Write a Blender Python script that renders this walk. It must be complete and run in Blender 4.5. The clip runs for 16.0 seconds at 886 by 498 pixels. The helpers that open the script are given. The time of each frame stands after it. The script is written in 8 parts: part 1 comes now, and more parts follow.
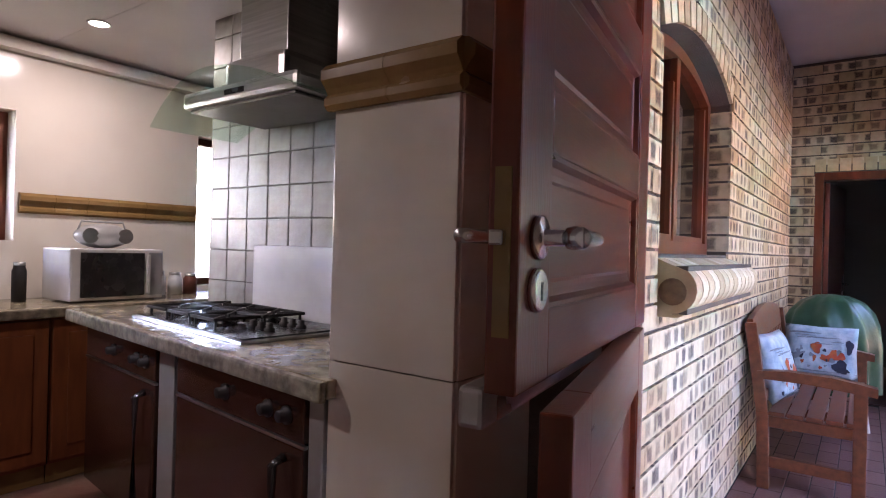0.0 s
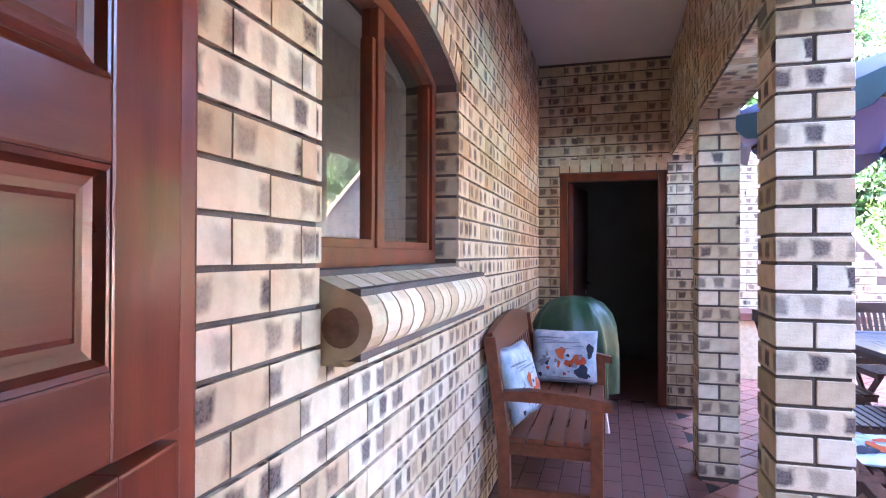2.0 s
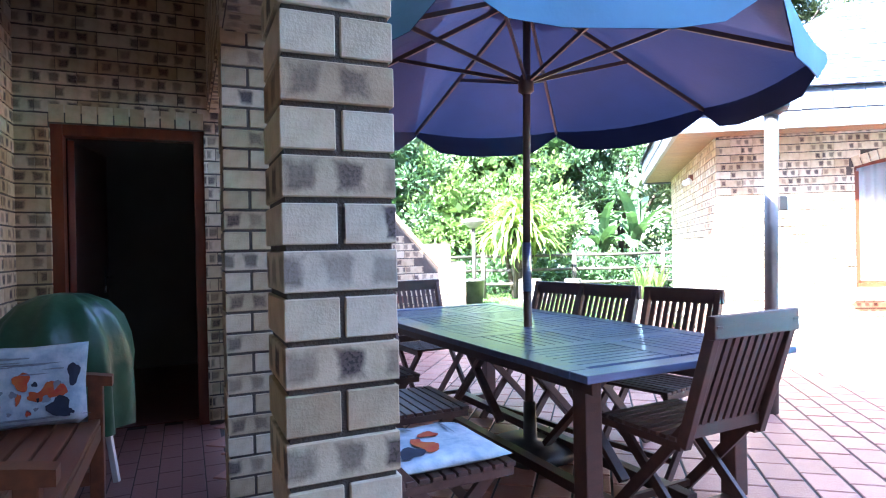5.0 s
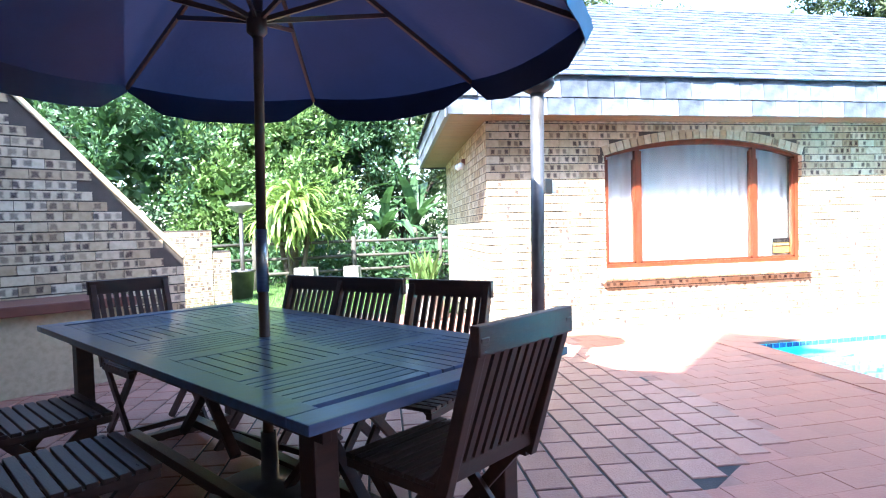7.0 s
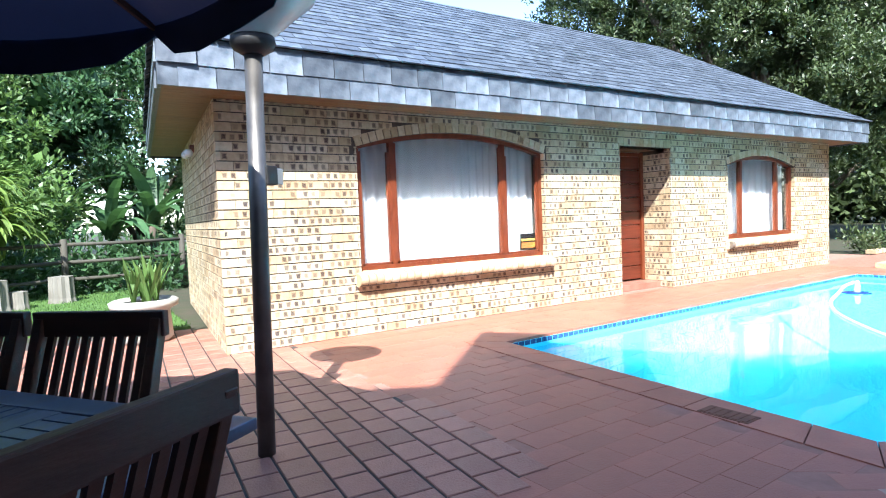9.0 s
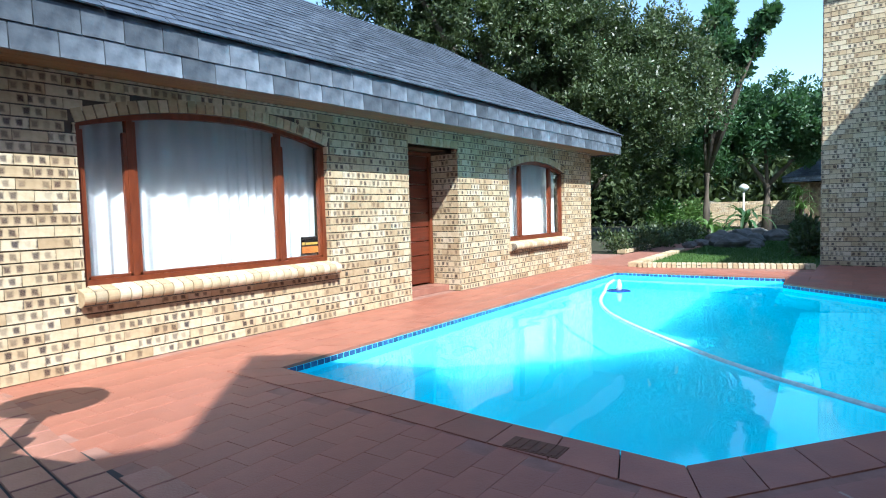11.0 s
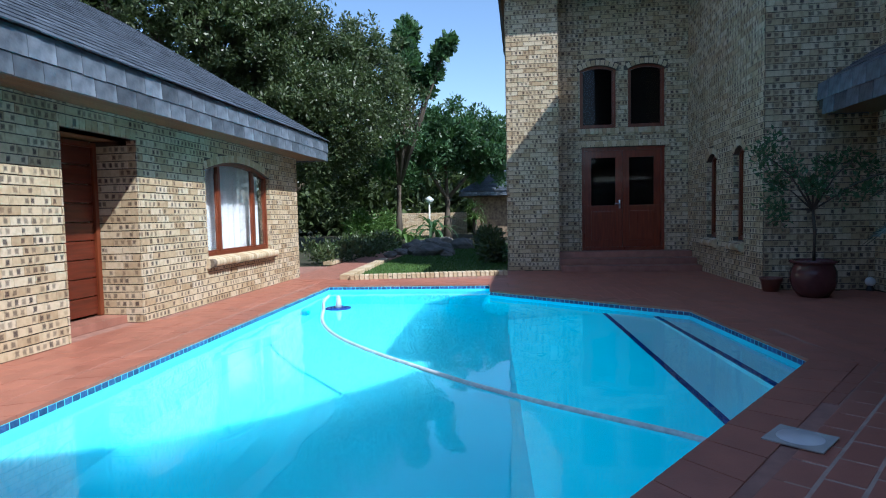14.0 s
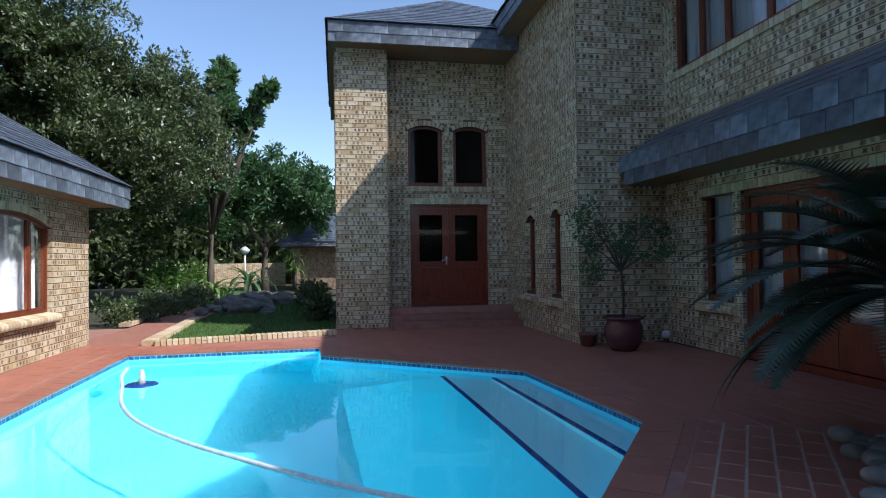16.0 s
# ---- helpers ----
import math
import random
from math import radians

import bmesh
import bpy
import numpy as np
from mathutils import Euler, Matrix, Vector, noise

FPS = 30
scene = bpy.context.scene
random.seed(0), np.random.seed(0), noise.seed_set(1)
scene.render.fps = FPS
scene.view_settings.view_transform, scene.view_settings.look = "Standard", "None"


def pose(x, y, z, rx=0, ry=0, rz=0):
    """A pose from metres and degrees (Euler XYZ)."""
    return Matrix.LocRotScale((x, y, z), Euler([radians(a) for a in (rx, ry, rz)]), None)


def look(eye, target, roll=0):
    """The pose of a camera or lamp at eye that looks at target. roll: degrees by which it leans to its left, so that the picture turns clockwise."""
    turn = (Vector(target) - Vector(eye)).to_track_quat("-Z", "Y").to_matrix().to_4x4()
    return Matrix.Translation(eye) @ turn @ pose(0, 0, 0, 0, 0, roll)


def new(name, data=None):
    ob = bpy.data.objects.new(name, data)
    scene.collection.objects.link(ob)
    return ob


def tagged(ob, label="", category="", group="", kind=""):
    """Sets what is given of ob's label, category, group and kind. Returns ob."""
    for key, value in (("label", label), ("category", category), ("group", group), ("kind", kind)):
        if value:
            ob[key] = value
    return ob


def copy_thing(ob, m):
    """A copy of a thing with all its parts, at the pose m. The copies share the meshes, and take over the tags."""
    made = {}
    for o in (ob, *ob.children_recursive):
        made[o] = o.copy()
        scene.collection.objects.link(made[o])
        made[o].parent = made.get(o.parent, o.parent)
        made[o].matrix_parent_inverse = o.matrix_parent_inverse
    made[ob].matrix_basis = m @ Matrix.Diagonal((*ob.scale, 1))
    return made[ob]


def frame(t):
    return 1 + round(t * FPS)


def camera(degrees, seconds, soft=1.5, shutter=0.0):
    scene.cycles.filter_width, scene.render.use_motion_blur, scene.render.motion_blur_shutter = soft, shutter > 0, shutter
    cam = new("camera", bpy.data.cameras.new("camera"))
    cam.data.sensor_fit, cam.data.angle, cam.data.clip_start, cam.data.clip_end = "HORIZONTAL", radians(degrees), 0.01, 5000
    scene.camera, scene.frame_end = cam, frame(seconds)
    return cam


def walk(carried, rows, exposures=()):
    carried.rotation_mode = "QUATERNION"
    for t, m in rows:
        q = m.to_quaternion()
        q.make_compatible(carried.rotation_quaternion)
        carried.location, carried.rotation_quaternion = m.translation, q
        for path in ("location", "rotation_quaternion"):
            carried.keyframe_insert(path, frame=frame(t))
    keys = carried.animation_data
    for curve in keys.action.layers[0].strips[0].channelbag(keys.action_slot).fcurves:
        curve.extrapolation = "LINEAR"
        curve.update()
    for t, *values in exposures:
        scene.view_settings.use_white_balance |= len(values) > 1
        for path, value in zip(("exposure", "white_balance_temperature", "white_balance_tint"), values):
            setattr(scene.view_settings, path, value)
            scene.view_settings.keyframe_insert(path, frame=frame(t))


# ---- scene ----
cam = camera(73.8, 16.0, 1.1)
PATH = [
    (0, (-0.446, -0.341, 1.267), (-2.308, 0.39, 1.266), 1.5),
    (0.5, (-0.546, -0.13, 1.289), (-2.34, 0.754, 1.292), 1.0),
    (1, (-0.605, 0.001, 1.29), (-2.319, 1.031, 1.307), 0.5),
    (1.5, (-0.734, 0.197, 1.303), (-2.343, 1.385, 1.318), 0.4),
    (2, (-0.854, 0.389, 1.308), (-2.358, 1.707, 1.325), 0.2),
    (2.5, (-0.97, 0.618, 1.313), (-2.401, 2.016, 1.325), -0.0),
    (3, (-1.049, 0.804, 1.291), (-2.388, 2.29, 1.298), -0.0),
    (3.5, (-1.11, 0.975, 1.281), (-2.266, 2.608, 1.285), -0.3),
    (4, (-1.168, 1.123, 1.274), (-2.059, 2.914, 1.278), -0.9),
    (4.5, (-1.155, 1.252, 1.24), (-1.769, 3.155, 1.24), -1.5),
    (5, (-1.098, 1.392, 1.186), (-1.426, 3.365, 1.184), -1.2),
    (7.5, (-0.756, 2.218, 1.189), (-0.205, 4.139, 1.099), -2.0),
    (8, (-0.587, 2.348, 1.206), (0.157, 4.202, 1.108), -2.2),
    (8.5, (-0.472, 2.531, 1.213), (0.423, 4.317, 1.110), -2.0),
    (9, (-0.385, 2.730, 1.194), (0.699, 4.407, 1.090), -2.2),
    (11.5, (0.391, 3.404, 1.185), (2.086, 4.46, 1.063), -1.5),
    (12, (0.565, 3.531, 1.184), (2.344, 4.438, 1.065), -1.6),
    (12.5, (0.702, 3.657, 1.191), (2.535, 4.449, 1.072), -1.4),
    (13, (0.813, 3.848, 1.169), (2.722, 4.435, 1.055), -1.4),
    (13.5, (0.93, 3.931, 1.155), (2.887, 4.323, 1.04), -1.3),
    (14, (1.075, 4.005, 1.182), (3.055, 4.263, 1.068), -1.2),
    (14.5, (1.183, 4.048, 1.225), (3.178, 4.137, 1.113), -1.1),
    (15, (1.282, 4.074, 1.256), (3.278, 4.015, 1.152), -1.2),
    (15.5, (1.361, 4.159, 1.315), (3.349, 3.943, 1.263), -1.0),
    (16, (1.448, 4.245, 1.334), (3.416, 3.888, 1.374), -0.8),
]
walk(cam, [(t, look(eye, aim, roll)) for t, eye, aim, roll in PATH],
     exposures=[(0.0, 5.8, 6500, 34), (1.5, 5.9, 6200, 35), (3.0, 5.45, 6200, 31), (4.0, 5.05, 6050, 26), (5.0, 4.6, 5800, 20), (7.5, 3.05, 5780, 11), (9.0, 2.05, 5850, 8),
                (11.5, 1.05, 5550, 3), (13.0, 0.60, 5400, 5), (14.5, 0.58, 5700, 10), (16.0, 0.62, 5950, 13)])

# ---- world and sun ----
SUN_WAY = Vector((1.15, 1.76, -2.2)).normalized()
world = bpy.data.worlds.new("sky")
scene.world = world
world.use_nodes = True
wn = world.node_tree
sky = wn.nodes.new("ShaderNodeTexSky")
sky.sky_type, sky.sun_disc = 'NISHITA', False
sky.sun_elevation = math.asin(-SUN_WAY.z)
sky.sun_rotation = math.atan2(-SUN_WAY.x, -SUN_WAY.y)
sky.dust_density, sky.ozone_density = 0.6, 1.4
wn.links.new(sky.outputs[0], wn.nodes["Background"].inputs[0])
wn.nodes["Background"].inputs[1].default_value = 0.135
sun = new("sun", bpy.data.lights.new("sun", 'SUN'))
sun.data.energy, sun.data.angle, sun.data.color = 4.1, radians(0.5), (1.0, 0.95, 0.87)
sun.matrix_basis = look(Vector((0, 0, 30)) - SUN_WAY * 10, Vector((0, 0, 30)))


# ---- materials ----
def mat(name, color, rough=0.6, metal=0.0, color2=None, scale=8.0, bump=0.0, bump_scale=60.0, spec=0.5, stretch=(1, 1, 1), rand=0.0, coat=0.0, grime=0.0):
    """A two-scale procedural surface: colour drift, fine relief, optional variation from piece to piece."""
    m = bpy.data.materials.new(name)
    m.use_nodes = True
    n, l = m.node_tree.nodes, m.node_tree.links
    b = n["Principled BSDF"]
    b.inputs["Roughness"].default_value, b.inputs["Metallic"].default_value = rough, metal
    b.inputs["Specular IOR Level"].default_value = spec
    b.inputs["Coat Weight"].default_value = coat
    b.inputs["Coat Roughness"].default_value = 0.12
    geo = n.new("ShaderNodeTexCoord")
    mp = n.new("ShaderNodeMapping")
    mp.inputs["Scale"].default_value = stretch
    l.new(geo.outputs["Object"], mp.inputs[0])
    c2 = color2 or tuple(c * 0.72 for c in color)
    tex = n.new("ShaderNodeTexNoise")
    tex.inputs["Scale"].default_value, tex.inputs["Detail"].default_value = scale, 6
    l.new(mp.outputs[0], tex.inputs["Vector"])
    ramp = n.new("ShaderNodeValToRGB")
    ramp.color_ramp.elements[0].position, ramp.color_ramp.elements[1].position = 0.32, 0.68
    ramp.color_ramp.elements[0].color, ramp.color_ramp.elements[1].color = (*c2, 1), (*color, 1)
    l.new(tex.outputs[0], ramp.inputs[0])
    out = ramp.outputs[0]
    if rand:
        hsv = n.new("ShaderNodeHueSaturation")
        l.new(out, hsv.inputs["Color"])
        l.new(piece_random(n, l, 1.0 - rand, 1.0 + rand), hsv.inputs["Value"])
        out = hsv.outputs[0]
    if grime:
        g = n.new("ShaderNodeTexNoise")
        g.inputs["Scale"].default_value, g.inputs["Detail"].default_value = 0.9, 8
        l.new(geo.outputs["Object"], g.inputs["Vector"])
        gr = n.new("ShaderNodeMapRange")
        gr.inputs[1].default_value, gr.inputs[2].default_value = 0.42, 0.7
        gr.inputs[3].default_value, gr.inputs[4].default_value = 0.0, grime
        l.new(g.outputs[0], gr.inputs[0])
        mx = n.new("ShaderNodeMixRGB")
        mx.inputs[2].default_value = (*[c * 0.35 for c in color], 1)
        l.new(gr.outputs[0], mx.inputs[0]), l.new(out, mx.inputs[1])
        out = mx.outputs[0]
    l.new(out, b.inputs["Base Color"])
    rr = n.new("ShaderNodeMapRange")
    rr.inputs[3].default_value, rr.inputs[4].default_value = max(0.02, rough - 0.08), min(1, rough + 0.1)
    l.new(tex.outputs[0], rr.inputs[0]), l.new(rr.outputs[0], b.inputs["Roughness"])
    if bump:
        f = n.new("ShaderNodeTexNoise")
        f.inputs["Scale"].default_value, f.inputs["Detail"].default_value = bump_scale, 4
        l.new(mp.outputs[0], f.inputs["Vector"])
        bp = n.new("ShaderNodeBump")
        bp.inputs["Strength"].default_value, bp.inputs["Distance"].default_value = bump, 0.01
        l.new(f.outputs[0], bp.inputs["Height"]), l.new(bp.outputs[0], b.inputs["Normal"])
    return m


def thin(m, share, color):
    """Lets light through a thin leaf or cloth."""
    n, l = m.node_tree.nodes, m.node_tree.links
    out, b = n["Material Output"], n["Principled BSDF"]
    tr, mx = n.new("ShaderNodeBsdfTranslucent"), n.new("ShaderNodeMixShader")
    tr.inputs[0].default_value = (*color, 1)
    mx.inputs[0].default_value = share
    l.new(b.outputs[0], mx.inputs[1]), l.new(tr.outputs[0], mx.inputs[2]), l.new(mx.outputs[0], out.inputs[0])
    return m


def piece_random(n, l, lo, hi):
    """A number for each piece: by object, and by island where pieces are joined."""
    oi, ge, ad, fr, mr = n.new("ShaderNodeObjectInfo"), n.new("ShaderNodeNewGeometry"), n.new("ShaderNodeMath"), n.new("ShaderNodeMath"), n.new("ShaderNodeMapRange")
    l.new(oi.outputs["Random"], ad.inputs[0]), l.new(ge.outputs["Random Per Island"], ad.inputs[1])
    fr.operation = 'FRACT'
    l.new(ad.outputs[0], fr.inputs[0]), l.new(fr.outputs[0], mr.inputs[0])
    mr.inputs[3].default_value, mr.inputs[4].default_value = lo, hi
    return mr.outputs[0]


def brick_material(name, blotch, marks=2.3, inner=0.275, weak=0.40):
    """Cream face brick, fired with dark brown flash marks in thirds of the brick."""
    m = bpy.data.materials.new(name)
    m.use_nodes = True
    n, l = m.node_tree.nodes, m.node_tree.links
    b = n["Principled BSDF"]
    b.inputs["Roughness"].default_value = 0.82
    b.inputs["Specular IOR Level"].default_value = 0.25
    rnd = piece_random(n, l, 0.0, 1.0)
    tc = n.new("ShaderNodeTexCoord")
    uv = n.new("ShaderNodeUVMap")
    wob = n.new("ShaderNodeTexNoise")
    wob.inputs["Scale"].default_value, wob.inputs["Detail"].default_value = 22, 5
    l.new(tc.outputs["Object"], wob.inputs["Vector"])
    base = n.new("ShaderNodeValToRGB")
    base.color_ramp.elements[0].position, base.color_ramp.elements[1].position = 0.0, 1.0
    base.color_ramp.elements[0].color, base.color_ramp.elements[1].color = (0.44, 0.325, 0.195, 1), (0.635, 0.535, 0.385, 1)
    e = base.color_ramp.elements.new(0.45)
    e.color = (0.57, 0.455, 0.295, 1)
    l.new(rnd, base.inputs[0])
    sep = n.new("ShaderNodeSeparateXYZ")
    l.new(uv.outputs[0], sep.inputs[0])

    def math_node(op, a, bb=None, v=0.0):
        k = n.new("ShaderNodeMath")
        k.operation = op
        l.new(a, k.inputs[0])
        if bb is not None:
            l.new(bb, k.inputs[1])
        else:
            k.inputs[1].default_value = v
        return k.outputs[0]
    x3 = math_node('MULTIPLY', sep.outputs[0], v=marks)
    off = math_node('MULTIPLY', rnd, v=0.45)
    xs = math_node('ADD', x3, off)
    cell = math_node('FLOOR', xs)
    fx = math_node('ABSOLUTE', math_node('SUBTRACT', math_node('FRACT', xs), v=0.5))
    fy = math_node('MULTIPLY', math_node('ABSOLUTE', math_node('SUBTRACT', sep.outputs[1], v=0.5)), v=0.82)
    d = math_node('MAXIMUM', fx, fy)
    d2 = math_node('ADD', d, math_node('MULTIPLY', math_node('SUBTRACT', wob.outputs[0], v=0.5), v=0.30))
    soft = n.new("ShaderNodeMapRange")
    soft.inputs[1].default_value, soft.inputs[2].default_value = 0.345, inner
    soft.inputs[3].default_value, soft.inputs[4].default_value = 0.0, 1.0
    l.new(d2, soft.inputs[0])
    wn2 = n.new("ShaderNodeTexWhiteNoise")
    wn2.noise_dimensions = '2D'
    cv = n.new("ShaderNodeCombineXYZ")
    l.new(cell, cv.inputs[0]), l.new(math_node('MULTIPLY', rnd, v=91.7), cv.inputs[1]), l.new(cv.outputs[0], wn2.inputs["Vector"])
    pres = n.new("ShaderNodeMapRange")
    pres.inputs[1].default_value, pres.inputs[2].default_value = 1.0 - blotch, min(1.0, 1.10 - blotch)
    pres.inputs[3].default_value, pres.inputs[4].default_value = 0.0, 0.95
    l.new(wn2.outputs["Value"], pres.inputs[0])
    speck = n.new("ShaderNodeTexNoise")
    speck.inputs["Scale"].default_value, speck.inputs["Detail"].default_value = 130, 4
    l.new(tc.outputs["Object"], speck.inputs["Vector"])
    sp = n.new("ShaderNodeMapRange")
    sp.inputs[1].default_value, sp.inputs[2].default_value, sp.inputs[3].default_value, sp.inputs[4].default_value = 0.50, 0.58, 0.0, 1.0
    l.new(speck.outputs[0], sp.inputs[0])
    strong = n.new("ShaderNodeMapRange")
    strong.inputs[3].default_value, strong.inputs[4].default_value = weak, 1.0
    l.new(wn2.outputs["Value"], strong.inputs[0])
    fac = math_node('MULTIPLY', math_node('MULTIPLY', math_node('MULTIPLY', soft.outputs[0], pres.outputs[0]), strong.outputs[0]), v=1.0)
    dark = n.new("ShaderNodeMixRGB")
    dark.inputs[1].default_value, dark.inputs[2].default_value = (0.125, 0.076, 0.056, 1), (0.085, 0.072, 0.080, 1)
    l.new(rnd, dark.inputs[0])
    burnt = n.new("ShaderNodeMixRGB")
    burnt.inputs[2].default_value = (0.022, 0.018, 0.020, 1)
    l.new(sp.outputs[0], burnt.inputs[0]), l.new(dark.outputs[0], burnt.inputs[1])
    mx = n.new("ShaderNodeMixRGB")
    l.new(fac, mx.inputs[0]), l.new(base.outputs[0], mx.inputs[1]), l.new(burnt.outputs[0], mx.inputs[2])
    gr = n.new("ShaderNodeMixRGB")
    gr.blend_type, gr.inputs[0].default_value = 'MULTIPLY', 0.5
    l.new(mx.outputs[0], gr.inputs[1])
    tone = n.new("ShaderNodeValToRGB")
    tone.color_ramp.elements[0].position, tone.color_ramp.elements[1].position = 0.3, 0.62
    tone.color_ramp.elements[0].color, tone.color_ramp.elements[1].color = (0.62, 0.58, 0.52, 1), (1, 1, 1, 1)
    l.new(wob.outputs[0], tone.inputs[0]), l.new(tone.outputs[0], gr.inputs[2])
    l.new(gr.outputs[0], b.inputs["Base Color"])
    bp = n.new("ShaderNodeBump")
    bp.inputs["Strength"].default_value, bp.inputs["Distance"].default_value = 0.35, 0.004
    l.new(speck.outputs[0], bp.inputs["Height"]), l.new(bp.outputs[0], b.inputs["Normal"])
    return m


def clear(name, color=(1, 1, 1), ior=1.45, rough=0.0):
    m = bpy.data.materials.new(name)
    m.use_nodes = True
    b = m.node_tree.nodes["Principled BSDF"]
    b.inputs["Base Color"].default_value = (*color, 1)
    b.inputs["Transmission Weight"].default_value, b.inputs["Roughness"].default_value, b.inputs["IOR"].default_value = 1.0, rough, ior
    return m


def sheet_glass(name, color, gloss):
    """A single sheet of tinted glass: straight sight through it, with a faint sheen."""
    m = bpy.data.materials.new(name)
    m.use_nodes = True
    n, l = m.node_tree.nodes, m.node_tree.links
    tr, gl, mx = n.new("ShaderNodeBsdfTransparent"), n.new("ShaderNodeBsdfGlossy"), n.new("ShaderNodeMixShader")
    tr.inputs[0].default_value = (*color, 1)
    gl.inputs["Roughness"].default_value = 0.04
    mx.inputs[0].default_value = gloss
    l.new(tr.outputs[0], mx.inputs[1]), l.new(gl.outputs[0], mx.inputs[2]), l.new(mx.outputs[0], n["Material Output"].inputs[0])
    return m


def glow(name, color, strength):
    m = bpy.data.materials.new(name)
    m.use_nodes = True
    b = m.node_tree.nodes["Principled BSDF"]
    b.inputs["Base Color"].default_value = (*color, 1)
    b.inputs["Emission Color"].default_value, b.inputs["Emission Strength"].default_value = (*color, 1), strength
    return m


BRICK = brick_material("face_brick", 0.80, 2.3, 0.19, 0.28)
BRICK_GARDEN = brick_material("garden_room_brick", 0.70, 2.9, 0.17, 0.22)
BRICK_PLAIN = brick_material("plain_brick", 0.04)
BRICK_SPOT = brick_material("spotted_brick", 0.90, 2.3, 0.20, 0.32)
MORTAR = mat("mortar", (0.11, 0.09, 0.072), 0.95, color2=(0.07, 0.057, 0.045), scale=5, bump=0.5, bump_scale=150)
PAVER = mat("clay_paver", (0.39, 0.18, 0.13), 0.46, color2=(0.28, 0.12, 0.085), scale=6, bump=0.3, bump_scale=90, rand=0.16, grime=0.15)
COPING = mat("pool_coping_paver", (0.40, 0.155, 0.10), 0.5, color2=(0.31, 0.115, 0.075), scale=4, bump=0.2, bump_scale=80, rand=0.08, grime=0.1)
JOINT_DARK = mat("paving_joint", (0.055, 0.05, 0.045), 0.9, scale=9, bump=0.3)
JOINT_PALE = mat("pale_paving_joint", (0.50, 0.36, 0.28), 0.9, scale=9, bump=0.2)
JOINT_CLAY = mat("clay_paving_joint", (0.37, 0.19, 0.14), 0.9, scale=9, bump=0.2)
QUARRY = mat("quarry_tile", (0.20, 0.084, 0.066), 0.34, color2=(0.145, 0.057, 0.047), scale=7, bump=0.15, rand=0.15)
GROUT = mat("tile_grout", (0.28, 0.25, 0.24), 0.9, scale=20)
WOOD = mat("mahogany", (0.21, 0.036, 0.011), 0.30, color2=(0.12, 0.019, 0.006), scale=3, stretch=(9, 9, 0.8), bump=0.05, bump_scale=25, coat=0.35)
# darker, less glossy mahogany for the boards of the recessed door
WOOD_DEEP = mat("deep_mahogany", (0.13, 0.022, 0.009), 0.36, color2=(0.07, 0.012, 0.005), scale=3, stretch=(0.8, 9, 9), bump=0.06, bump_scale=25, coat=0.15)
WOOD_H = mat("mahogany_rail", (0.21, 0.036, 0.011), 0.30, color2=(0.12, 0.019, 0.006), scale=3, stretch=(0.8, 9, 9), bump=0.05, bump_scale=25, coat=0.35)
FRAME = mat("window_frame_wood", (0.185, 0.045, 0.016), 0.36, color2=(0.115, 0.026, 0.010), scale=4, stretch=(4, 4, 1), bump=0.08)
TEAK = mat("dark_teak", (0.075, 0.033, 0.022), 0.42, color2=(0.045, 0.02, 0.014), scale=5, stretch=(1, 5, 5), bump=0.12, bump_scale=40, rand=0.2)
# table teak with the blue of reflected sky put into its colour
TEAK_SKY_TINT = mat("sky_tinted_teak", (0.078, 0.112, 0.205), 0.36, color2=(0.055, 0.066, 0.10), scale=5, stretch=(1, 6, 6), bump=0.08, bump_scale=40, rand=0.15, coat=0.45)
BENCH = mat("bench_wood", (0.19, 0.058, 0.022), 0.4, color2=(0.11, 0.032, 0.013), scale=5, stretch=(5, 1, 5), bump=0.1, bump_scale=40)
CEIL = mat("painted_ceiling", (0.62, 0.58, 0.55), 0.8, color2=(0.56, 0.52, 0.5), scale=2, bump=0.05)
PLASTER = mat("white_plaster", (0.72, 0.68, 0.60), 0.7, color2=(0.66, 0.62, 0.54), scale=2, bump=0.05)
WHITE_TILE = mat("glazed_white_tile", (0.72, 0.68, 0.60), 0.16, color2=(0.66, 0.62, 0.55), scale=2.5)
GREY_TILE = mat("mottled_grey_tile", (0.31, 0.30, 0.265), 0.42, color2=(0.21, 0.195, 0.165), scale=14, rand=0.15, bump=0.1)
DADO = mat("ochre_dado_tile", (0.30, 0.185, 0.07), 0.22, color2=(0.22, 0.13, 0.045), scale=6)
GRANITE = mat("speckled_granite", (0.40, 0.35, 0.24), 0.16, color2=(0.11, 0.088, 0.055), scale=17)
GRANITE_EDGE = mat("rough_granite_edge", (0.34, 0.30, 0.22), 0.6, color2=(0.10, 0.08, 0.055), scale=24, bump=0.6, bump_scale=35)
STEEL = mat("brushed_steel", (0.55, 0.55, 0.54), 0.3, 1.0, scale=3, stretch=(1, 1, 30), bump=0.03)
CHROME = mat("satin_chrome", (0.80, 0.81, 0.83), 0.24, 1.0, scale=3)
BAND_METAL = mat("light_band_metal", (0.72, 0.74, 0.78), 0.28, 0.9, scale=6, bump=0.03)
POLE_STEEL = mat("weathered_steel", (0.22, 0.205, 0.19), 0.42, 0.8, color2=(0.13, 0.12, 0.11), scale=6, bump=0.1)
BLACK = mat("black_enamel", (0.018, 0.017, 0.018), 0.25, scale=10)
BLACK_MATT = mat("black_iron", (0.02, 0.02, 0.021), 0.55, scale=10, bump=0.1)
BROWN_GLASS = mat("dark_oven_glass", (0.055, 0.022, 0.015), 0.16, scale=6)
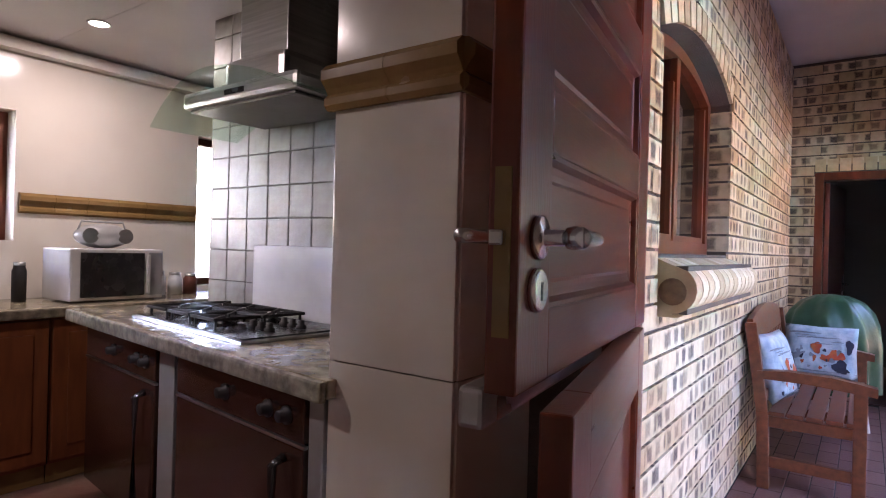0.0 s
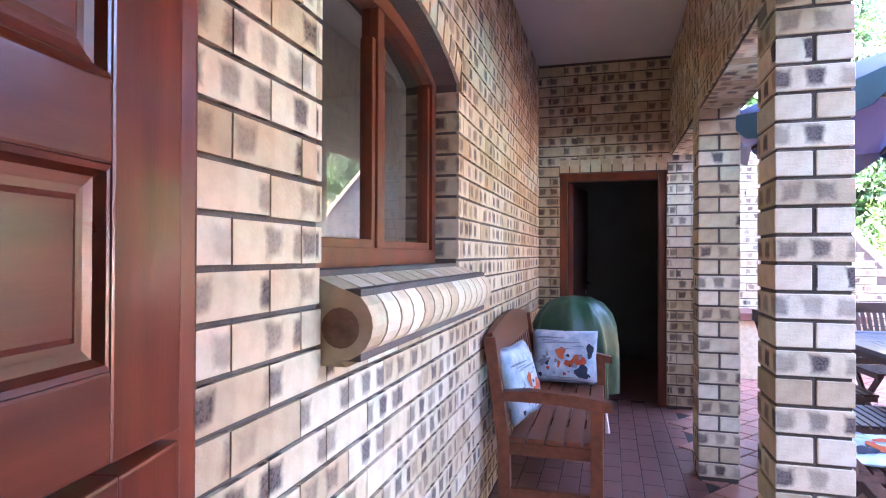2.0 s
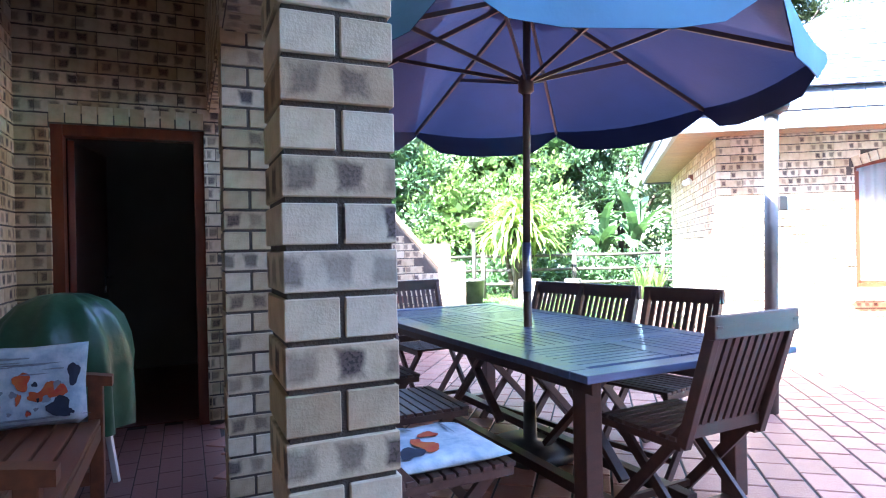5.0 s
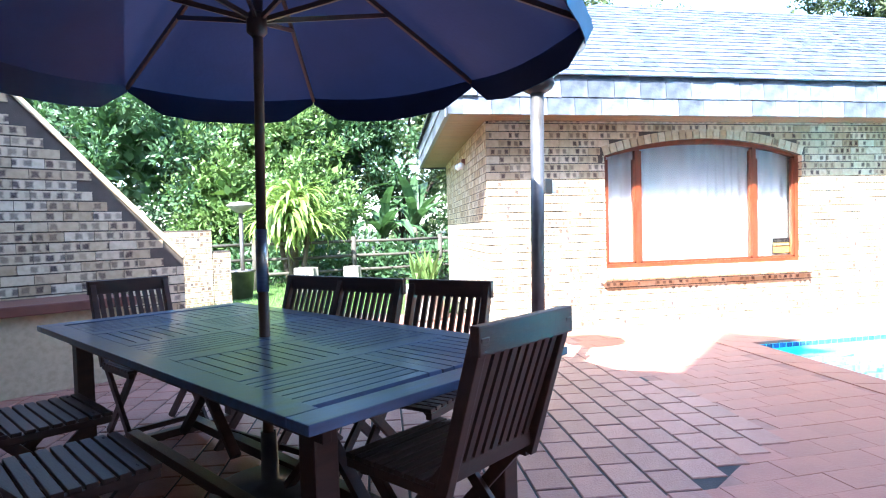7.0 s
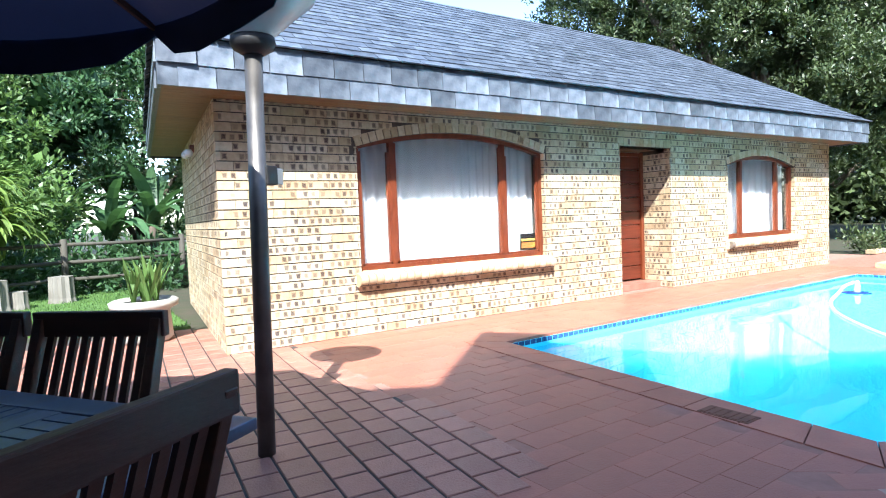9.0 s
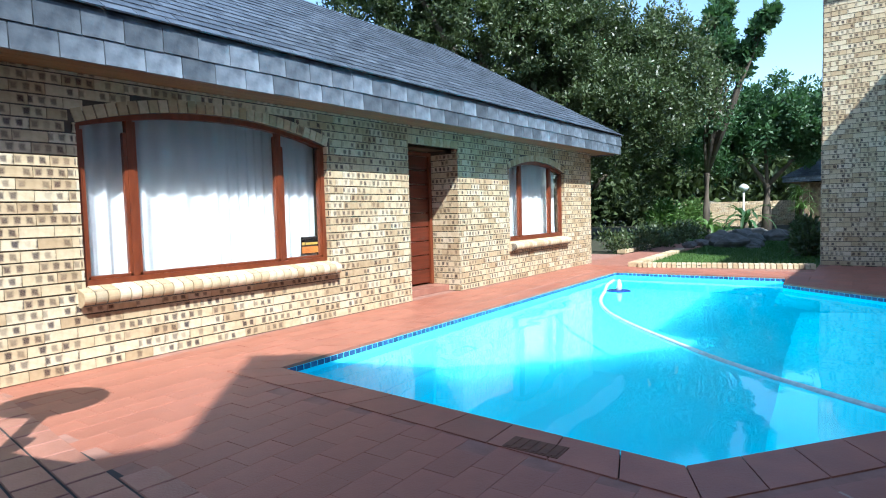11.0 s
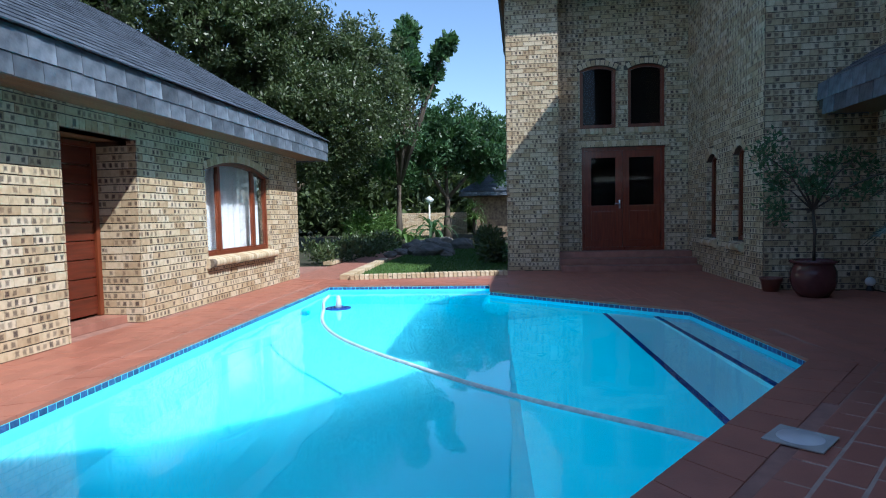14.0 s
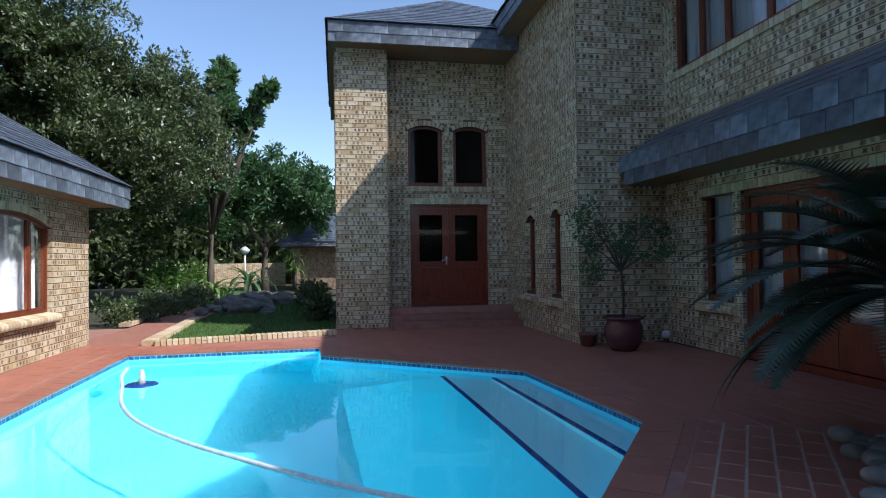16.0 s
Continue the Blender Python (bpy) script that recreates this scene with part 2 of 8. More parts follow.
CABINET = mat("stained_cabinet_wood", (0.27, 0.085, 0.028), 0.4, color2=(0.19, 0.055, 0.02), scale=4, stretch=(6, 6, 1), bump=0.05)
WHITE = mat("white_enamel", (0.70, 0.70, 0.69), 0.3, scale=3)
SILVER = mat("silver_plastic", (0.42, 0.43, 0.43), 0.3, 0.3, scale=5)
TARP = mat("green_tarpaulin", (0.034, 0.115, 0.062), 0.36, color2=(0.018, 0.07, 0.036), scale=5, bump=0.6, bump_scale=11)
CLOTH = mat("printed_white_cloth", (0.50, 0.54, 0.56), 0.85, color2=(0.24, 0.32, 0.38), scale=16, bump=0.25, bump_scale=60)
PRINT_RED = mat("red_print", (0.42, 0.03, 0.018), 0.85, color2=(0.42, 0.11, 0.02), scale=22)
PRINT_DARK = mat("navy_print", (0.02, 0.025, 0.045), 0.85, scale=20)
PRINT_GREY = mat("grey_print", (0.22, 0.24, 0.27), 0.85, scale=20)
CANVAS = mat("navy_canvas", (0.022, 0.032, 0.095), 0.8, color2=(0.015, 0.022, 0.065), scale=3, bump=0.12, bump_scale=40)
CANVAS_PALE = mat("faded_skylit_canvas", (0.10, 0.25, 0.38), 0.8, scale=3, bump=0.1)
RIB = mat("umbrella_wood", (0.11, 0.055, 0.032), 0.5, scale=5, stretch=(1, 1, 4))
SLATE = mat("slate", (0.165, 0.19, 0.225), 0.36, color2=(0.036, 0.046, 0.064), scale=5.5, bump=0.6, bump_scale=18, rand=0.45)
ROOF_SLATE = mat("weathered_roof_slate", (0.105, 0.125, 0.155), 0.40, color2=(0.05, 0.06, 0.078), scale=9, bump=0.5, bump_scale=22, rand=0.3)
SOFFIT = mat("varnished_soffit_board", (0.20, 0.125, 0.058), 0.5, color2=(0.13, 0.078, 0.034), scale=4, stretch=(1, 8, 1), bump=0.1, rand=0.12)
CURTAIN = mat("white_curtain", (0.66, 0.69, 0.73), 0.9, color2=(0.58, 0.61, 0.66), scale=4, bump=0.06)
# grey kept dark to stand for the lack of light indoors
SHADE_ROOM = mat("shade_grey_interior", (0.12, 0.11, 0.105), 0.8, scale=2)
GLASS = clear("window_glass", (0.98, 0.99, 0.99), 1.45)
# tint and low IOR put unlit rooms and weak sky reflection into panes
GLASS_DIM = clear("shade_tinted_glass", (0.30, 0.30, 0.31), 1.25)
HOOD_GLASS = sheet_glass("green_glass", (0.80, 0.90, 0.84), 0.07)
WATER = clear("pool_water", (0.90, 0.98, 1.0), 1.33)
POOL = mat("blue_pool_plaster", (0.16, 0.80, 0.95), 0.6, color2=(0.15, 0.77, 0.94), scale=1.2, bump=0.05)
# step plaster paler than the basin, for light scattered in shallow water
POOL_STEP_BRIGHT = mat("brightened_step_plaster", (0.60, 0.93, 0.98), 0.6, color2=(0.56, 0.91, 0.97), scale=1.2, bump=0.05)
MOSAIC = mat("blue_mosaic", (0.03, 0.075, 0.20), 0.2, color2=(0.06, 0.14, 0.30), scale=40, rand=0.3)
STRIPE = mat("navy_mosaic", (0.02, 0.06, 0.28), 0.25, scale=40)
HOSE = mat("white_hose", (0.72, 0.76, 0.78), 0.45, scale=20, bump=0.2)
GRASS_M = mat("lawn_grass", (0.075, 0.15, 0.028), 0.85, color2=(0.045, 0.10, 0.018), scale=5, rand=0.25)
SOIL = mat("soil", (0.055, 0.045, 0.028), 0.95, color2=(0.03, 0.04, 0.015), scale=3, bump=0.5, bump_scale=12)
BARK = mat("bark", (0.12, 0.095, 0.07), 0.9, color2=(0.06, 0.048, 0.036), scale=5, stretch=(1, 1, 0.3), bump=0.6, bump_scale=18)
LEAF_DARK = mat("dark_leaf", (0.10, 0.135, 0.055), 0.40, color2=(0.052, 0.074, 0.032), scale=2, rand=0.4)
LEAF_MID = mat("green_leaf", (0.072, 0.145, 0.060), 0.45, color2=(0.046, 0.102, 0.042), scale=2, rand=0.4)
LEAF_LIGHT = mat("light_green_leaf", (0.13, 0.215, 0.06), 0.45, color2=(0.078, 0.145, 0.04), scale=2, rand=0.35)
LEAF_GREY = mat("grey_green_frond", (0.045, 0.075, 0.05), 0.5, scale=3, rand=0.3)
TERRACOTTA = mat("terracotta", (0.20, 0.075, 0.05), 0.5, color2=(0.13, 0.045, 0.032), scale=6, bump=0.15)
STONE = mat("river_stone", (0.26, 0.25, 0.23), 0.7, color2=(0.15, 0.145, 0.13), scale=9, rand=0.35, bump=0.2)
ROCK = mat("garden_rock", (0.16, 0.145, 0.125), 0.85, color2=(0.09, 0.085, 0.07), scale=5, bump=0.7, bump_scale=9)
CONCRETE = mat("pale_concrete", (0.42, 0.41, 0.38), 0.85, color2=(0.33, 0.32, 0.29), scale=6, bump=0.3)
LOG = mat("timber_rail", (0.07, 0.064, 0.048), 0.8, color2=(0.042, 0.038, 0.028), scale=5, stretch=(1, 1, 0.3), bump=0.3)
AGED = mat("aged_opal_shade", (0.24, 0.23, 0.20), 0.5, color2=(0.17, 0.165, 0.14), scale=6)
WEATHERED = mat("weathered_stump_wood", (0.25, 0.235, 0.205), 0.9, color2=(0.13, 0.12, 0.10), scale=7, stretch=(1, 1, 0.3), bump=0.5, bump_scale=20)
DRACAENA = mat("dracaena_leaf", (0.22, 0.31, 0.075), 0.42, color2=(0.13, 0.20, 0.045), scale=2, rand=0.35)
YELLOW = mat("yellow_sticker", (0.36, 0.135, 0.018), 0.6, color2=(0.20, 0.055, 0.012), scale=5)
GOLD = mat("gold_lettering", (0.42, 0.27, 0.05), 0.6, scale=4)
LAMP_WHITE = mat("opal_shade", (0.62, 0.66, 0.66), 0.25, scale=4)

for leafy, tint in ((LEAF_DARK, (0.08, 0.13, 0.03)), (LEAF_MID, (0.075, 0.17, 0.045)), (LEAF_LIGHT, (0.16, 0.29, 0.06)), (DRACAENA, (0.26, 0.40, 0.08))):
    thin(leafy, 0.28, tint)
thin(CANVAS, 0.05, (0.035, 0.055, 0.15))
thin(CURTAIN, 0.28, (0.7, 0.72, 0.75))

# ---- building blocks ----
MC = pose(0, 0, 0, 0, 0, 33)     # the porch, kitchen and patio furniture stand at 33 degrees to the pool


def link(name, bm, material, m=None, smooth=False):
    me = bpy.data.meshes.new(name)
    bm.to_mesh(me)
    bm.free()
    for k in (material if isinstance(material, (list, tuple)) else [material]):
        me.materials.append(k)
    if smooth:
        me.shade_smooth()
    ob = new(name, me)
    if m is not None:
        ob.matrix_basis = m
    return ob


def part(name, bm, material, parent, label="", smooth=False, m=None):
    ob = link(name, bm, material, m, smooth)
    ob.parent = parent
    if label:
        ob["label"] = label
    return ob


def thing(name, m, label, category, group="", kind=""):
    ob = new(name)
    ob.empty_display_size = 0.1
    ob.matrix_basis = m
    return tagged(ob, label, category, group, kind)


def box(bm, x0, x1, y0, y1, z0, z1, bevel=0.0, m=None):
    r = bmesh.ops.create_cube(bm, size=1.0)
    vs = r["verts"]
    for v in vs:
        v.co = Vector((x0 + (v.co.x + 0.5) * (x1 - x0), y0 + (v.co.y + 0.5) * (y1 - y0), z0 + (v.co.z + 0.5) * (z1 - z0)))
    if bevel:
        es = list({e for v in vs for e in v.link_edges})
        out = bmesh.ops.bevel(bm, geom=es, offset=bevel, segments=2, affect='EDGES', profile=0.6)
        vs = list({v for f in out["faces"] for v in f.verts} | {v for v in vs if v.is_valid})
    if m is not None:
        for v in vs:
            v.co = m @ v.co
    return vs


def boxed(*a, **k):
    bm = bmesh.new()
    box(bm, *a, **k)
    return bm


def bar(bm, a, b, w, d=None, bevel=0.0):
    """A squared bar from a to b, w wide and d deep."""
    a, b = Vector(a), Vector(b)
    q = (b - a).to_track_quat('Z', 'Y').to_matrix().to_4x4()
    d = d or w
    box(bm, -w / 2, w / 2, -d / 2, d / 2, 0, (b - a).length, bevel, Matrix.Translation(a) @ q)


def tube(bm, pts, r, n=10, ends=True):
    """A round bar through points; r a number or one radius a point."""
    pts = [Vector(p) for p in pts]
    rs = r if isinstance(r, (list, tuple)) else [r] * len(pts)
    rings = []
    for i, p in enumerate(pts):
        t = (pts[min(i + 1, len(pts) - 1)] - pts[max(i - 1, 0)]).normalized()
        q = t.to_track_quat('Z', 'Y')
        rings.append([bm.verts.new(p + q @ Vector((rs[i] * math.cos(2 * math.pi * k / n), rs[i] * math.sin(2 * math.pi * k / n), 0))) for k in range(n)])
    for a, b in zip(rings, rings[1:]):
        for k in range(n):
            bm.faces.new((a[k], a[(k + 1) % n], b[(k + 1) % n], b[k]))
    if ends:
        bm.faces.new(rings[0][::-1]), bm.faces.new(rings[-1])


def lathe(bm, prof, n=32, m=None):
    """A turned body from (radius, height) steps."""
    rings = []
    for r, z in prof:
        rings.append([bm.verts.new((max(r, 1e-4) * math.cos(2 * math.pi * k / n), max(r, 1e-4) * math.sin(2 * math.pi * k / n), z)) for k in range(n)])
    for a, b in zip(rings, rings[1:]):
        for k in range(n):
            bm.faces.new((a[k], a[(k + 1) % n], b[(k + 1) % n], b[k]))
    if m is not None:
        for ring in rings:
            for v in ring:
                v.co = m @ v.co


def prism(bm, outline, y0, y1):
    """An outline in x, z drawn out from y0 to y1."""
    a = [bm.verts.new((x, y0, z)) for x, z in outline]
    b = [bm.verts.new((x, y1, z)) for x, z in outline]
    k = len(a)
    bm.faces.new(a), bm.faces.new(b[::-1])
    for i in range(k):
        bm.faces.new((a[i], b[i], b[(i + 1) % k], a[(i + 1) % k]))


def slab(bm, outline, z0, z1):
    """An outline in x, y drawn up from z0 to z1."""
    a = [bm.verts.new((x, y, z0)) for x, y in outline]
    b = [bm.verts.new((x, y, z1)) for x, y in outline]
    k = len(a)
    bm.faces.new(a[::-1]), bm.faces.new(b)
    for i in range(k):
        bm.faces.new((a[i], a[(i + 1) % k], b[(i + 1) % k], b[i]))


def arc(x0, x1, z, rise, n=16):
    """Points of a flat arch from x0 to x1, from springing height z."""
    if rise < 1e-4:
        return [(x0, z), (x1, z)]
    w = (x1 - x0) / 2
    r = (w * w + rise * rise) / (2 * rise)
    a = math.asin(w / r)
    return [((x0 + x1) / 2 + r * math.sin(a * (2 * i / n - 1)), z + rise - r + r * math.cos(a * (2 * i / n - 1))) for i in range(n + 1)]


# ---- brickwork ----
COURSE, BRICK_L, BRICK_H, GAP = 0.0898, 0.229, 0.078, 0.005
_brick_cache = {}


def brick_verts(w, h, d=0.03, proud=0.011):
    return [(0, -proud, 0), (w, -proud, 0), (w, -proud, h), (0, -proud, h), (0, d, 0), (w, d, 0), (w, d, h), (0, d, h)]


BRICK_FACES = [(0, 1, 2, 3), (1, 5, 6, 2), (4, 0, 3, 7), (3, 2, 6, 7), (4, 5, 1, 0)]


def brick_uv(w):
    k = w / BRICK_L
    return [(0, 0), (k, 0), (k, 1), (0, 1), (k, 0), (k + .45, 0), (k + .45, 1), (k, 1), (-.45, 0), (0, 0), (0, 1), (-.45, 1),
            (0, .4), (k, .4), (k, .6), (0, .6), (0, .4), (k, .4), (k, .6), (0, .6)]


def brick_mesh(w, h, material):
    key = (round(w, 3), round(h, 3), material.name)
    if key not in _brick_cache:
        me = bpy.data.meshes.new("brick")
        me.from_pydata(brick_verts(w, h), [], BRICK_FACES)
        uv = me.uv_layers.new()
        uv.data.foreach_set("uv", np.array(brick_uv(w), dtype=np.float32).ravel())
        me.materials.append(material)
        _brick_cache[key] = me
    return _brick_cache[key]


def joined_bricks(rows, material, parent, m):
    """Many bricks as one mesh: rows of (x, z, w, h)."""
    if not rows:
        return
    co, fa, uvs = [], [], []
    for x, z, w, h in rows:
        o = len(co)
        co += [(x + p[0], p[1], z + p[2]) for p in brick_verts(w, h)]
        fa += [tuple(i + o for i in f) for f in BRICK_FACES]
        uvs += brick_uv(w)
    me = bpy.data.meshes.new("brickwork")
    me.from_pydata(co, [], fa)
    uv = me.uv_layers.new()
    uv.data.foreach_set("uv", np.array(uvs, dtype=np.float32).ravel())
    me.materials.append(material)
    ob = new("brickwork", me)
    ob.parent = parent
    ob.matrix_basis = m
    ob["kind"] = "stuff"


LATER = []      # single bricks and pavers, laid at the end of the file


def brick_wall(name, m, length, height, holes=(), thick=0.23, near=None, top=None, label="", faces=1, material=None, start=0.006):
    """A brick wall in x (along), z (up), its face at y = 0 and its body behind. holes: (x0, x1, z0, springing, rise). near: the stretch laid in
    single bricks. top: the height at x, for a raking wall."""
    material = material or BRICK
    rng = random.Random(name)
    ob = thing(name, m, label, "brick wall", kind="structure")
    xs = sorted({0.0, length, *[h[0] for h in holes], *[h[1] for h in holes]})
    zs = sorted({0.0, height, *[h[2] for h in holes], *[h[3] + h[4] for h in holes]})
    bm = bmesh.new()

    def solid(i, j):
        if not (0 <= i < len(xs) - 1 and 0 <= j < len(zs) - 1):
            return False
        cx, cz = (xs[i] + xs[i + 1]) / 2, (zs[j] + zs[j + 1]) / 2
        return not any(h[0] < cx < h[1] and h[2] < cz < h[3] + h[4] for h in holes)

    def quad(*p):
        bm.faces.new([bm.verts.new(q) for q in p])
    if top is None:
        for i in range(len(xs) - 1):
            for j in range(len(zs) - 1):
                if not solid(i, j):
                    continue
                a, b, c, d = xs[i], xs[i + 1], zs[j], zs[j + 1]
                quad((a, 0, c), (b, 0, c), (b, 0, d), (a, 0, d))
                quad((b, thick, c), (a, thick, c), (a, thick, d), (b, thick, d))
                if not solid(i - 1, j):
                    quad((a, thick, c), (a, 0, c), (a, 0, d), (a, thick, d))
                if not solid(i + 1, j):
                    quad((b, 0, c), (b, thick, c), (b, thick, d), (b, 0, d))
                if not solid(i, j + 1):
                    quad((a, 0, d), (b, 0, d), (b, thick, d), (a, thick, d))
                if not solid(i, j - 1):
                    quad((a, thick, c), (b, thick, c), (b, 0, c), (a, 0, c))
        for x0, x1, z0, zs_, rise in holes:
            if rise > 0:
                pts = arc(x0, x1, zs_, rise)
                half = len(pts) // 2
                zt = zs_ + rise
                for seg, cx in ((pts[:half + 1], x0), (pts[half:], x1)):
                    out = [(cx, zt)] + seg if cx == x0 else seg + [(cx, zt)]
                    out = [q for k, q in enumerate(out) if k == 0 or (abs(q[0] - out[k - 1][0]) + abs(q[1] - out[k - 1][1])) > 1e-5]
                    if (abs(out[0][0] - out[-1][0]) + abs(out[0][1] - out[-1][1])) < 1e-5:
                        out = out[:-1]
                    prism(bm, out, 0.001, thick - 0.001)
    else:
        prism(bm, [(0, 0), (length, 0)] + [(length * (1 - k / 12), top(length * (1 - k / 12))) for k in range(13)], 0, thick)
    bmesh.ops.recalc_face_normals(bm, faces=bm.faces)
    part("masonry", bm, MORTAR, ob)
    singles, rest = [], []
    for j in range(int((height - start) / COURSE + 0.35)):
        z = j * COURSE + start
        x = -(BRICK_L + GAP) * (0.5 if j % 2 else 0.0) + 0.003
        while x < length - 0.03:
            a, b = max(x, 0.002), min(x + BRICK_L, length - 0.002)
            pieces = [(a, b)]
            for h in holes:
                lim = h[3] + h[4] + (0.0 if h[4] else 0.0)
                if z + BRICK_H > h[2] + 0.004 and z < lim - 0.004:
                    zc = z + BRICK_H
                    ring = 0.115 if h[4] else 0.0
                    if h[4] and zc > h[3] - 0.02:
                        w = (h[1] - h[0]) / 2
                        r = (w * w + h[4] ** 2) / (2 * h[4])
                        dz = z + 0.5 * BRICK_H - (h[3] + h[4] - r)
                        half = math.sqrt(max(0, (r + ring) ** 2 - dz * dz)) if dz < r + ring else 0
                        c = (h[0] + h[1]) / 2
                        x0, x1 = max(c - half, h[0] - ring * 0.4), min(c + half, h[1] + ring * 0.4)
                    else:
                        x0, x1 = h[0], h[1]
                    nxt = []
                    for p, q in pieces:
                        if q <= x0 or p >= x1:
                            nxt.append((p, q))
                        else:
                            if x0 - p > 0.03:
                                nxt.append((p, x0 - 0.002))
                            if q - x1 > 0.03:
                                nxt.append((x1 + 0.002, q))
                    pieces = nxt
                elif h[4] and lim - 0.004 <= z < lim + 0.115:
                    w = (h[1] - h[0]) / 2
                    r = (w * w + h[4] ** 2) / (2 * h[4])
                    dz = z + 0.6 * BRICK_H - (h[3] + h[4] - r)
                    half = math.sqrt(max(0, (r + 0.115) ** 2 - dz * dz))
                    c = (h[0] + h[1]) / 2
                    nxt = []
                    for p, q in pieces:
                        if q <= c - half or p >= c + half:
                            nxt.append((p, q))
                        else:
                            if c - half - p > 0.03:
                                nxt.append((p, c - half))
                            if q - c - half > 0.03:
                                nxt.append((c + half, q))
                    pieces = nxt
            for p, q in pieces:
                if q - p < 0.03 or (top and (z + BRICK_H > min(top(p), top(q)))):
                    continue
                row = (p, z + rng.uniform(-.001, .001), round(q - p, 3), round(min(BRICK_H, height - z - 0.002), 3))
                if near and near[0] < (p + q) / 2 < near[1] and near[2] < z < near[3] and len(singles) < 300:
                    singles.append(row)
                else:
                    rest.append(row)
            x += BRICK_L + GAP
    joined_bricks(rest, material, ob, Matrix())
    if faces == 2:
        joined_bricks([(length - x - w, z, w, h) for x, z, w, h in rest + singles], material, ob, pose(length, thick, 0, 0, 0, 180))
    for x0, x1, z0, zs_, rise in holes:
        if rise > 0:
            w = (x1 - x0) / 2
            r = (w * w + rise * rise) / (2 * rise)
            a = math.asin(w / r)
            k = int(r * 2 * a / 0.088)
            bm = bmesh.new()
            uvl = bm.loops.layers.uv.new()
            for i in range(k):
                t = a * (2 * (i + 0.5) / k - 1)
                mm = Matrix.Translation(((x0 + x1) / 2, 0, zs_ + rise - r)) @ Matrix.Rotation(t, 4, 'Y') @ Matrix.Translation((0, 0, r))
                v = [bm.verts.new(mm @ Vector(p)) for p in [(-.038, -.014, 0.001), (.038, -.014, 0.001), (.039, -.014, .108), (-.039, -.014, .108), (-.038, .1, 0.001), (.038, .1, 0.001), (.039, .03, .108), (-.039, .03, .108)]]
                for f in BRICK_FACES:
                    fc = bm.faces.new([v[q] for q in f])
                    for lp, q in zip(fc.loops, ((0, 0), (.35, 0), (.35, 1), (0, 1))):
                        lp[uvl].uv = q
            part("arch_course", bm, BRICK_PLAIN, ob)["kind"] = "stuff"
    bm = bmesh.new()
    uvl = bm.loops.layers.uv.new()
    for x0, x1, z0, zs_, rise in holes:
        for j in range(int(height / COURSE)):
            z = j * COURSE + start
            if z < z0 - 0.01 or z + BRICK_H > zs_ + 0.03:
                continue
            for xa, xb in ((x0 - 0.02, x0 + 0.005), (x1 - 0.005, x1 + 0.02)):
                v = [bm.verts.new(p) for p in [(xa, -.0115, z), (xb, -.0115, z), (xb, -.0115, z + BRICK_H), (xa, -.0115, z + BRICK_H), (xa, 0.105, z), (xb, 0.105, z), (xb, 0.105, z + BRICK_H), (xa, 0.105, z + BRICK_H)]]
                for f in BRICK_FACES:
                    fc = bm.faces.new([v[q] for q in f])
                    for lp, q in zip(fc.loops, ((0, 0), (.45, 0), (.45, 1), (0, 1))):
                        lp[uvl].uv = q
    if holes:
        part("reveal_bricks", bm, material, ob)["kind"] = "stuff"
    else:
        bm.free()
    LATER.append((ob, singles, material))
    return ob


def soldier_course(parent, x0, x1, z, h=0.11, m=None, mtl=None, y=-0.014):
    """Bricks on end in a row, over an opening or under a sill."""
    k = max(1, round((x1 - x0) / 0.088))
    step = (x1 - x0) / k
    bm = bmesh.new()
    uvl = bm.loops.layers.uv.new()
    for i in range(k):
        a, b = x0 + i * step + 0.005, x0 + (i + 1) * step - 0.005
        v = [bm.verts.new(p) for p in [(a, y, z), (b, y, z), (b, y, z + h), (a, y, z + h), (a, y + .05, z), (b, y + .05, z), (b, y + .05, z + h), (a, y + .05, z + h)]]
        for f in BRICK_FACES:
            fc = bm.faces.new([v[q] for q in f])
            for lp, q in zip(fc.loops, ((0, 0), (.35, 0), (.35, 1), (0, 1))):
                lp[uvl].uv = q
    ob = part("soldier_course", bm, mtl or BRICK_PLAIN, parent, m=m)
    ob["kind"] = "stuff"
    return ob


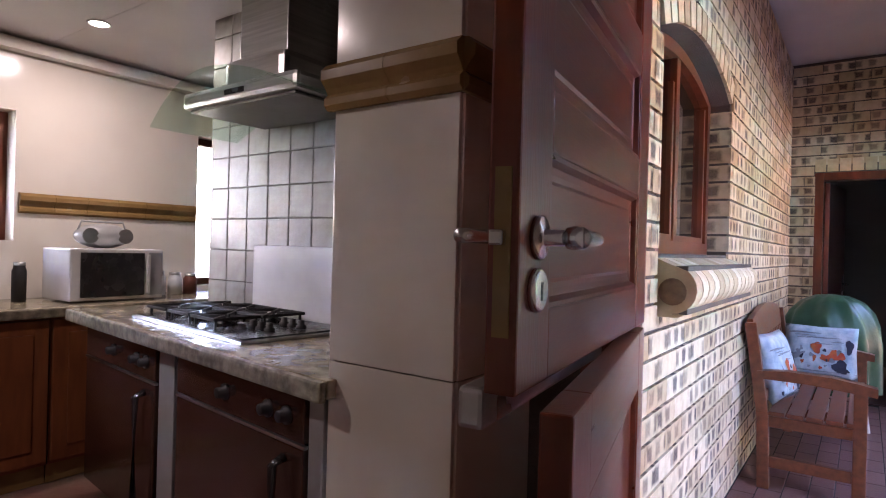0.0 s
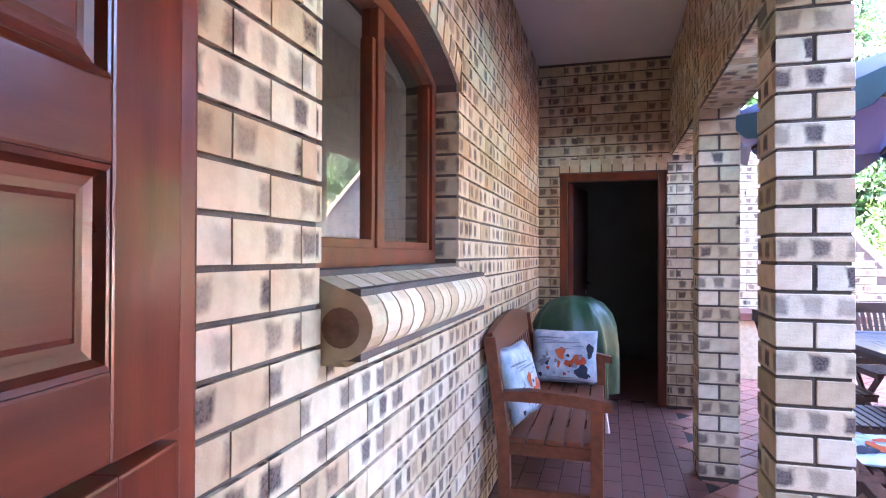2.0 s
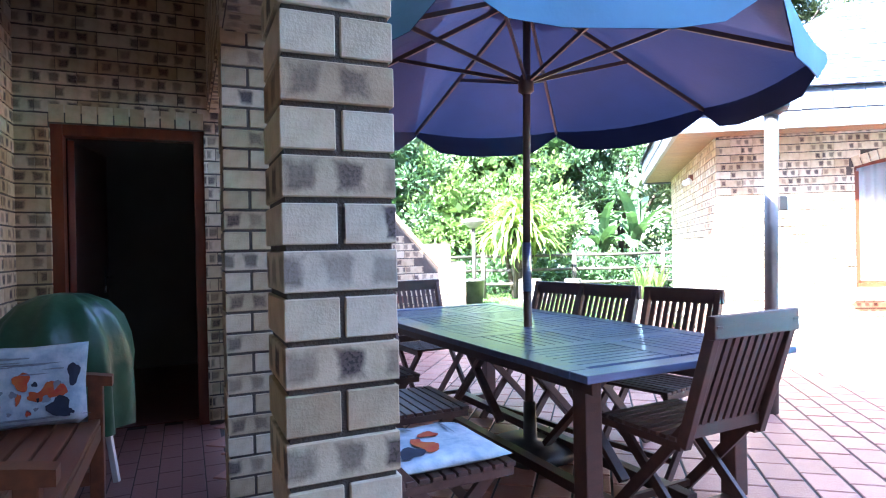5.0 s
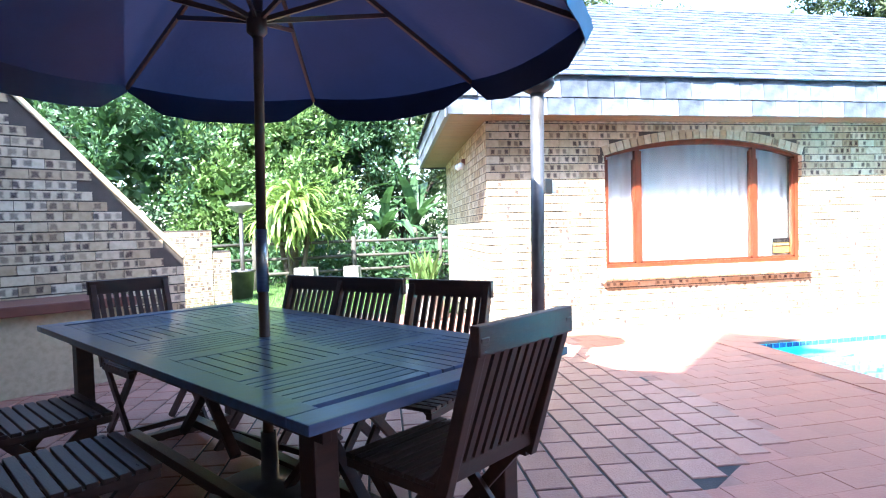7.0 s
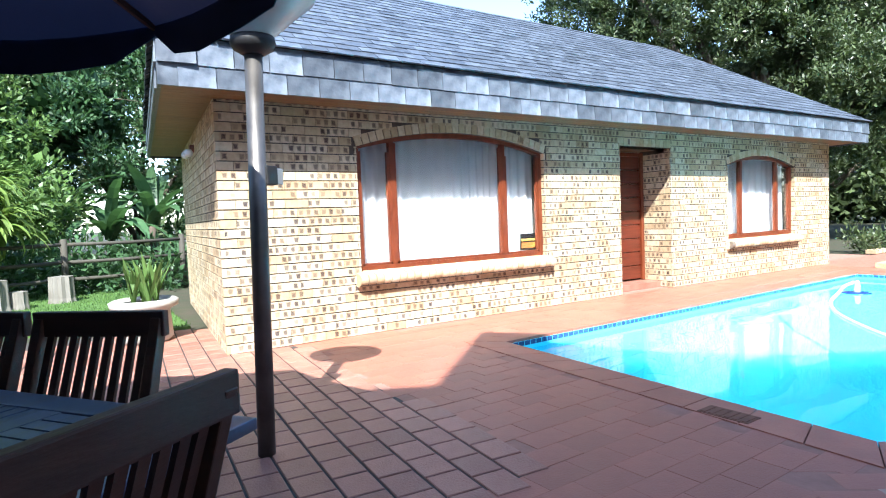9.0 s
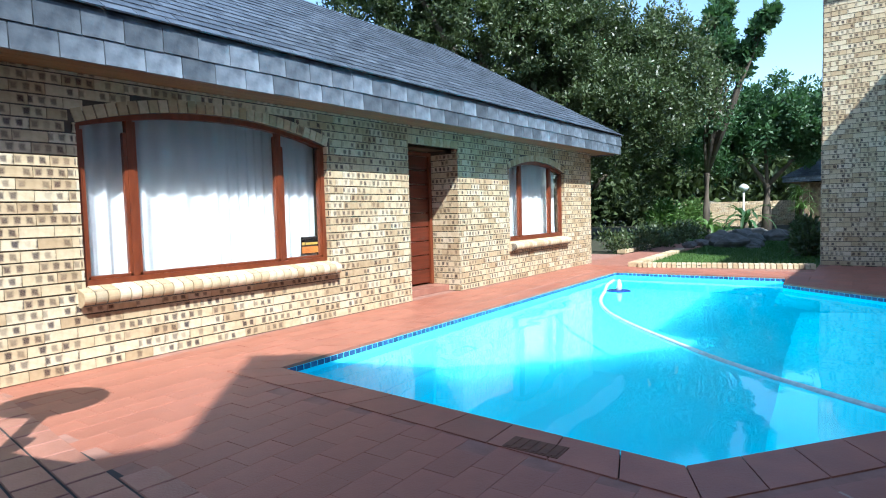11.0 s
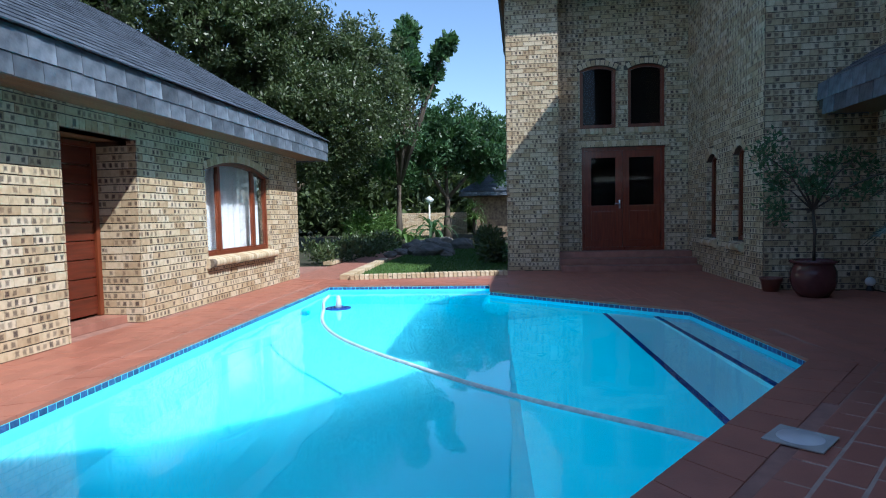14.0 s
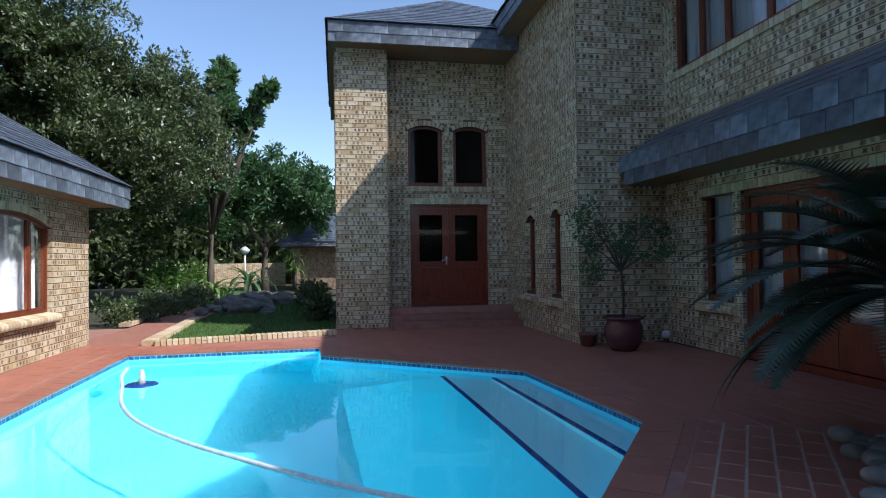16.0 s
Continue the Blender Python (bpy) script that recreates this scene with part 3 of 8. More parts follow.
def bullnose_sill(name, m, length, proj, height, label, wide=0.09, back=0.10):
    """A sill of rounded bricks on edge, each a piece, sloping out from the wall; local x along, -y out, z = 0 its underside."""
    ob = thing(name, m, label, "window sill", kind="structure")
    bm = boxed(0.01, length - 0.01, -proj + 0.03, 0.05, 0.012, height - 0.03)
    part("mortar_bed", bm, MORTAR, ob)
    k = max(1, round(length / wide))
    step = length / k
    prof = [(back, 0.0), (-proj * 0.55, 0.0)]
    r = height * 0.40
    for i in range(9):
        t = -math.pi / 2 - i * (math.pi * 0.78) / 8
        prof.append((-proj + r + r * math.cos(t), r + 0.012 + r * math.sin(t)))
    prof.append((0.0, height - 0.004))
    prof.append((back, height + 0.012))
    bm = bmesh.new()
    uvl = bm.loops.layers.uv.new()
    w = step - 0.010
    a = [bm.verts.new((0, y, z)) for y, z in prof]
    b = [bm.verts.new((w, y, z)) for y, z in prof]
    bm.faces.new(a[::-1]), bm.faces.new(b)
    for i in range(len(a)):
        bm.faces.new((a[i], a[(i + 1) % len(a)], b[(i + 1) % len(a)], b[i]))
    for f in bm.faces:
        for lp in f.loops:
            lp[uvl].uv = (lp.vert.co.y * 3.2 + 1.3, 0.5 + 0.2 * (lp.vert.co.x / w - .5))
    first = part("brick", bm, BRICK_PLAIN, ob, m=Matrix.Translation((0.005, 0, 0)))
    for i in range(1, k):
        o = new("brick", first.data)
        o.parent = ob
        o.matrix_basis = Matrix.Translation((0.005 + i * step, 0, 0))
    return ob

# ---- ground, pool and paving ----
POOL_EDGE = [(3.09, 7.07), (10.88, 7.28), (10.98, 4.52), (10.17, 4.47), (8.30, 2.02), (5.92, 1.79), (2.95, 3.99)]
WATER_Z, PAVE_Z = -0.085, 0.0


def grown(poly, d):
    """The outline moved outwards by d (for an outline that runs clockwise)."""
    out = []
    for i, p in enumerate(poly):
        a, b = Vector(poly[i - 1]), Vector(poly[(i + 1) % len(poly)])
        p = Vector(p)
        n1, n2 = (p - a).normalized(), (b - p).normalized()
        n1, n2 = Vector((-n1.y, n1.x)), Vector((-n2.y, n2.x))
        h = (n1 + n2).normalized()
        out.append(tuple(p + h * d / max(0.3, h.dot(n1))))
    return out


def inside(x, y, poly):
    hit = False
    for (x0, y0), (x1, y1) in zip(poly, poly[1:] + poly[:1]):
        if (y0 > y) != (y1 > y) and x < (x1 - x0) * (y - y0) / (y1 - y0) + x0:
            hit = not hit
    return hit


RIM = grown(POOL_EDGE, 0.02)
bm = bmesh.new()
inner = [bm.verts.new((x, y, -0.03)) for x, y in RIM]
outer = [bm.verts.new((7 + (x - 7) * 3.0, 4.6 + (y - 4.6) * 3.0, -0.03)) for x, y in RIM]
far = [bm.verts.new((7 + (x - 7) * 300, 4.6 + (y - 4.6) * 300, -0.03)) for x, y in RIM]
for a, b in ((inner, outer), (outer, far)):
    for i in range(len(a)):
        bm.faces.new((a[i], a[(i + 1) % len(a)], b[(i + 1) % len(a)], b[i]))
bmesh.ops.recalc_face_normals(bm, faces=bm.faces)
for f in bm.faces:
    if f.normal.z < 0:
        f.normal_flip()
tagged(link("ground", bm, SOIL), "dark soil and leaf litter around the house", "ground", kind="structure")

# pool shell, steps, waterline mosaic and water
shell = thing("swimming_pool", Matrix(), "blue plastered swimming pool with navy-edged steps", "swimming pool", kind="structure")
bm = bmesh.new()
t = [bm.verts.new((x, y, -0.02)) for x, y in POOL_EDGE]
low = [bm.verts.new((x, y, -1.25 - 0.02 * (x - 3))) for x, y in grown(POOL_EDGE, -0.12)]
for i in range(len(t)):
    bm.faces.new((t[i], t[(i + 1) % len(t)], low[(i + 1) % len(t)], low[i]))
bm.faces.new(low)
bmesh.ops.recalc_face_normals(bm, faces=bm.faces)
part("basin", bm, POOL, shell)
for dy, z in ((0.36, -0.20), (0.92, -0.36)):
    a, b = Vector((5.92 - 1.35 * dy, 1.79 + dy)), Vector((8.30 + 0.76 * dy, 2.02 + dy))
    if dy > 0.5:
        bm = bmesh.new()
        top = [bm.verts.new((a.x + .05, a.y - .002, z - .01)), bm.verts.new((b.x - .05, b.y - .002, z - .01))]
        toe = [bm.verts.new((a.x - 0.9, a.y + 1.25, -1.33)), bm.verts.new((b.x + 0.5, b.y + 1.25, -1.36))]
        foot = [bm.verts.new((a.x + .05, a.y - .002, -1.45)), bm.verts.new((b.x - .05, b.y - .002, -1.45))]
        for f in ((top[0], top[1], toe[1], toe[0]), (top[0], toe[0], foot[0]), (top[1], foot[1], toe[1]), (foot[0], toe[0], toe[1], foot[1]), (top[1], top[0], foot[0], foot[1])):
            bm.faces.new(f)
        bmesh.ops.recalc_face_normals(bm, faces=bm.faces)
        part("basin_slope", bm, POOL, shell)
    bm = bmesh.new()
    slab(bm, [(a.x + .03, a.y), (5.95, 1.81), (8.28, 2.04), (b.x - .03, b.y)], -1.4, z)
    part("pool_step", bm, POOL_STEP_BRIGHT, shell)
    bm = bmesh.new()
    slab(bm, [(a.x + .06, a.y - .05), (b.x - .06, b.y - .05), (b.x - .06, b.y + .004), (a.x + .06, a.y + .004)], z - 0.03, z + 0.004)
    part("step_edge", bm, STRIPE, shell, "navy mosaic step edge")
bm = bmesh.new()
ins = grown(POOL_EDGE, -0.004)
for (x0, y0), (x1, y1) in zip(ins, ins[1:] + ins[:1]):
    d = Vector((x1 - x0, y1 - y0))
    k = int(d.length / 0.075)
    for i in range(k):
        for r in range(2):
            a, b = d * ((i + 0.04) / k), d * ((i + 0.96) / k)
            z0, z1 = -0.022 - 0.072 * (r + 1) + 0.004, -0.022 - 0.072 * r
            bm.faces.new([bm.verts.new(p) for p in ((x0 + a.x, y0 + a.y, z0), (x0 + b.x, y0 + b.y, z0), (x0 + b.x, y0 + b.y, z1), (x0 + a.x, y0 + a.y, z1))])
part("waterline_mosaic", bm, MOSAIC, shell, "blue waterline mosaic")["kind"] = "stuff"
bm = bmesh.new()
wx = [3.0 + 8.5 * i / 85 for i in range(86)]
wy = [1.5 + 6.1 * i / 61 for i in range(62)]
grid = {}
for i, x in enumerate(wx[:-1]):
    for j, y in enumerate(wy[:-1]):
        if inside(x + .05, y + .05, grown(POOL_EDGE, 0.09)):
            f = []
            for a, b in ((i, j), (i + 1, j), (i + 1, j + 1), (i, j + 1)):
                if (a, b) not in grid:
                    X, Y = wx[a], wy[b]
                    grid[a, b] = bm.verts.new((X, Y, WATER_Z + 0.0030 * noise.noise(Vector((X * 2.1, Y * 2.1, 0))) + 0.0014 * noise.noise(Vector((X * 6, Y * 6, 3)))))
                f.append(grid[a, b])
            bm.faces.new(f)
water = tagged(link("water", bm, WATER, smooth=True), "clear still blue pool water", "water", kind="structure")
water.visible_shadow = False

# coping: rounded pavers round the pool
cop = thing("pool_coping", Matrix(), "smooth terracotta coping round the pool", "pool coping", kind="structure")
outc = grown(POOL_EDGE, 0.30)
n_edges = len(POOL_EDGE)
for i in range(n_edges):
    a, b = Vector(POOL_EDGE[i]), Vector(POOL_EDGE[(i + 1) % n_edges])
    c, d = Vector(outc[i]), Vector(outc[(i + 1) % n_edges])
    k = max(1, round((b - a).length / 0.30))
    for j in range(k):
        s0, s1 = (j + 0.012) / k, (j + 0.988) / k
        q = [a.lerp(b, s0), a.lerp(b, s1), c.lerp(d, s1), c.lerp(d, s0)]
        bm = bmesh.new()
        slab(bm, [tuple(p) for p in q][::-1], -0.045, 0.006)
        part("coping_paver", bm, COPING, cop)


def paving(name, label, keep, angle, size, gap, bed, material, bounds, near, z=0.0, bev=0.006):
    """Brick paving in running bond, keep(x, y) telling where it lies; near: the stretch laid in single pavers."""
    ob = thing(name, Matrix(), label, "paving", kind="structure")
    w, d = size
    c, s = math.cos(radians(angle)), math.sin(radians(angle))
    rng = random.Random(name)
    x0, x1, y0, y1 = bounds
    cx, cy = (x0 + x1) / 2, (y0 + y1) / 2
    reach = math.hypot(x1 - x0, y1 - y0) / 2
    singles, co, fa = [], [], []
    h = 0.03
    tv = [(0, 0, -h), (w - gap, 0, -h), (w - gap, d - gap, -h), (0, d - gap, -h), (0, 0, -bev), (w - gap, 0, -bev), (w - gap, d - gap, -bev), (0, d - gap, -bev),
          (bev, bev, 0), (w - gap - bev, bev, 0), (w - gap - bev, d - gap - bev, 0), (bev, d - gap - bev, 0)]
    tf = [(0, 1, 5, 4), (1, 2, 6, 5), (2, 3, 7, 6), (3, 0, 4, 7), (4, 5, 9, 8), (5, 6, 10, 9), (6, 7, 11, 10), (7, 4, 8, 11), (8, 9, 10, 11)]
    rows = int(2 * reach / d) + 2
    cols = int(2 * reach / w) + 2
    for j in range(rows):
        for i in range(cols):
            lx, ly = -reach + (i + (0.5 if j % 2 else 0)) * w, -reach + j * d
            px, py = cx + c * lx - s * ly, cy + s * lx + c * ly
            mx, my = cx + c * (lx + w / 2) - s * (ly + d / 2), cy + s * (lx + w / 2) + c * (ly + d / 2)
            if not (x0 < mx < x1 and y0 < my < y1) or not keep(mx, my):
                continue
            zz = z + rng.uniform(-0.0015, 0.0015)
            if near(mx, my) and len(singles) < 300:
                singles.append((px, py, zz))
                continue
            o = len(co)
            co += [(px + c * a - s * b, py + s * a + c * b, zz + e) for a, b, e in tv]
            fa += [tuple(k + o for k in f) for f in tf]
    me = bpy.data.meshes.new("pavers")
    me.from_pydata(co, [], fa)
    me.materials.append(material)
    o = new("pavers", me)
    o.parent = ob
    o["kind"] = "stuff"
    one = bpy.data.meshes.new("paver")
    one.from_pydata(tv, [], tf)
    one.materials.append(material)
    LATER.append((ob, [(one, pose(px, py, zz, 0, 0, angle)) for px, py, zz in singles], None))
    return ob


# joints under the pavers
WIDE = grown(POOL_EDGE, 0.30)


def to_c(x, y):
    p = MC.inverted() @ Vector((x, y, 0))
    return p.x, p.y


def patio(x, y):
    """The patio's dark-jointed paving, up to a line that runs slantwise to the pool."""
    u, v = to_c(x, y)
    return u > 0.02 and (y < 8.37 or (x < 0.80 + 0.1 * (y - 8.4) and y < 10.15)) and not inside(x, y, WIDE) and x < min(1.50, 1.39 + 1.42 * (y - 4.83)) and (v < 9.5 or x > 0.9)


def apron(x, y):
    """The finer paving round the pool."""
    if inside(x, y, WIDE) or y > 8.37 or x > 13.4 or (x > 12.0 and y > 4.2):
        return False
    if y < 0.45 and x > 10.1 or y < -1.0:
        return False
    return not patio(x, y) and to_c(x, y)[0] > 0.02 and (x > 0.9 or y < 5)


bm = boxed(-4.5, 13.6, -1.0, 8.38, -0.06, -0.012)
cut = bmesh.new()
outl = grown(POOL_EDGE, 0.28)
ring_i = [cut.verts.new((x, y, -0.0022)) for x, y in outl]
ring_o = [cut.verts.new((7 + (x - 7) * 1.9, 4.6 + (y - 4.6) * 1.75, -0.0022)) for x, y in outl]
for i in range(len(outl)):
    cut.faces.new((ring_i[i], ring_i[(i + 1) % len(outl)], ring_o[(i + 1) % len(outl)], ring_o[i])).normal_flip()
bmesh.ops.recalc_face_normals(cut, faces=cut.faces)
for f in cut.faces:
    if f.normal.z < 0:
        f.normal_flip()
bm.free()
tagged(link("paving_bed", cut, JOINT_CLAY), "terracotta mortar bed between the pool pavers", "paving", kind="structure")
bm = bmesh.new()
slab(bm, [(-9, 11), (-1.2, -1.0), (-1.2, 3.0), (1.42, 4.85), (1.50, 8.35), (0.85, 8.4), (0.85, 10.2), (-6, 12)], -0.05, -0.0012)
tagged(link("patio_bed", bm, JOINT_DARK), "dark sand joints between the patio pavers", "paving", kind="structure")
paving("patio_paving", "weathered red clay pavers with dark joints on the patio", patio, 85, (0.222, 0.185), 0.012, None, PAVER, (-6.5, 2.6, -1.0, 10.4),
       lambda x, y: 0.0 < x < 1.6 and 3.6 < y < 7.4, z=0.006, bev=0.004)


def slant(x, y):
    """The band of pavers laid along the pool's slanting side."""
    d = Vector((x - 5.92, y - 1.79))
    along, off = d.dot(Vector((-0.791, 0.612))), d.dot(Vector((-0.612, -0.791)))
    return 0.30 < off < 1.33 and -0.3 < along < 4.2


def bed(x, y):
    """The stone bed beyond that band."""
    d = Vector((x - 5.92, y - 1.79))
    along, off = d.dot(Vector((-0.791, 0.612))), d.dot(Vector((-0.612, -0.791)))
    return off >= 1.33 and -0.35 < along < 3.3


paving("pool_paving", "smooth terracotta pavers round the pool", lambda x, y: apron(x, y) and not slant(x, y) and not bed(x, y), 2, (0.275, 0.182), 0.002, None, COPING, (-1.4, 13.4, -1.0, 8.38),
       lambda x, y: 1.4 < x < 3.2 and 3.0 < y < 8.2, bev=0.0015)
bm = bmesh.new()
slab(bm, [(5.92 - 0.791 * q - 0.612 * o, 1.79 + 0.612 * q - 0.791 * o) for q, o in ((-0.25, 0.47), (4.0, 0.47), (4.0, 1.28), (-0.25, 1.28))], -0.02, -0.0018)
tagged(link("slanted_bed", bm, JOINT_PALE), "pale mortar joints between the pool-side pavers", "paving", kind="structure")
paving("slanted_paving", "terracotta pavers with pale joints beside the pool", lambda x, y: slant(x, y) and apron(x, y), -37.7, (0.29, 0.168), 0.016, None, COPING, (2.0, 7.0, -1.0, 5.6),
       lambda x, y: y > 0.6, bev=0.002)

# ---- porch ----
WALL_U, END_V, DOOR_V, PORCH_Z = -1.13, 6.15, 1.42, 3.01
PORCH_Z0 = 0.031      # height of the lowest full course on the porch
brick_wall("wall_porch", MC @ pose(WALL_U, DOOR_V, 0, 0, 0, 90), END_V - DOOR_V, PORCH_Z, holes=[(0.55, 1.79, 1.27, 2.03, 0.13)],
           near=(0.0, 1.9, 0.7, 3.0), start=PORCH_Z0, label="cream and brown face brick porch wall")
end_wall = brick_wall("wall_porch_end", MC @ pose(WALL_U, END_V, 0), 1.38, PORCH_Z, holes=[(0.19, 1.10, 0.0, 2.03, 0.0)], near=(0, 1.4, 0, 3.07), start=PORCH_Z0, label="face brick end wall with a dark doorway")
soldier_course(end_wall, 0.19, 1.10, 2.035)
brick_wall("beam_porch", MC @ pose(0.0, END_V, 2.16, 0, 0, -90), END_V - DOOR_V, PORCH_Z - 2.16, label="brick beam over the porch pillars", faces=2)
bm = bmesh.new()
uvl = bm.loops.layers.uv.new()
for i in range(int((END_V - DOOR_V) / 0.088)):
    for j, (a, b) in enumerate(((0.004, 0.222), )):
        y = DOOR_V + 0.04 + i * 0.088
        v = [bm.verts.new(p) for p in [(a, y, 2.152), (b, y, 2.152), (b, y + .078, 2.152), (a, y + .078, 2.152), (a, y, 2.19), (b, y, 2.19), (b, y + .078, 2.19), (a, y + .078, 2.19)]]
        for f in BRICK_FACES:
            fc = bm.faces.new([v[q] for q in f])
            for lp, q in zip(fc.loops, ((0, 0), (1, 0), (1, 1), (0, 1))):
                lp[uvl].uv = q
soffit = link("beam_soffit", bm, BRICK, MC)
tagged(soffit, "brick underside of the porch beam", "brick beam", kind="structure")


def pillar(name, m, height):
    """A square brick pillar: courses of two headers and of one stretcher by turns."""
    ob = thing(name, m, "square cream brick pillar with brown flashed courses", "brick pillar", kind="structure")
    part("core", boxed(0.008, 0.214, 0.008, 0.222, 0, height), MORTAR, ob)
    meshes = []
    for w, mtl in ((0.105, BRICK_PLAIN), (0.222, BRICK_SPOT)):
        me = bpy.data.meshes.new("brick")
        bm = bmesh.new()
        uvl = bm.loops.layers.uv.new()
        v = [bm.verts.new(p) for p in [(0, 0, 0), (w, 0, 0), (w, 0, BRICK_H), (0, 0, BRICK_H), (0, .23, 0), (w, .23, 0), (w, .23, BRICK_H), (0, .23, BRICK_H)]]
        for f in ((0, 1, 2, 3), (1, 5, 6, 2), (4, 0, 3, 7), (5, 4, 7, 6), (3, 2, 6, 7), (4, 5, 1, 0)):
            fc = bm.faces.new([v[q] for q in f])
            for lp, q in zip(fc.loops, ((0, 0), (1 if w > .2 else .45, 0), (1 if w > .2 else .45, 1), (0, 1))):
                lp[uvl].uv = q
        bmesh.ops.bevel(bm, geom=bm.edges[:], offset=0.0022, segments=1, affect='EDGES')
        bm.to_mesh(me)
        bm.free()
        me.materials.append(mtl)
        meshes.append(me)
    rng = random.Random(7)
    for j in range(int(height / COURSE)):
        z = j * COURSE + PORCH_Z0
        for x, me in (((0.0, meshes[0]), (0.117, meshes[0])) if j % 2 else ((0.0, meshes[1]),)):
            o = new("brick", me)
            o.parent = ob
            o.matrix_basis = Matrix.Translation((x + rng.uniform(-.0015, .0015), rng.uniform(-.0015, .0015), z))
    return ob


pillar("pillar_1", MC @ pose(0.0, 2.877, 0), 2.16)
pillar("pillar_2", MC @ pose(-0.01, 4.485, 0), 2.16)
tagged(link("ceiling_porch", boxed(WALL_U - 0.1, 0.6, DOOR_V - 0.1, END_V + 0.1, PORCH_Z, PORCH_Z + 0.08), CEIL, MC), "pale painted porch ceiling", "ceiling", kind="structure")
bm = boxed(-1.13, 0.02, DOOR_V - 3.6, END_V + 2.4, -0.05, -0.006)
tagged(link("porch_bed", bm, GROUT, MC), "grout under the porch tiles", "floor", kind="structure")
qob = thing("floor_porch", MC, "red-brown quarry tile porch floor with pale grout", "tile floor", kind="structure")
one = bpy.data.meshes.new("tile")
b2 = boxed(0, 0.111, 0, 0.237, -0.02, 0.0, 0.003)
b2.to_mesh(one)
b2.free()
one.materials.append(QUARRY)
tiles = []
for i in range(10):
    for j in range(24):
        u, v = -1.125 + i * 0.1155, 0.6 + (j + (0.5 if i % 2 else 0)) * 0.242
        if v < END_V + 0.05 and u < -0.05:
            tiles.append((one, pose(u, v, 0)))
LATER.append((qob, tiles, None))

# room behind the end door, its shade put into dark grey walls
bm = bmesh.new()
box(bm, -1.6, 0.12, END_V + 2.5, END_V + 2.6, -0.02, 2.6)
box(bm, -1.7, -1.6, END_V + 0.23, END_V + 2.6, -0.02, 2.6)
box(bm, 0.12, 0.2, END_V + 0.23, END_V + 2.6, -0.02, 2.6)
tagged(link("wall_store_room", bm, SHADE_ROOM, MC), "store room walls behind the doorway, coloured dark for shade", "wall", kind="structure")
tagged(link("ceiling_store_room", boxed(-1.7, 0.2, END_V + 0.23, END_V + 2.6, 2.6, 2.7), SHADE_ROOM, MC), "store room ceiling, coloured dark for shade", "ceiling", kind="structure")
tagged(link("floor_store_room", boxed(-1.6, 0.12, END_V + 0.2, END_V + 2.5, -0.02, 0.006), QUARRY, MC), "dark red store room floor", "floor", kind="structure")
sl = thing("store_door", MC @ pose(-0.86, END_V + 0.17, 0, 0, 0, 80), "dark wooden store room door standing open inwards", "door")
part("leaf", boxed(0.0, 0.78, 0.0, 0.04, 0.02, 1.96, bevel=0.004), TEAK, sl)
bm = bmesh.new()
tube(bm, [(0.70, 0.0, 1.02), (0.70, -0.05, 1.02), (0.60, -0.055, 1.02)], 0.010, 10)
part("handle", bm, CHROME, sl, "steel lever handle", True)
part("handle_plate", boxed(0.68, 0.72, -0.004, 0.0, 0.90, 1.10), CHROME, sl)
# runs on unseen past the kitchen wall to keep sun off its windows
tagged(link("roof_porch", boxed(-6.9, 0.5, -3.2, END_V + 2.8, 3.16, 3.3), SLATE, MC), "slate roof over porch and kitchen, extended unseen to shade the kitchen windows", "roof", kind="structure")


def frame_bars(parent, x0, x1, z0, z1, w, d, y=0.0, material=None, bottom=True):
    """Jambs, head and sill of a rectangular frame, each a piece."""
    material = material or FRAME
    for name, a in (("jamb", (x0, x0 + w, y, y + d, z0, z1)), ("jamb", (x1 - w, x1, y, y + d, z0, z1)), ("head", (x0 + w, x1 - w, y + .001, y + d - .001, z1 - w, z1))):
        part(name, boxed(*a, bevel=0.004), material, parent)
    if bottom:
        part("sill_rail", boxed(x0 + w, x1 - w, y + .001, y + d - .001, z0, z0 + w, bevel=0.004), material, parent)


d1 = thing("door_1", MC @ pose(0, END_V, 0), "dark open doorway with a mahogany frame", "door frame", kind="structure")
frame_bars(d1, -0.94, -0.03, 0.0, 2.03, 0.07, 0.12, 0.03, bottom=False)
leaf = part("door_leaf", boxed(-0.02, 0.02, 0, 0.78, 0.01, 1.95, bevel=0.004), WOOD, d1, "mahogany door leaf standing open", m=pose(-0.845, 0.16, 0, 0, 0, 10))
bm = bmesh.new()
tube(bm, [(0.02, 0.7, 1.0), (0.07, 0.7, 1.0), (0.07, 0.6, 1.0)], 0.009)
box(bm, 0.02, 0.026, 0.68, 0.72, 0.93, 1.06, 0.002)
part("handle", bm, CHROME, leaf, "chrome lever handle", True)


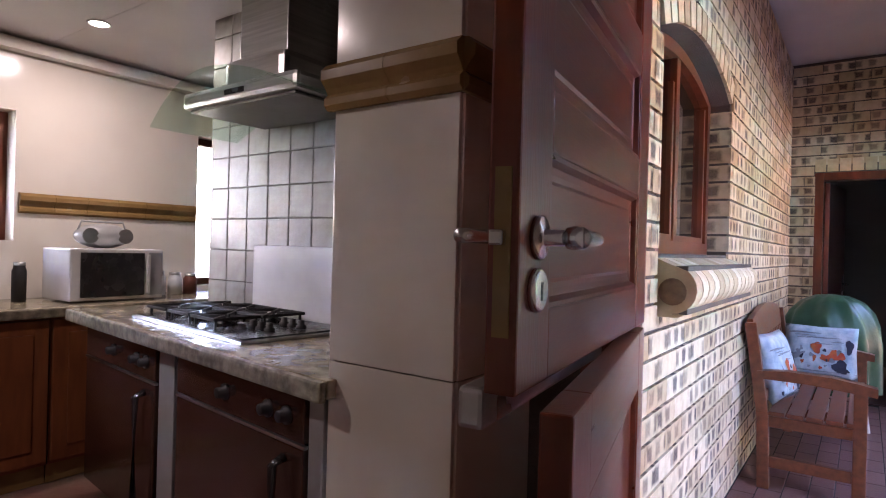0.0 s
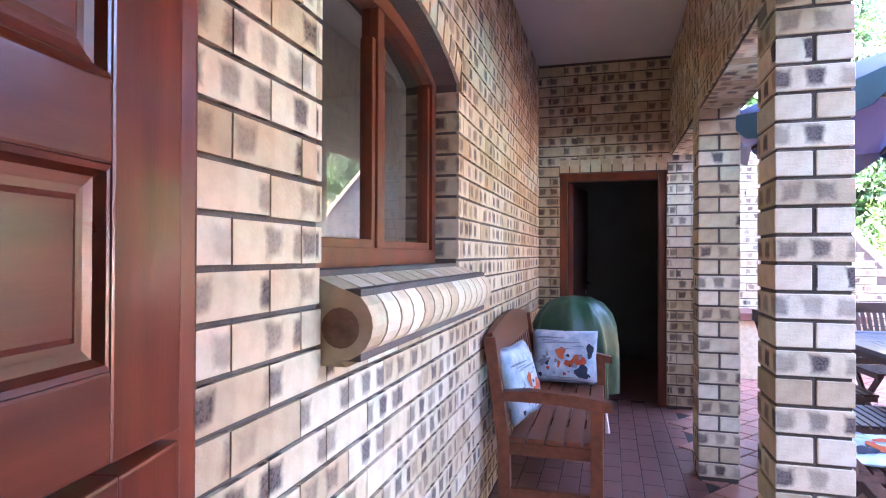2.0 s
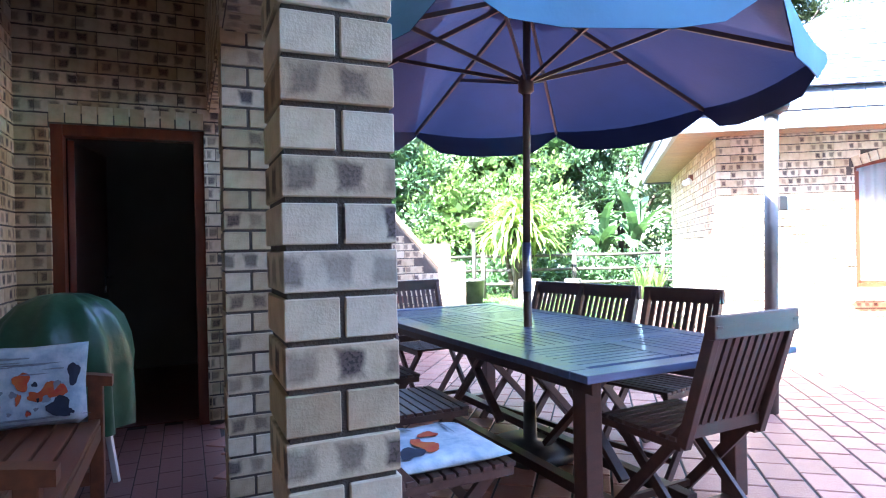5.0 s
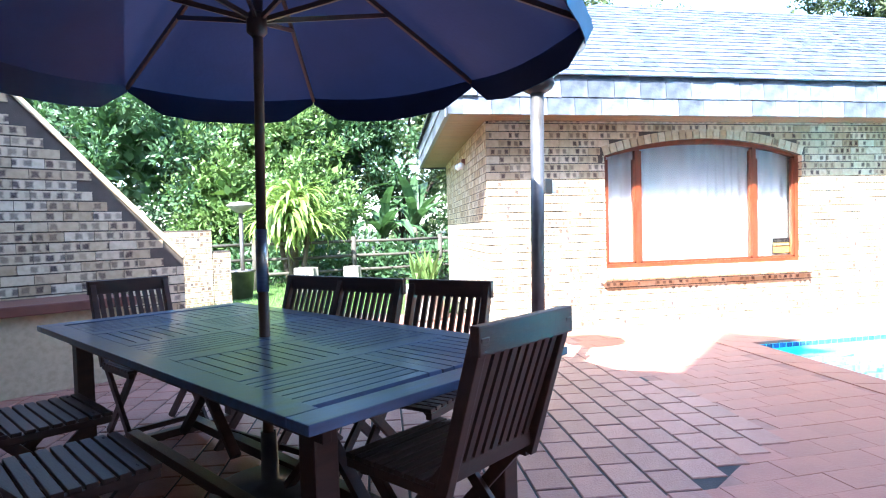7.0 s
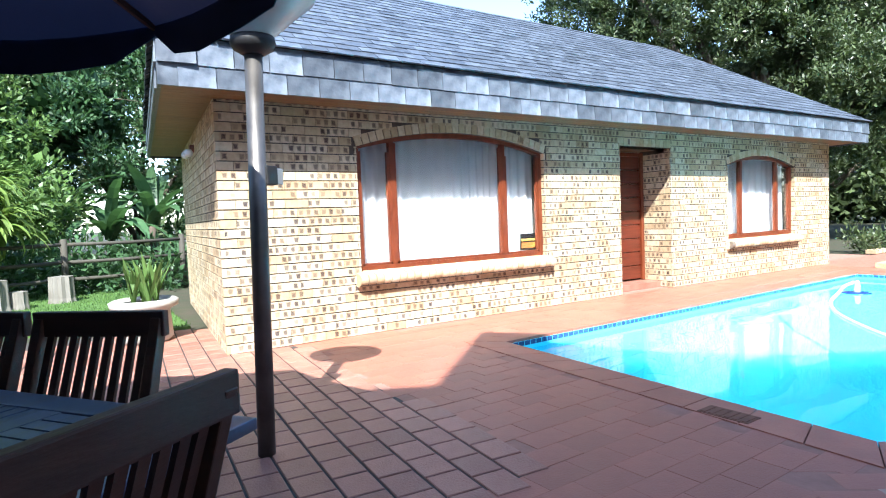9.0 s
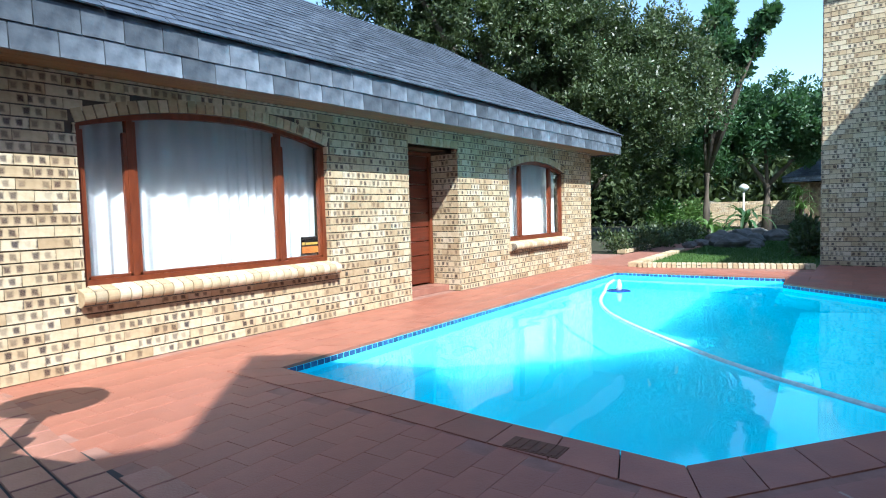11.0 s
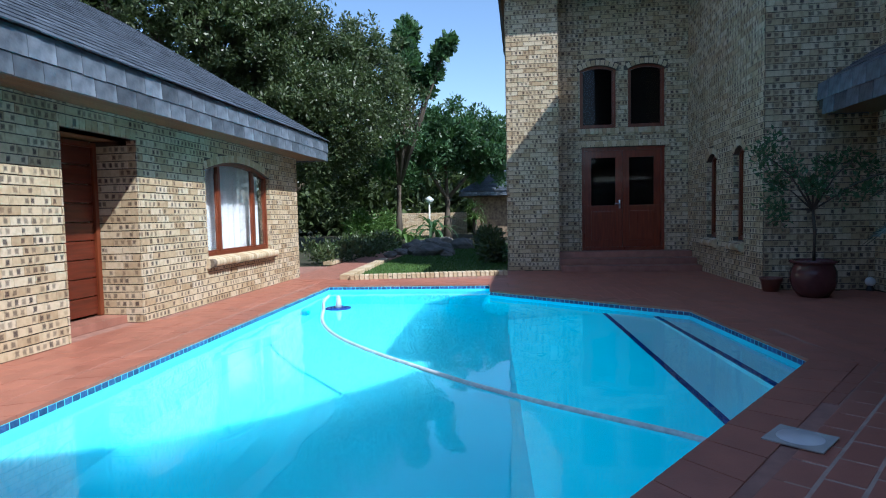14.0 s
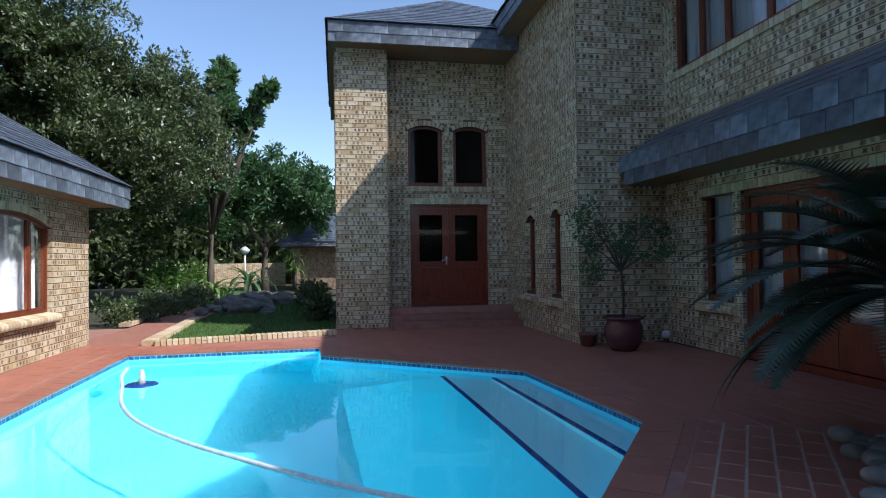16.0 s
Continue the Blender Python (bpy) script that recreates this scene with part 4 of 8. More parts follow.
# ---- windows ----
def arched_window(name, m, w, z0, zs, rise, mullions, label, depth=0.07, back=0.07, bar_w=0.055, sashes=True, glass=None):
    """A timber window under a flat arch; local x along, -y out."""
    ob = thing(name, m, label, "window", kind="structure")
    bm = bmesh.new()
    outer = [(0, z0), (w, z0)] + arc(0, w, zs, rise)[::-1]
    inn = [(bar_w, z0 + bar_w), (w - bar_w, z0 + bar_w)] + arc(bar_w, w - bar_w, zs - bar_w * 0.2, max(0.0, rise - bar_w * 0.8))[::-1]
    k = len(outer)
    rings = [[bm.verts.new((x, y, z)) for x, z in pts] for pts, y in ((outer, back), (inn, back), (inn, back + depth), (outer, back + depth))]
    for r in range(4):
        a, b = rings[r], rings[(r + 1) % 4]
        for i in range(k):
            bm.faces.new((a[i], a[(i + 1) % k], b[(i + 1) % k], b[i]))
    bmesh.ops.recalc_face_normals(bm, faces=bm.faces)
    part("window_frame", bm, FRAME, ob)

    def height_at(x):
        if rise < 1e-4:
            return zs
        hw = w / 2
        r = (hw * hw + rise * rise) / (2 * rise)
        return zs + rise - r + math.sqrt(max(0, r * r - (x - hw) ** 2))
    for x in mullions:
        part("mullion", boxed(x - bar_w / 2, x + bar_w / 2, back + .004, back + depth - .004, z0 + bar_w, height_at(x) - bar_w * 0.6, bevel=0.004), FRAME, ob)
    cuts = [bar_w, *[q for x in mullions for q in (x - bar_w / 2, x + bar_w / 2)], w - bar_w]
    for a, b in zip(cuts[::2], cuts[1::2]):
        bm = bmesh.new()
        n = 8
        pts = [(a, z0 + bar_w), (b, z0 + bar_w)] + [(b + (a - b) * i / n, height_at(b + (a - b) * i / n) - bar_w * 0.9) for i in range(n + 1)]
        prism(bm, pts, back + depth * 0.5 - 0.002, back + depth * 0.5 + 0.002)
        bmesh.ops.recalc_face_normals(bm, faces=bm.faces)
        pane = part("pane", bm, glass or GLASS, ob)
        pane.visible_shadow = False
        if sashes:
            g = 0.028
            bm = bmesh.new()
            top = min(height_at(a + .01), height_at(b - .01)) - bar_w
            for q in ((a, a + g, z0 + bar_w, top), (b - g, b, z0 + bar_w, top), (a, b, z0 + bar_w, z0 + bar_w + g)):
                box(bm, q[0], q[1], back + .012, back + depth - .012, q[2], q[3], 0.003)
            part("sash", bm, FRAME, ob)
    return ob


def curtain(name, m, w, z0, z1, label, seed=1):
    """A gathered sheer curtain, its folds deeper here and there."""
    ob = thing(name, m, label, "curtain")
    bm = bmesh.new()
    rng = random.Random(seed)
    ph = rng.uniform(0, 6)
    n, k = int(w / 0.012), 8
    vs = []
    for i in range(n + 1):
        x = w * i / n
        row = []
        for j in range(k + 1):
            s = j / k
            fold = 0.030 * math.sin(x * 46 + 5 * math.sin(x * 3 + ph)) * (0.4 + 0.6 * math.sin(x * 2.1 + ph) ** 2) + 0.01 * math.sin(x * 17 + ph + s)
            row.append(bm.verts.new((x, fold * (0.6 + 0.4 * s), z1 + (z0 - z1) * s)))
        vs.append(row)
    for a, b in zip(vs, vs[1:]):
        for j in range(k):
            bm.faces.new((a[j], a[j + 1], b[j + 1], b[j]))
    part("cloth", bm, CURTAIN, ob, smooth=True)
    bm = bmesh.new()
    tube(bm, [(0, 0, z1 + .01), (w, 0, z1 + .01)], 0.01, 8)
    part("rail", bm, WHITE, ob)
    return ob


arched_window("window_1", MC @ pose(WALL_U, DOOR_V + 0.55, 0, 0, 0, 90), 1.24, 1.27, 2.03, 0.13, [0.62], "mahogany arched kitchen window with two casements", back=0.09)
sill1 = bullnose_sill("sill_1", MC @ pose(WALL_U, DOOR_V + 0.55, 1.06, 0, 0, 90), 1.33, 0.135, 0.20, "rounded cream brick sill with dark weathering", 0.098, 0.20)
bm = bmesh.new()
lathe(bm, [(0.046, -0.003), (0.043, 0.002), (0.026, 0.003), (0.0, 0.001)], 18, Matrix.Translation((0.003, -0.058, 0.085)) @ pose(0, 0, 0, 0, -90, 0))
part("brick_core", bm, mat("fired_brick_core", (0.21, 0.115, 0.06), 0.9, color2=(0.12, 0.065, 0.035), scale=30, bump=0.5), sill1, "darker brown fired core", True)

# ---- garden room: walls, openings and roof ----
G0, G1, GY = 0.88, 12.4, 8.397
gw = brick_wall("wall_garden_room", pose(G0, GY, 0), G1 - G0, 2.40,
                holes=[(1.36, 3.98, 0.60, 1.97, 0.20), (5.41, 6.56, 0.0, 2.12, 0.0), (8.05, 10.20, 0.60, 1.90, 0.17)],
                near=(0.2, 2.6, 0.0, 2.4), material=BRICK_GARDEN, label="sunlit cream and brown face brick wall of the garden room")
soldier_course(gw, 5.41, 6.56, 2.125, 0.11)
brick_wall("wall_garden_room_end", pose(G0 + 0.415, GY + 4.4, 0, 0, 0, -95.7), 4.42 - 0.012, 2.42, near=(2.2, 4.4, 0, 2.4), material=BRICK_GARDEN, label="face brick end wall of the garden room")
brick_wall("wall_garden_room_far", pose(G1, GY, 0, 0, 0, 90), 4.4, 2.42, label="face brick far end wall of the garden room")
tagged(link("wall_garden_room_back", boxed(G0 + 0.46, G1, GY + 4.2, GY + 4.4, 0, 2.42), MORTAR), "plain back wall of the garden room", "wall", kind="structure")
bm = boxed(G0 + .25, G1 - .25, GY + 1.4, GY + 1.45, 0, 2.4)
tagged(link("wall_garden_room_inner", bm, PLASTER), "pale inner wall of the garden room", "wall", kind="structure")
bm = bmesh.new()
for j in range(26):
    box(bm, -0.036, 0.004 + (0.11 if j % 2 else 0.0), -0.012, 0.012, j * COURSE + 0.006, j * COURSE + 0.006 + BRICK_H)
part("corner_bricks", bm, BRICK_PLAIN, gw)["kind"] = "stuff"
arched_window("window_2", pose(G0 + 1.36, GY, 0), 2.62, 0.66, 1.97, 0.20, [0.45, 2.0], "wide arched timber window with white curtains", back=0.05)
arched_window("window_3", pose(G0 + 8.05, GY, 0), 2.15, 0.66, 1.90, 0.17, [0.5, 1.65], "arched timber window with white curtains", back=0.05)
bullnose_sill("sill_2", pose(G0 + 1.30, GY, 0.51), 2.74, 0.13, 0.155, "pale rounded brick window sill")
bullnose_sill("sill_3", pose(G0 + 7.99, GY, 0.50), 2.27, 0.13, 0.155, "pale rounded brick window sill")
curtain("curtain", pose(G0 + 1.38, GY + 0.22, 0), 2.58, 0.62, 2.20, "white sheer curtain drawn across the window", 1)
curtain("curtain", pose(G0 + 8.07, GY + 0.22, 0), 2.11, 0.62, 2.10, "white sheer curtain drawn across the window", 2)
# recessed door
rec = thing("door_2", pose(G0 + 5.41, GY, 0), "mahogany plank door in a brick recess", "door", kind="structure")
frame_bars(rec, 0.02, 1.13, 0.10, 2.10, 0.06, 0.08, 0.48, bottom=False)
for i in range(9):
    z = 0.12 + i * 0.215
    bm = boxed(0.08, 1.07, 0.51, 0.545, z, z + 0.205, bevel=0.012)
    part("board", bm, WOOD_DEEP, rec)
part("threshold", boxed(0, 1.15, 0.20, 0.62, 0.0, 0.09, bevel=0.006), PAVER, rec, "brick threshold")
brick_wall("reveal_left", pose(G0 + 5.41, GY + 0.003, 0, 0, 0, 90), 0.56, 2.12, thick=0.1, material=BRICK_GARDEN, label="brick reveal of the recessed door")
brick_wall("reveal_right", pose(G0 + 6.56, GY + 0.563, 0, 0, 0, -90), 0.56, 2.12, thick=0.1, material=BRICK_GARDEN, label="brick reveal of the recessed door")
tagged(link("reveal_soffit", boxed(G0 + 5.41, G0 + 6.56, GY + .01, GY + 0.6, 2.12, 2.2), SOFFIT), "timber lining over the recessed door", "soffit", kind="structure")


def slate_rows(name, quads, parent, w=0.30, h=0.22, lift=0.012, material=None):
    """Slates laid in level broken-bond courses on sloping planes (a, b along the eave; c, d above), cut at the hips: one joined sheet."""
    rng = random.Random(name)
    co, fa = [], []
    for a, b, c, d in quads:
        a, b, c, d = map(Vector, (a, b, c, d))
        nrm = (b - a).cross(d - a).normalized()
        if nrm.z < 0:
            nrm = -nrm
        way = (b - a).normalized()
        rows = max(1, round(max((d - a).dot((d - a) - way * (d - a).dot(way)) ** 0.5, 0.01) / h))
        for j in range(rows):
            s0, s1 = j / rows, min(1.0, (j + 1.2) / rows)
            p0, p1, q0, q1 = a.lerp(d, s0), b.lerp(c, s0), a.lerp(d, s1), b.lerp(c, s1)
            e0, e1 = (p0 - a).dot(way), (p1 - a).dot(way)
            f0, f1 = (q0 - a).dot(way), (q1 - a).dot(way)
            x = math.floor(e0 / w) * w - (w / 2 if j % 2 else 0)
            while x < e1 - 0.01:
                x0, x1 = max(x + rng.uniform(.001, .005), e0), min(x + w - rng.uniform(.001, .005), e1)
                x += w
                if x1 - x0 < 0.02:
                    continue
                lf, dip = lift * rng.uniform(0.9, 1.35), rng.uniform(-.006, .006)
                u0, u1 = min(max(x0, f0), f1), min(max(x1, f0), f1)
                slope = (q0 - p0) - way * (q0 - p0).dot(way)
                fall = slope.normalized() * dip
                lo = p0 - way * e0 + fall
                hi = p0 - way * e0 + slope
                v = [lo + way * x0 + nrm * lf, lo + way * x1 + nrm * lf, hi + way * u1 + nrm * 0.003, hi + way * u0 + nrm * 0.003, lo + way * x0, lo + way * x1]
                e = len(co)
                co += [tuple(q) for q in v]
                fa += [(e, e + 1, e + 2, e + 3), (e + 4, e + 5, e + 1, e), (e + 5, e + 2, e + 1), (e + 4, e, e + 3)]
    me = bpy.data.meshes.new(name)
    me.from_pydata(co, [], fa)
    me.materials.append(material or ROOF_SLATE)
    ob = new(name, me)
    ob.parent = parent
    ob["kind"] = "stuff"
    return ob


def hung_slates(parent, a, b, z0, z1, out, rows=2, w=0.30, single=True):
    """Slates hung on a fascia from a to b (x, y), out its outward direction; each slate a piece."""
    a, b, out = Vector((*a, 0)), Vector((*b, 0)), Vector((*out, 0)).normalized()
    L = (b - a).length
    t = (b - a).normalized()
    k = max(1, round(L / w))
    h = (z1 - z0) / rows
    me = bpy.data.meshes.new("slate")
    b2 = bmesh.new()
    vs = [b2.verts.new(p) for p in [(0.004, 0, -.012), (L / k - 0.004, 0, -.012), (L / k - 0.004, 0, h), (0.004, 0, h), (0.004, -.018, -.012), (L / k - 0.004, -.018, -.012), (L / k - 0.004, -.006, h), (0.004, -.006, h)]]
    for f in ((4, 5, 6, 7), (0, 4, 7, 3), (5, 1, 2, 6), (0, 1, 5, 4)):
        b2.faces.new([vs[q] for q in f])
    b2.to_mesh(me)
    b2.free()
    me.materials.append(SLATE)
    m3 = Matrix((t, -out, Vector((0, 0, 1)))).transposed().to_4x4()
    rng = random.Random(k)
    for j in range(rows):
        for i in range(k + (j % 2)):
            s = (i - (0.5 if j % 2 else 0)) * L / k
            if s < -0.01 or s > L - L / k + 0.01:
                continue
            o = new("slate", me)
            o.parent = parent
            o.matrix_basis = Matrix.Translation(a + t * s + out * (0.002 + 0.004 * j * 0) + Vector((0, 0, z0 + (rows - 1 - j) * h))) @ m3 @ pose(0, 0, rng.uniform(-.004, .004), 0, 0, 0)


def hip_roof(name, x0, x1, y0, y1, ze, pitch, label, drop=0.27, soffit_of=None, w=0.30, h=0.2, sheet_drop=None, faces="wens"):
    """A hipped slate roof over eaves x0..x1, y0..y1 at height ze, with hung slates on its fascias and boarded soffits."""
    ob = thing(name, Matrix(), label, "slate roof", kind="structure")
    s = min(x1 - x0, y1 - y0) / 2
    zr = ze + s * pitch
    if x1 - x0 > y1 - y0:
        r0, r1 = (x0 + s, (y0 + y1) / 2, zr), (x1 - s, (y0 + y1) / 2, zr)
    else:
        r0, r1 = ((x0 + x1) / 2, y0 + s, zr), ((x0 + x1) / 2, y1 - s, zr)
    A, B, C, D = (x0, y0, ze), (x1, y0, ze), (x1, y1, ze), (x0, y1, ze)
    if x1 - x0 > y1 - y0:
        quads = [(A, B, r1, r0), (B, C, r1, r1), (C, D, r0, r1), (D, A, r0, r0)]
    else:
        quads = [(A, B, r0, r0), (B, C, r1, r0), (C, D, r1, r1), (D, A, r0, r1)]
    bm = bmesh.new()
    for q in quads:
        vs = []
        for p in q:
            if not vs or (Vector(p) - vs[-1].co).length > 1e-4:
                vs.append(bm.verts.new(p))
        bm.faces.new(vs)
    bmesh.ops.remove_doubles(bm, verts=bm.verts, dist=1e-4)
    part("roof_deck", bm, MORTAR, ob)
    ov = 0.05
    big = {A: (x0 - ov, y0 - ov, ze - ov * pitch), B: (x1 + ov, y0 - ov, ze - ov * pitch), C: (x1 + ov, y1 + ov, ze - ov * pitch), D: (x0 - ov, y1 + ov, ze - ov * pitch)}
    lifted = [tuple(tuple(Vector(big.get(p, p)) + Vector((0, 0, 0.03))) for p in q) for q in quads]
    slate_rows("roof_slates", lifted, ob, w, h)
    bm = bmesh.new()
    ti = 0.03
    for q in ((x0, x1, y0, y0 + ti), (x0, x1, y1 - ti, y1), (x0, x0 + ti, y0 + ti, y1 - ti), (x1 - ti, x1, y0 + ti, y1 - ti)):
        box(bm, *q, ze - drop, ze - 0.002)
    part("fascia", bm, SLATE, ob)
    sides = {"s": ((x0, y0), (x1, y0), (0, -1)), "w": ((x0, y1), (x0, y0), (-1, 0)), "n": ((x1, y1), (x0, y1), (0, 1)), "e": ((x1, y0), (x1, y1), (1, 0))}
    for f in faces:
        hung_slates(ob, *sides[f][:2], ze - drop + 0.01, ze - 0.03, sides[f][2])
    bm = bmesh.new()
    if soffit_of:
        a0, a1, b0, b1 = soffit_of
        for i in range(int((y1 - y0 - .06) / 0.105)):
            y = y0 + ti + i * 0.105
            box(bm, x0 + ti, a0 + .02, y, y + 0.10, ze - drop + 0.02, ze - drop + 0.035)
            box(bm, a1 - .02, x1 - ti, y, y + 0.10, ze - drop + 0.02, ze - drop + 0.035)
        for i in range(int((b0 - y0) / 0.105) + 1):
            y = y0 + ti + i * 0.105
            box(bm, a0 + .02, a1 - .02, y, min(y + 0.10, b0 + 0.05), ze - drop + 0.02, ze - drop + 0.035)
        box(bm, a0, a1, b1 - .05, y1 - ti, ze - drop + 0.02, ze - drop + 0.035)
        part("soffit_boards", bm, SOFFIT, ob)["kind"] = "stuff"
    else:
        box(bm, x0 + ti, x1 - ti, y0 + ti, y1 - ti, ze - drop + 0.03, ze - drop + 0.05)
        part("soffit", bm, SOFFIT, ob)
    return ob


hip_roof("roof_garden_room", 0.33, 12.9, 7.9, 13.3, 2.74, 0.66, "grey slate hip roof of the garden room", 0.40, (G0, G1, GY, GY + 4.4), w=0.25, h=0.16)
# the west end of the garden room runs slightly askew
for ro in bpy.data.objects["roof_garden_room"].children_recursive:
    if ro.name.startswith("slate"):
        at = ro.matrix_basis.translation.copy()
        way = Matrix.Rotation(radians(-5.7), 4, 'Z') if at.x < 0.45 else Matrix()
        turned = way @ ro.matrix_basis
        turned.translation = at + Vector((0.1 * (at.y - 7.9) * (12.9 - at.x) / 12.57, 0, 0))
        ro.matrix_basis = turned
    else:
        for vert in ro.data.vertices:
            vert.co.x += 0.1 * (vert.co.y - 7.9) * (12.9 - vert.co.x) / 12.57

# ---- main house across the pool ----
tower = brick_wall("wall_tower_pier", pose(13.42, 4.24, 0, 0, 0, -90), 1.04, 5.75, near=(0, 1.04, 0.5, 4.6), material=BRICK_GARDEN, label="tall sunlit face brick pier of the house")
brick_wall("wall_tower_side", pose(18.5, 4.243, 0, 0, 0, 180), 5.08, 5.75, label="face brick side wall of the tower")
brick_wall("wall_tower_return", pose(13.42, 3.2, 0, 0, 0, 0), 0.6, 5.75, thick=0.2, label="brick return beside the entrance")
tw = brick_wall("wall_entrance", pose(14.0, 3.2, 0, 0, 0, -90), 2.72, 5.75, holes=[(0.49, 1.25, 2.95, 4.16, 0.10), (1.48, 2.24, 2.95, 4.16, 0.10), (0.52, 2.24, 0.36, 2.55, 0.0)],
                near=(0, 2.7, 0, 2.6), label="shaded face brick entrance wall of the house")
soldier_course(tw, 0.44, 2.32, 2.56, 0.11)
soldier_course(tw, 0.44, 1.30, 2.83, 0.11, y=-0.05)
soldier_course(tw, 1.43, 2.29, 2.83, 0.11, y=-0.05)
hw = brick_wall("wall_house_side", pose(14.0, 0.5, 0, 0, 0, 180), 3.85, 6.0, holes=[(1.25, 1.80, 0.68, 2.08, 0.12), (2.63, 3.10, 0.68, 2.08, 0.12)], near=(0.6, 3.85, 0, 3.0), label="shaded face brick house wall beside the pool")
brick_wall("wall_house_corner", pose(10.15, 0.497, 0, 0, 0, -90), 1.49, 6.0, near=(0, 1.49, 0, 4.2), label="shaded face brick house wall beside the pool")
hw3 = brick_wall("wall_house_front", pose(10.15, -1.0, 0, 0, 0, 180), 6.3, 6.0, holes=[(0.95, 1.62, 0.72, 2.2, 0.0), (1.78, 4.6, 0.0, 2.2, 0.0), (0.3, 3.15, 4.22, 5.5, 0.0)], near=(0, 3.6, 0, 4.2), label="face brick house front under the slate canopy")
soldier_course(hw3, 0.9, 4.65, 2.205)
soldier_course(hw3, 0.25, 3.2, 4.10, y=-0.05)
for k, (x0, x1) in enumerate(((0.49, 1.25), (1.48, 2.24))):
    arched_window("window_%d" % (4 + k), pose(14.0, 3.2 - x0, 0, 0, 0, -90), x1 - x0, 2.95, 4.16, 0.10, [], "dark arched upper window of the house", back=0.08, glass=GLASS_DIM)
for k, (x0, x1) in enumerate(((1.25, 1.80), (2.63, 3.10))):
    arched_window("window_%d" % (6 + k), pose(14.0 - x0, 0.5, 0, 0, 0, 180), x1 - x0, 0.68, 2.08, 0.12, [], "narrow arched window with a white curtain", back=0.08)
    bullnose_sill("sill_%d" % (4 + k), pose(14.0 - x0 + 0.06, 0.5, 0.50, 0, 0, 180), x1 - x0 + 0.12, 0.12, 0.17, "rounded brick window sill")
    curtain("curtain", pose(14.0 - x0 - 0.02, 0.28, 0, 0, 0, 180), x1 - x0 - 0.04, 0.7, 2.15, "white curtain behind a narrow window", 5 + k)
arched_window("window_8", pose(10.15 - 0.95, -1.0, 0, 0, 0, 180), 0.67, 0.72, 2.2, 0.0, [], "dark timber window with a drawn curtain", back=0.06)
bullnose_sill("sill_6", pose(10.15 - 0.88, -1.0, 0.54, 0, 0, 180), 0.81, 0.12, 0.17, "rounded brick window sill")
curtain("curtain", pose(10.15 - 0.97, -1.2, 0, 0, 0, 180), 0.63, 0.74, 2.18, "cream curtain behind the ground-floor window", 8)
arched_window("window_9", pose(10.15 - 0.3, -1.0, 0, 0, 0, 180), 2.85, 4.22, 5.5, 0.0, [0.62, 1.2, 2.0], "upper timber window with white curtains", back=0.06)
curtain("curtain", pose(10.15 - 0.32, -1.22, 0, 0, 0, 180), 2.8, 4.25, 5.48, "white curtain behind the upper window", 9)
# glazed doors under the canopy
gd = thing("door_3", pose(10.15 - 1.78, -1.0, 0, 0, 0, 180), "mahogany glazed doors under the slate canopy", "door", kind="structure")
frame_bars(gd, 0.0, 2.82, 0.0, 2.2, 0.09, 0.1, 0.05, WOOD)
for i in range(4):
    x0 = 0.09 + i * 0.66
    lf = part("door_leaf", boxed(x0, x0 + 0.65, 0.07, 0.12, 0.10, 0.62, bevel=0.006), WOOD, gd)
    for a in ((x0, x0 + 0.11, 0.62, 2.10), (x0 + 0.54, x0 + 0.65, 0.62, 2.10), (x0 + 0.11, x0 + 0.54, 1.98, 2.10)):
        part("stile", boxed(a[0], a[1], 0.072, 0.118, a[2], a[3], bevel=0.004), WOOD, gd)
    pane = part("pane", boxed(x0 + 0.11, x0 + 0.54, 0.093, 0.097, 0.62, 1.98), GLASS, gd)
    pane.visible_shadow = False
curtain("curtain", pose(10.15 - 1.85, -1.22, 0, 0, 0, 180), 2.6, 0.1, 2.15, "cream curtain behind the glazed doors", 11)
# front door
fd = thing("door_4", pose(14.0, 3.2 - 0.52, 0, 0, 0, -90), "mahogany double front door with panes tinted for unlit rooms", "door", kind="structure")
frame_bars(fd, 0.0, 1.72, 0.36, 2.55, 0.07, 0.1, 0.06, WOOD)
for i in range(2):
    x0 = 0.07 + i * 0.79
    lf = part("door_leaf", boxed(x0, x0 + 0.785, 0.08, 0.13, 0.43, 1.32, bevel=0.006), WOOD, fd)
    part("raised_panel", boxed(x0 + 0.14, x0 + 0.645, 0.07, 0.085, 0.58, 1.20, bevel=0.012), WOOD, lf)
    for a in ((x0, x0 + 0.14, 1.32, 2.48), (x0 + 0.645, x0 + 0.785, 1.32, 2.48), (x0 + 0.14, x0 + 0.645, 2.33, 2.48)):
        part("stile", boxed(a[0], a[1], 0.081, 0.129, a[2], a[3], bevel=0.004), WOOD, fd)
    part("pane", boxed(x0 + 0.14, x0 + 0.645, 0.103, 0.107, 1.32, 2.33), GLASS_DIM, fd)
bm = bmesh.new()
tube(bm, [(0.80, 0.08, 1.35), (0.80, 0.02, 1.35), (0.68, 0.02, 1.35)], 0.011)
box(bm, 0.78, 0.82, 0.072, 0.082, 1.25, 1.43, 0.002)
part("handle", bm, CHROME, fd, "chrome lever handle", True)
# entrance steps
st = thing("entrance_steps", Matrix(), "three low terracotta steps up to the front door", "steps", kind="structure")
for i in range(3):
    part("step", boxed(12.95 + 0.34 * i, 14.0, 0.52, 3.19, 0.12 * i, 0.12 * (i + 1), bevel=0.008), PAVER, st)
# rooms behind the house windows, floors and closing walls, shade in their dark colour
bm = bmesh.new()
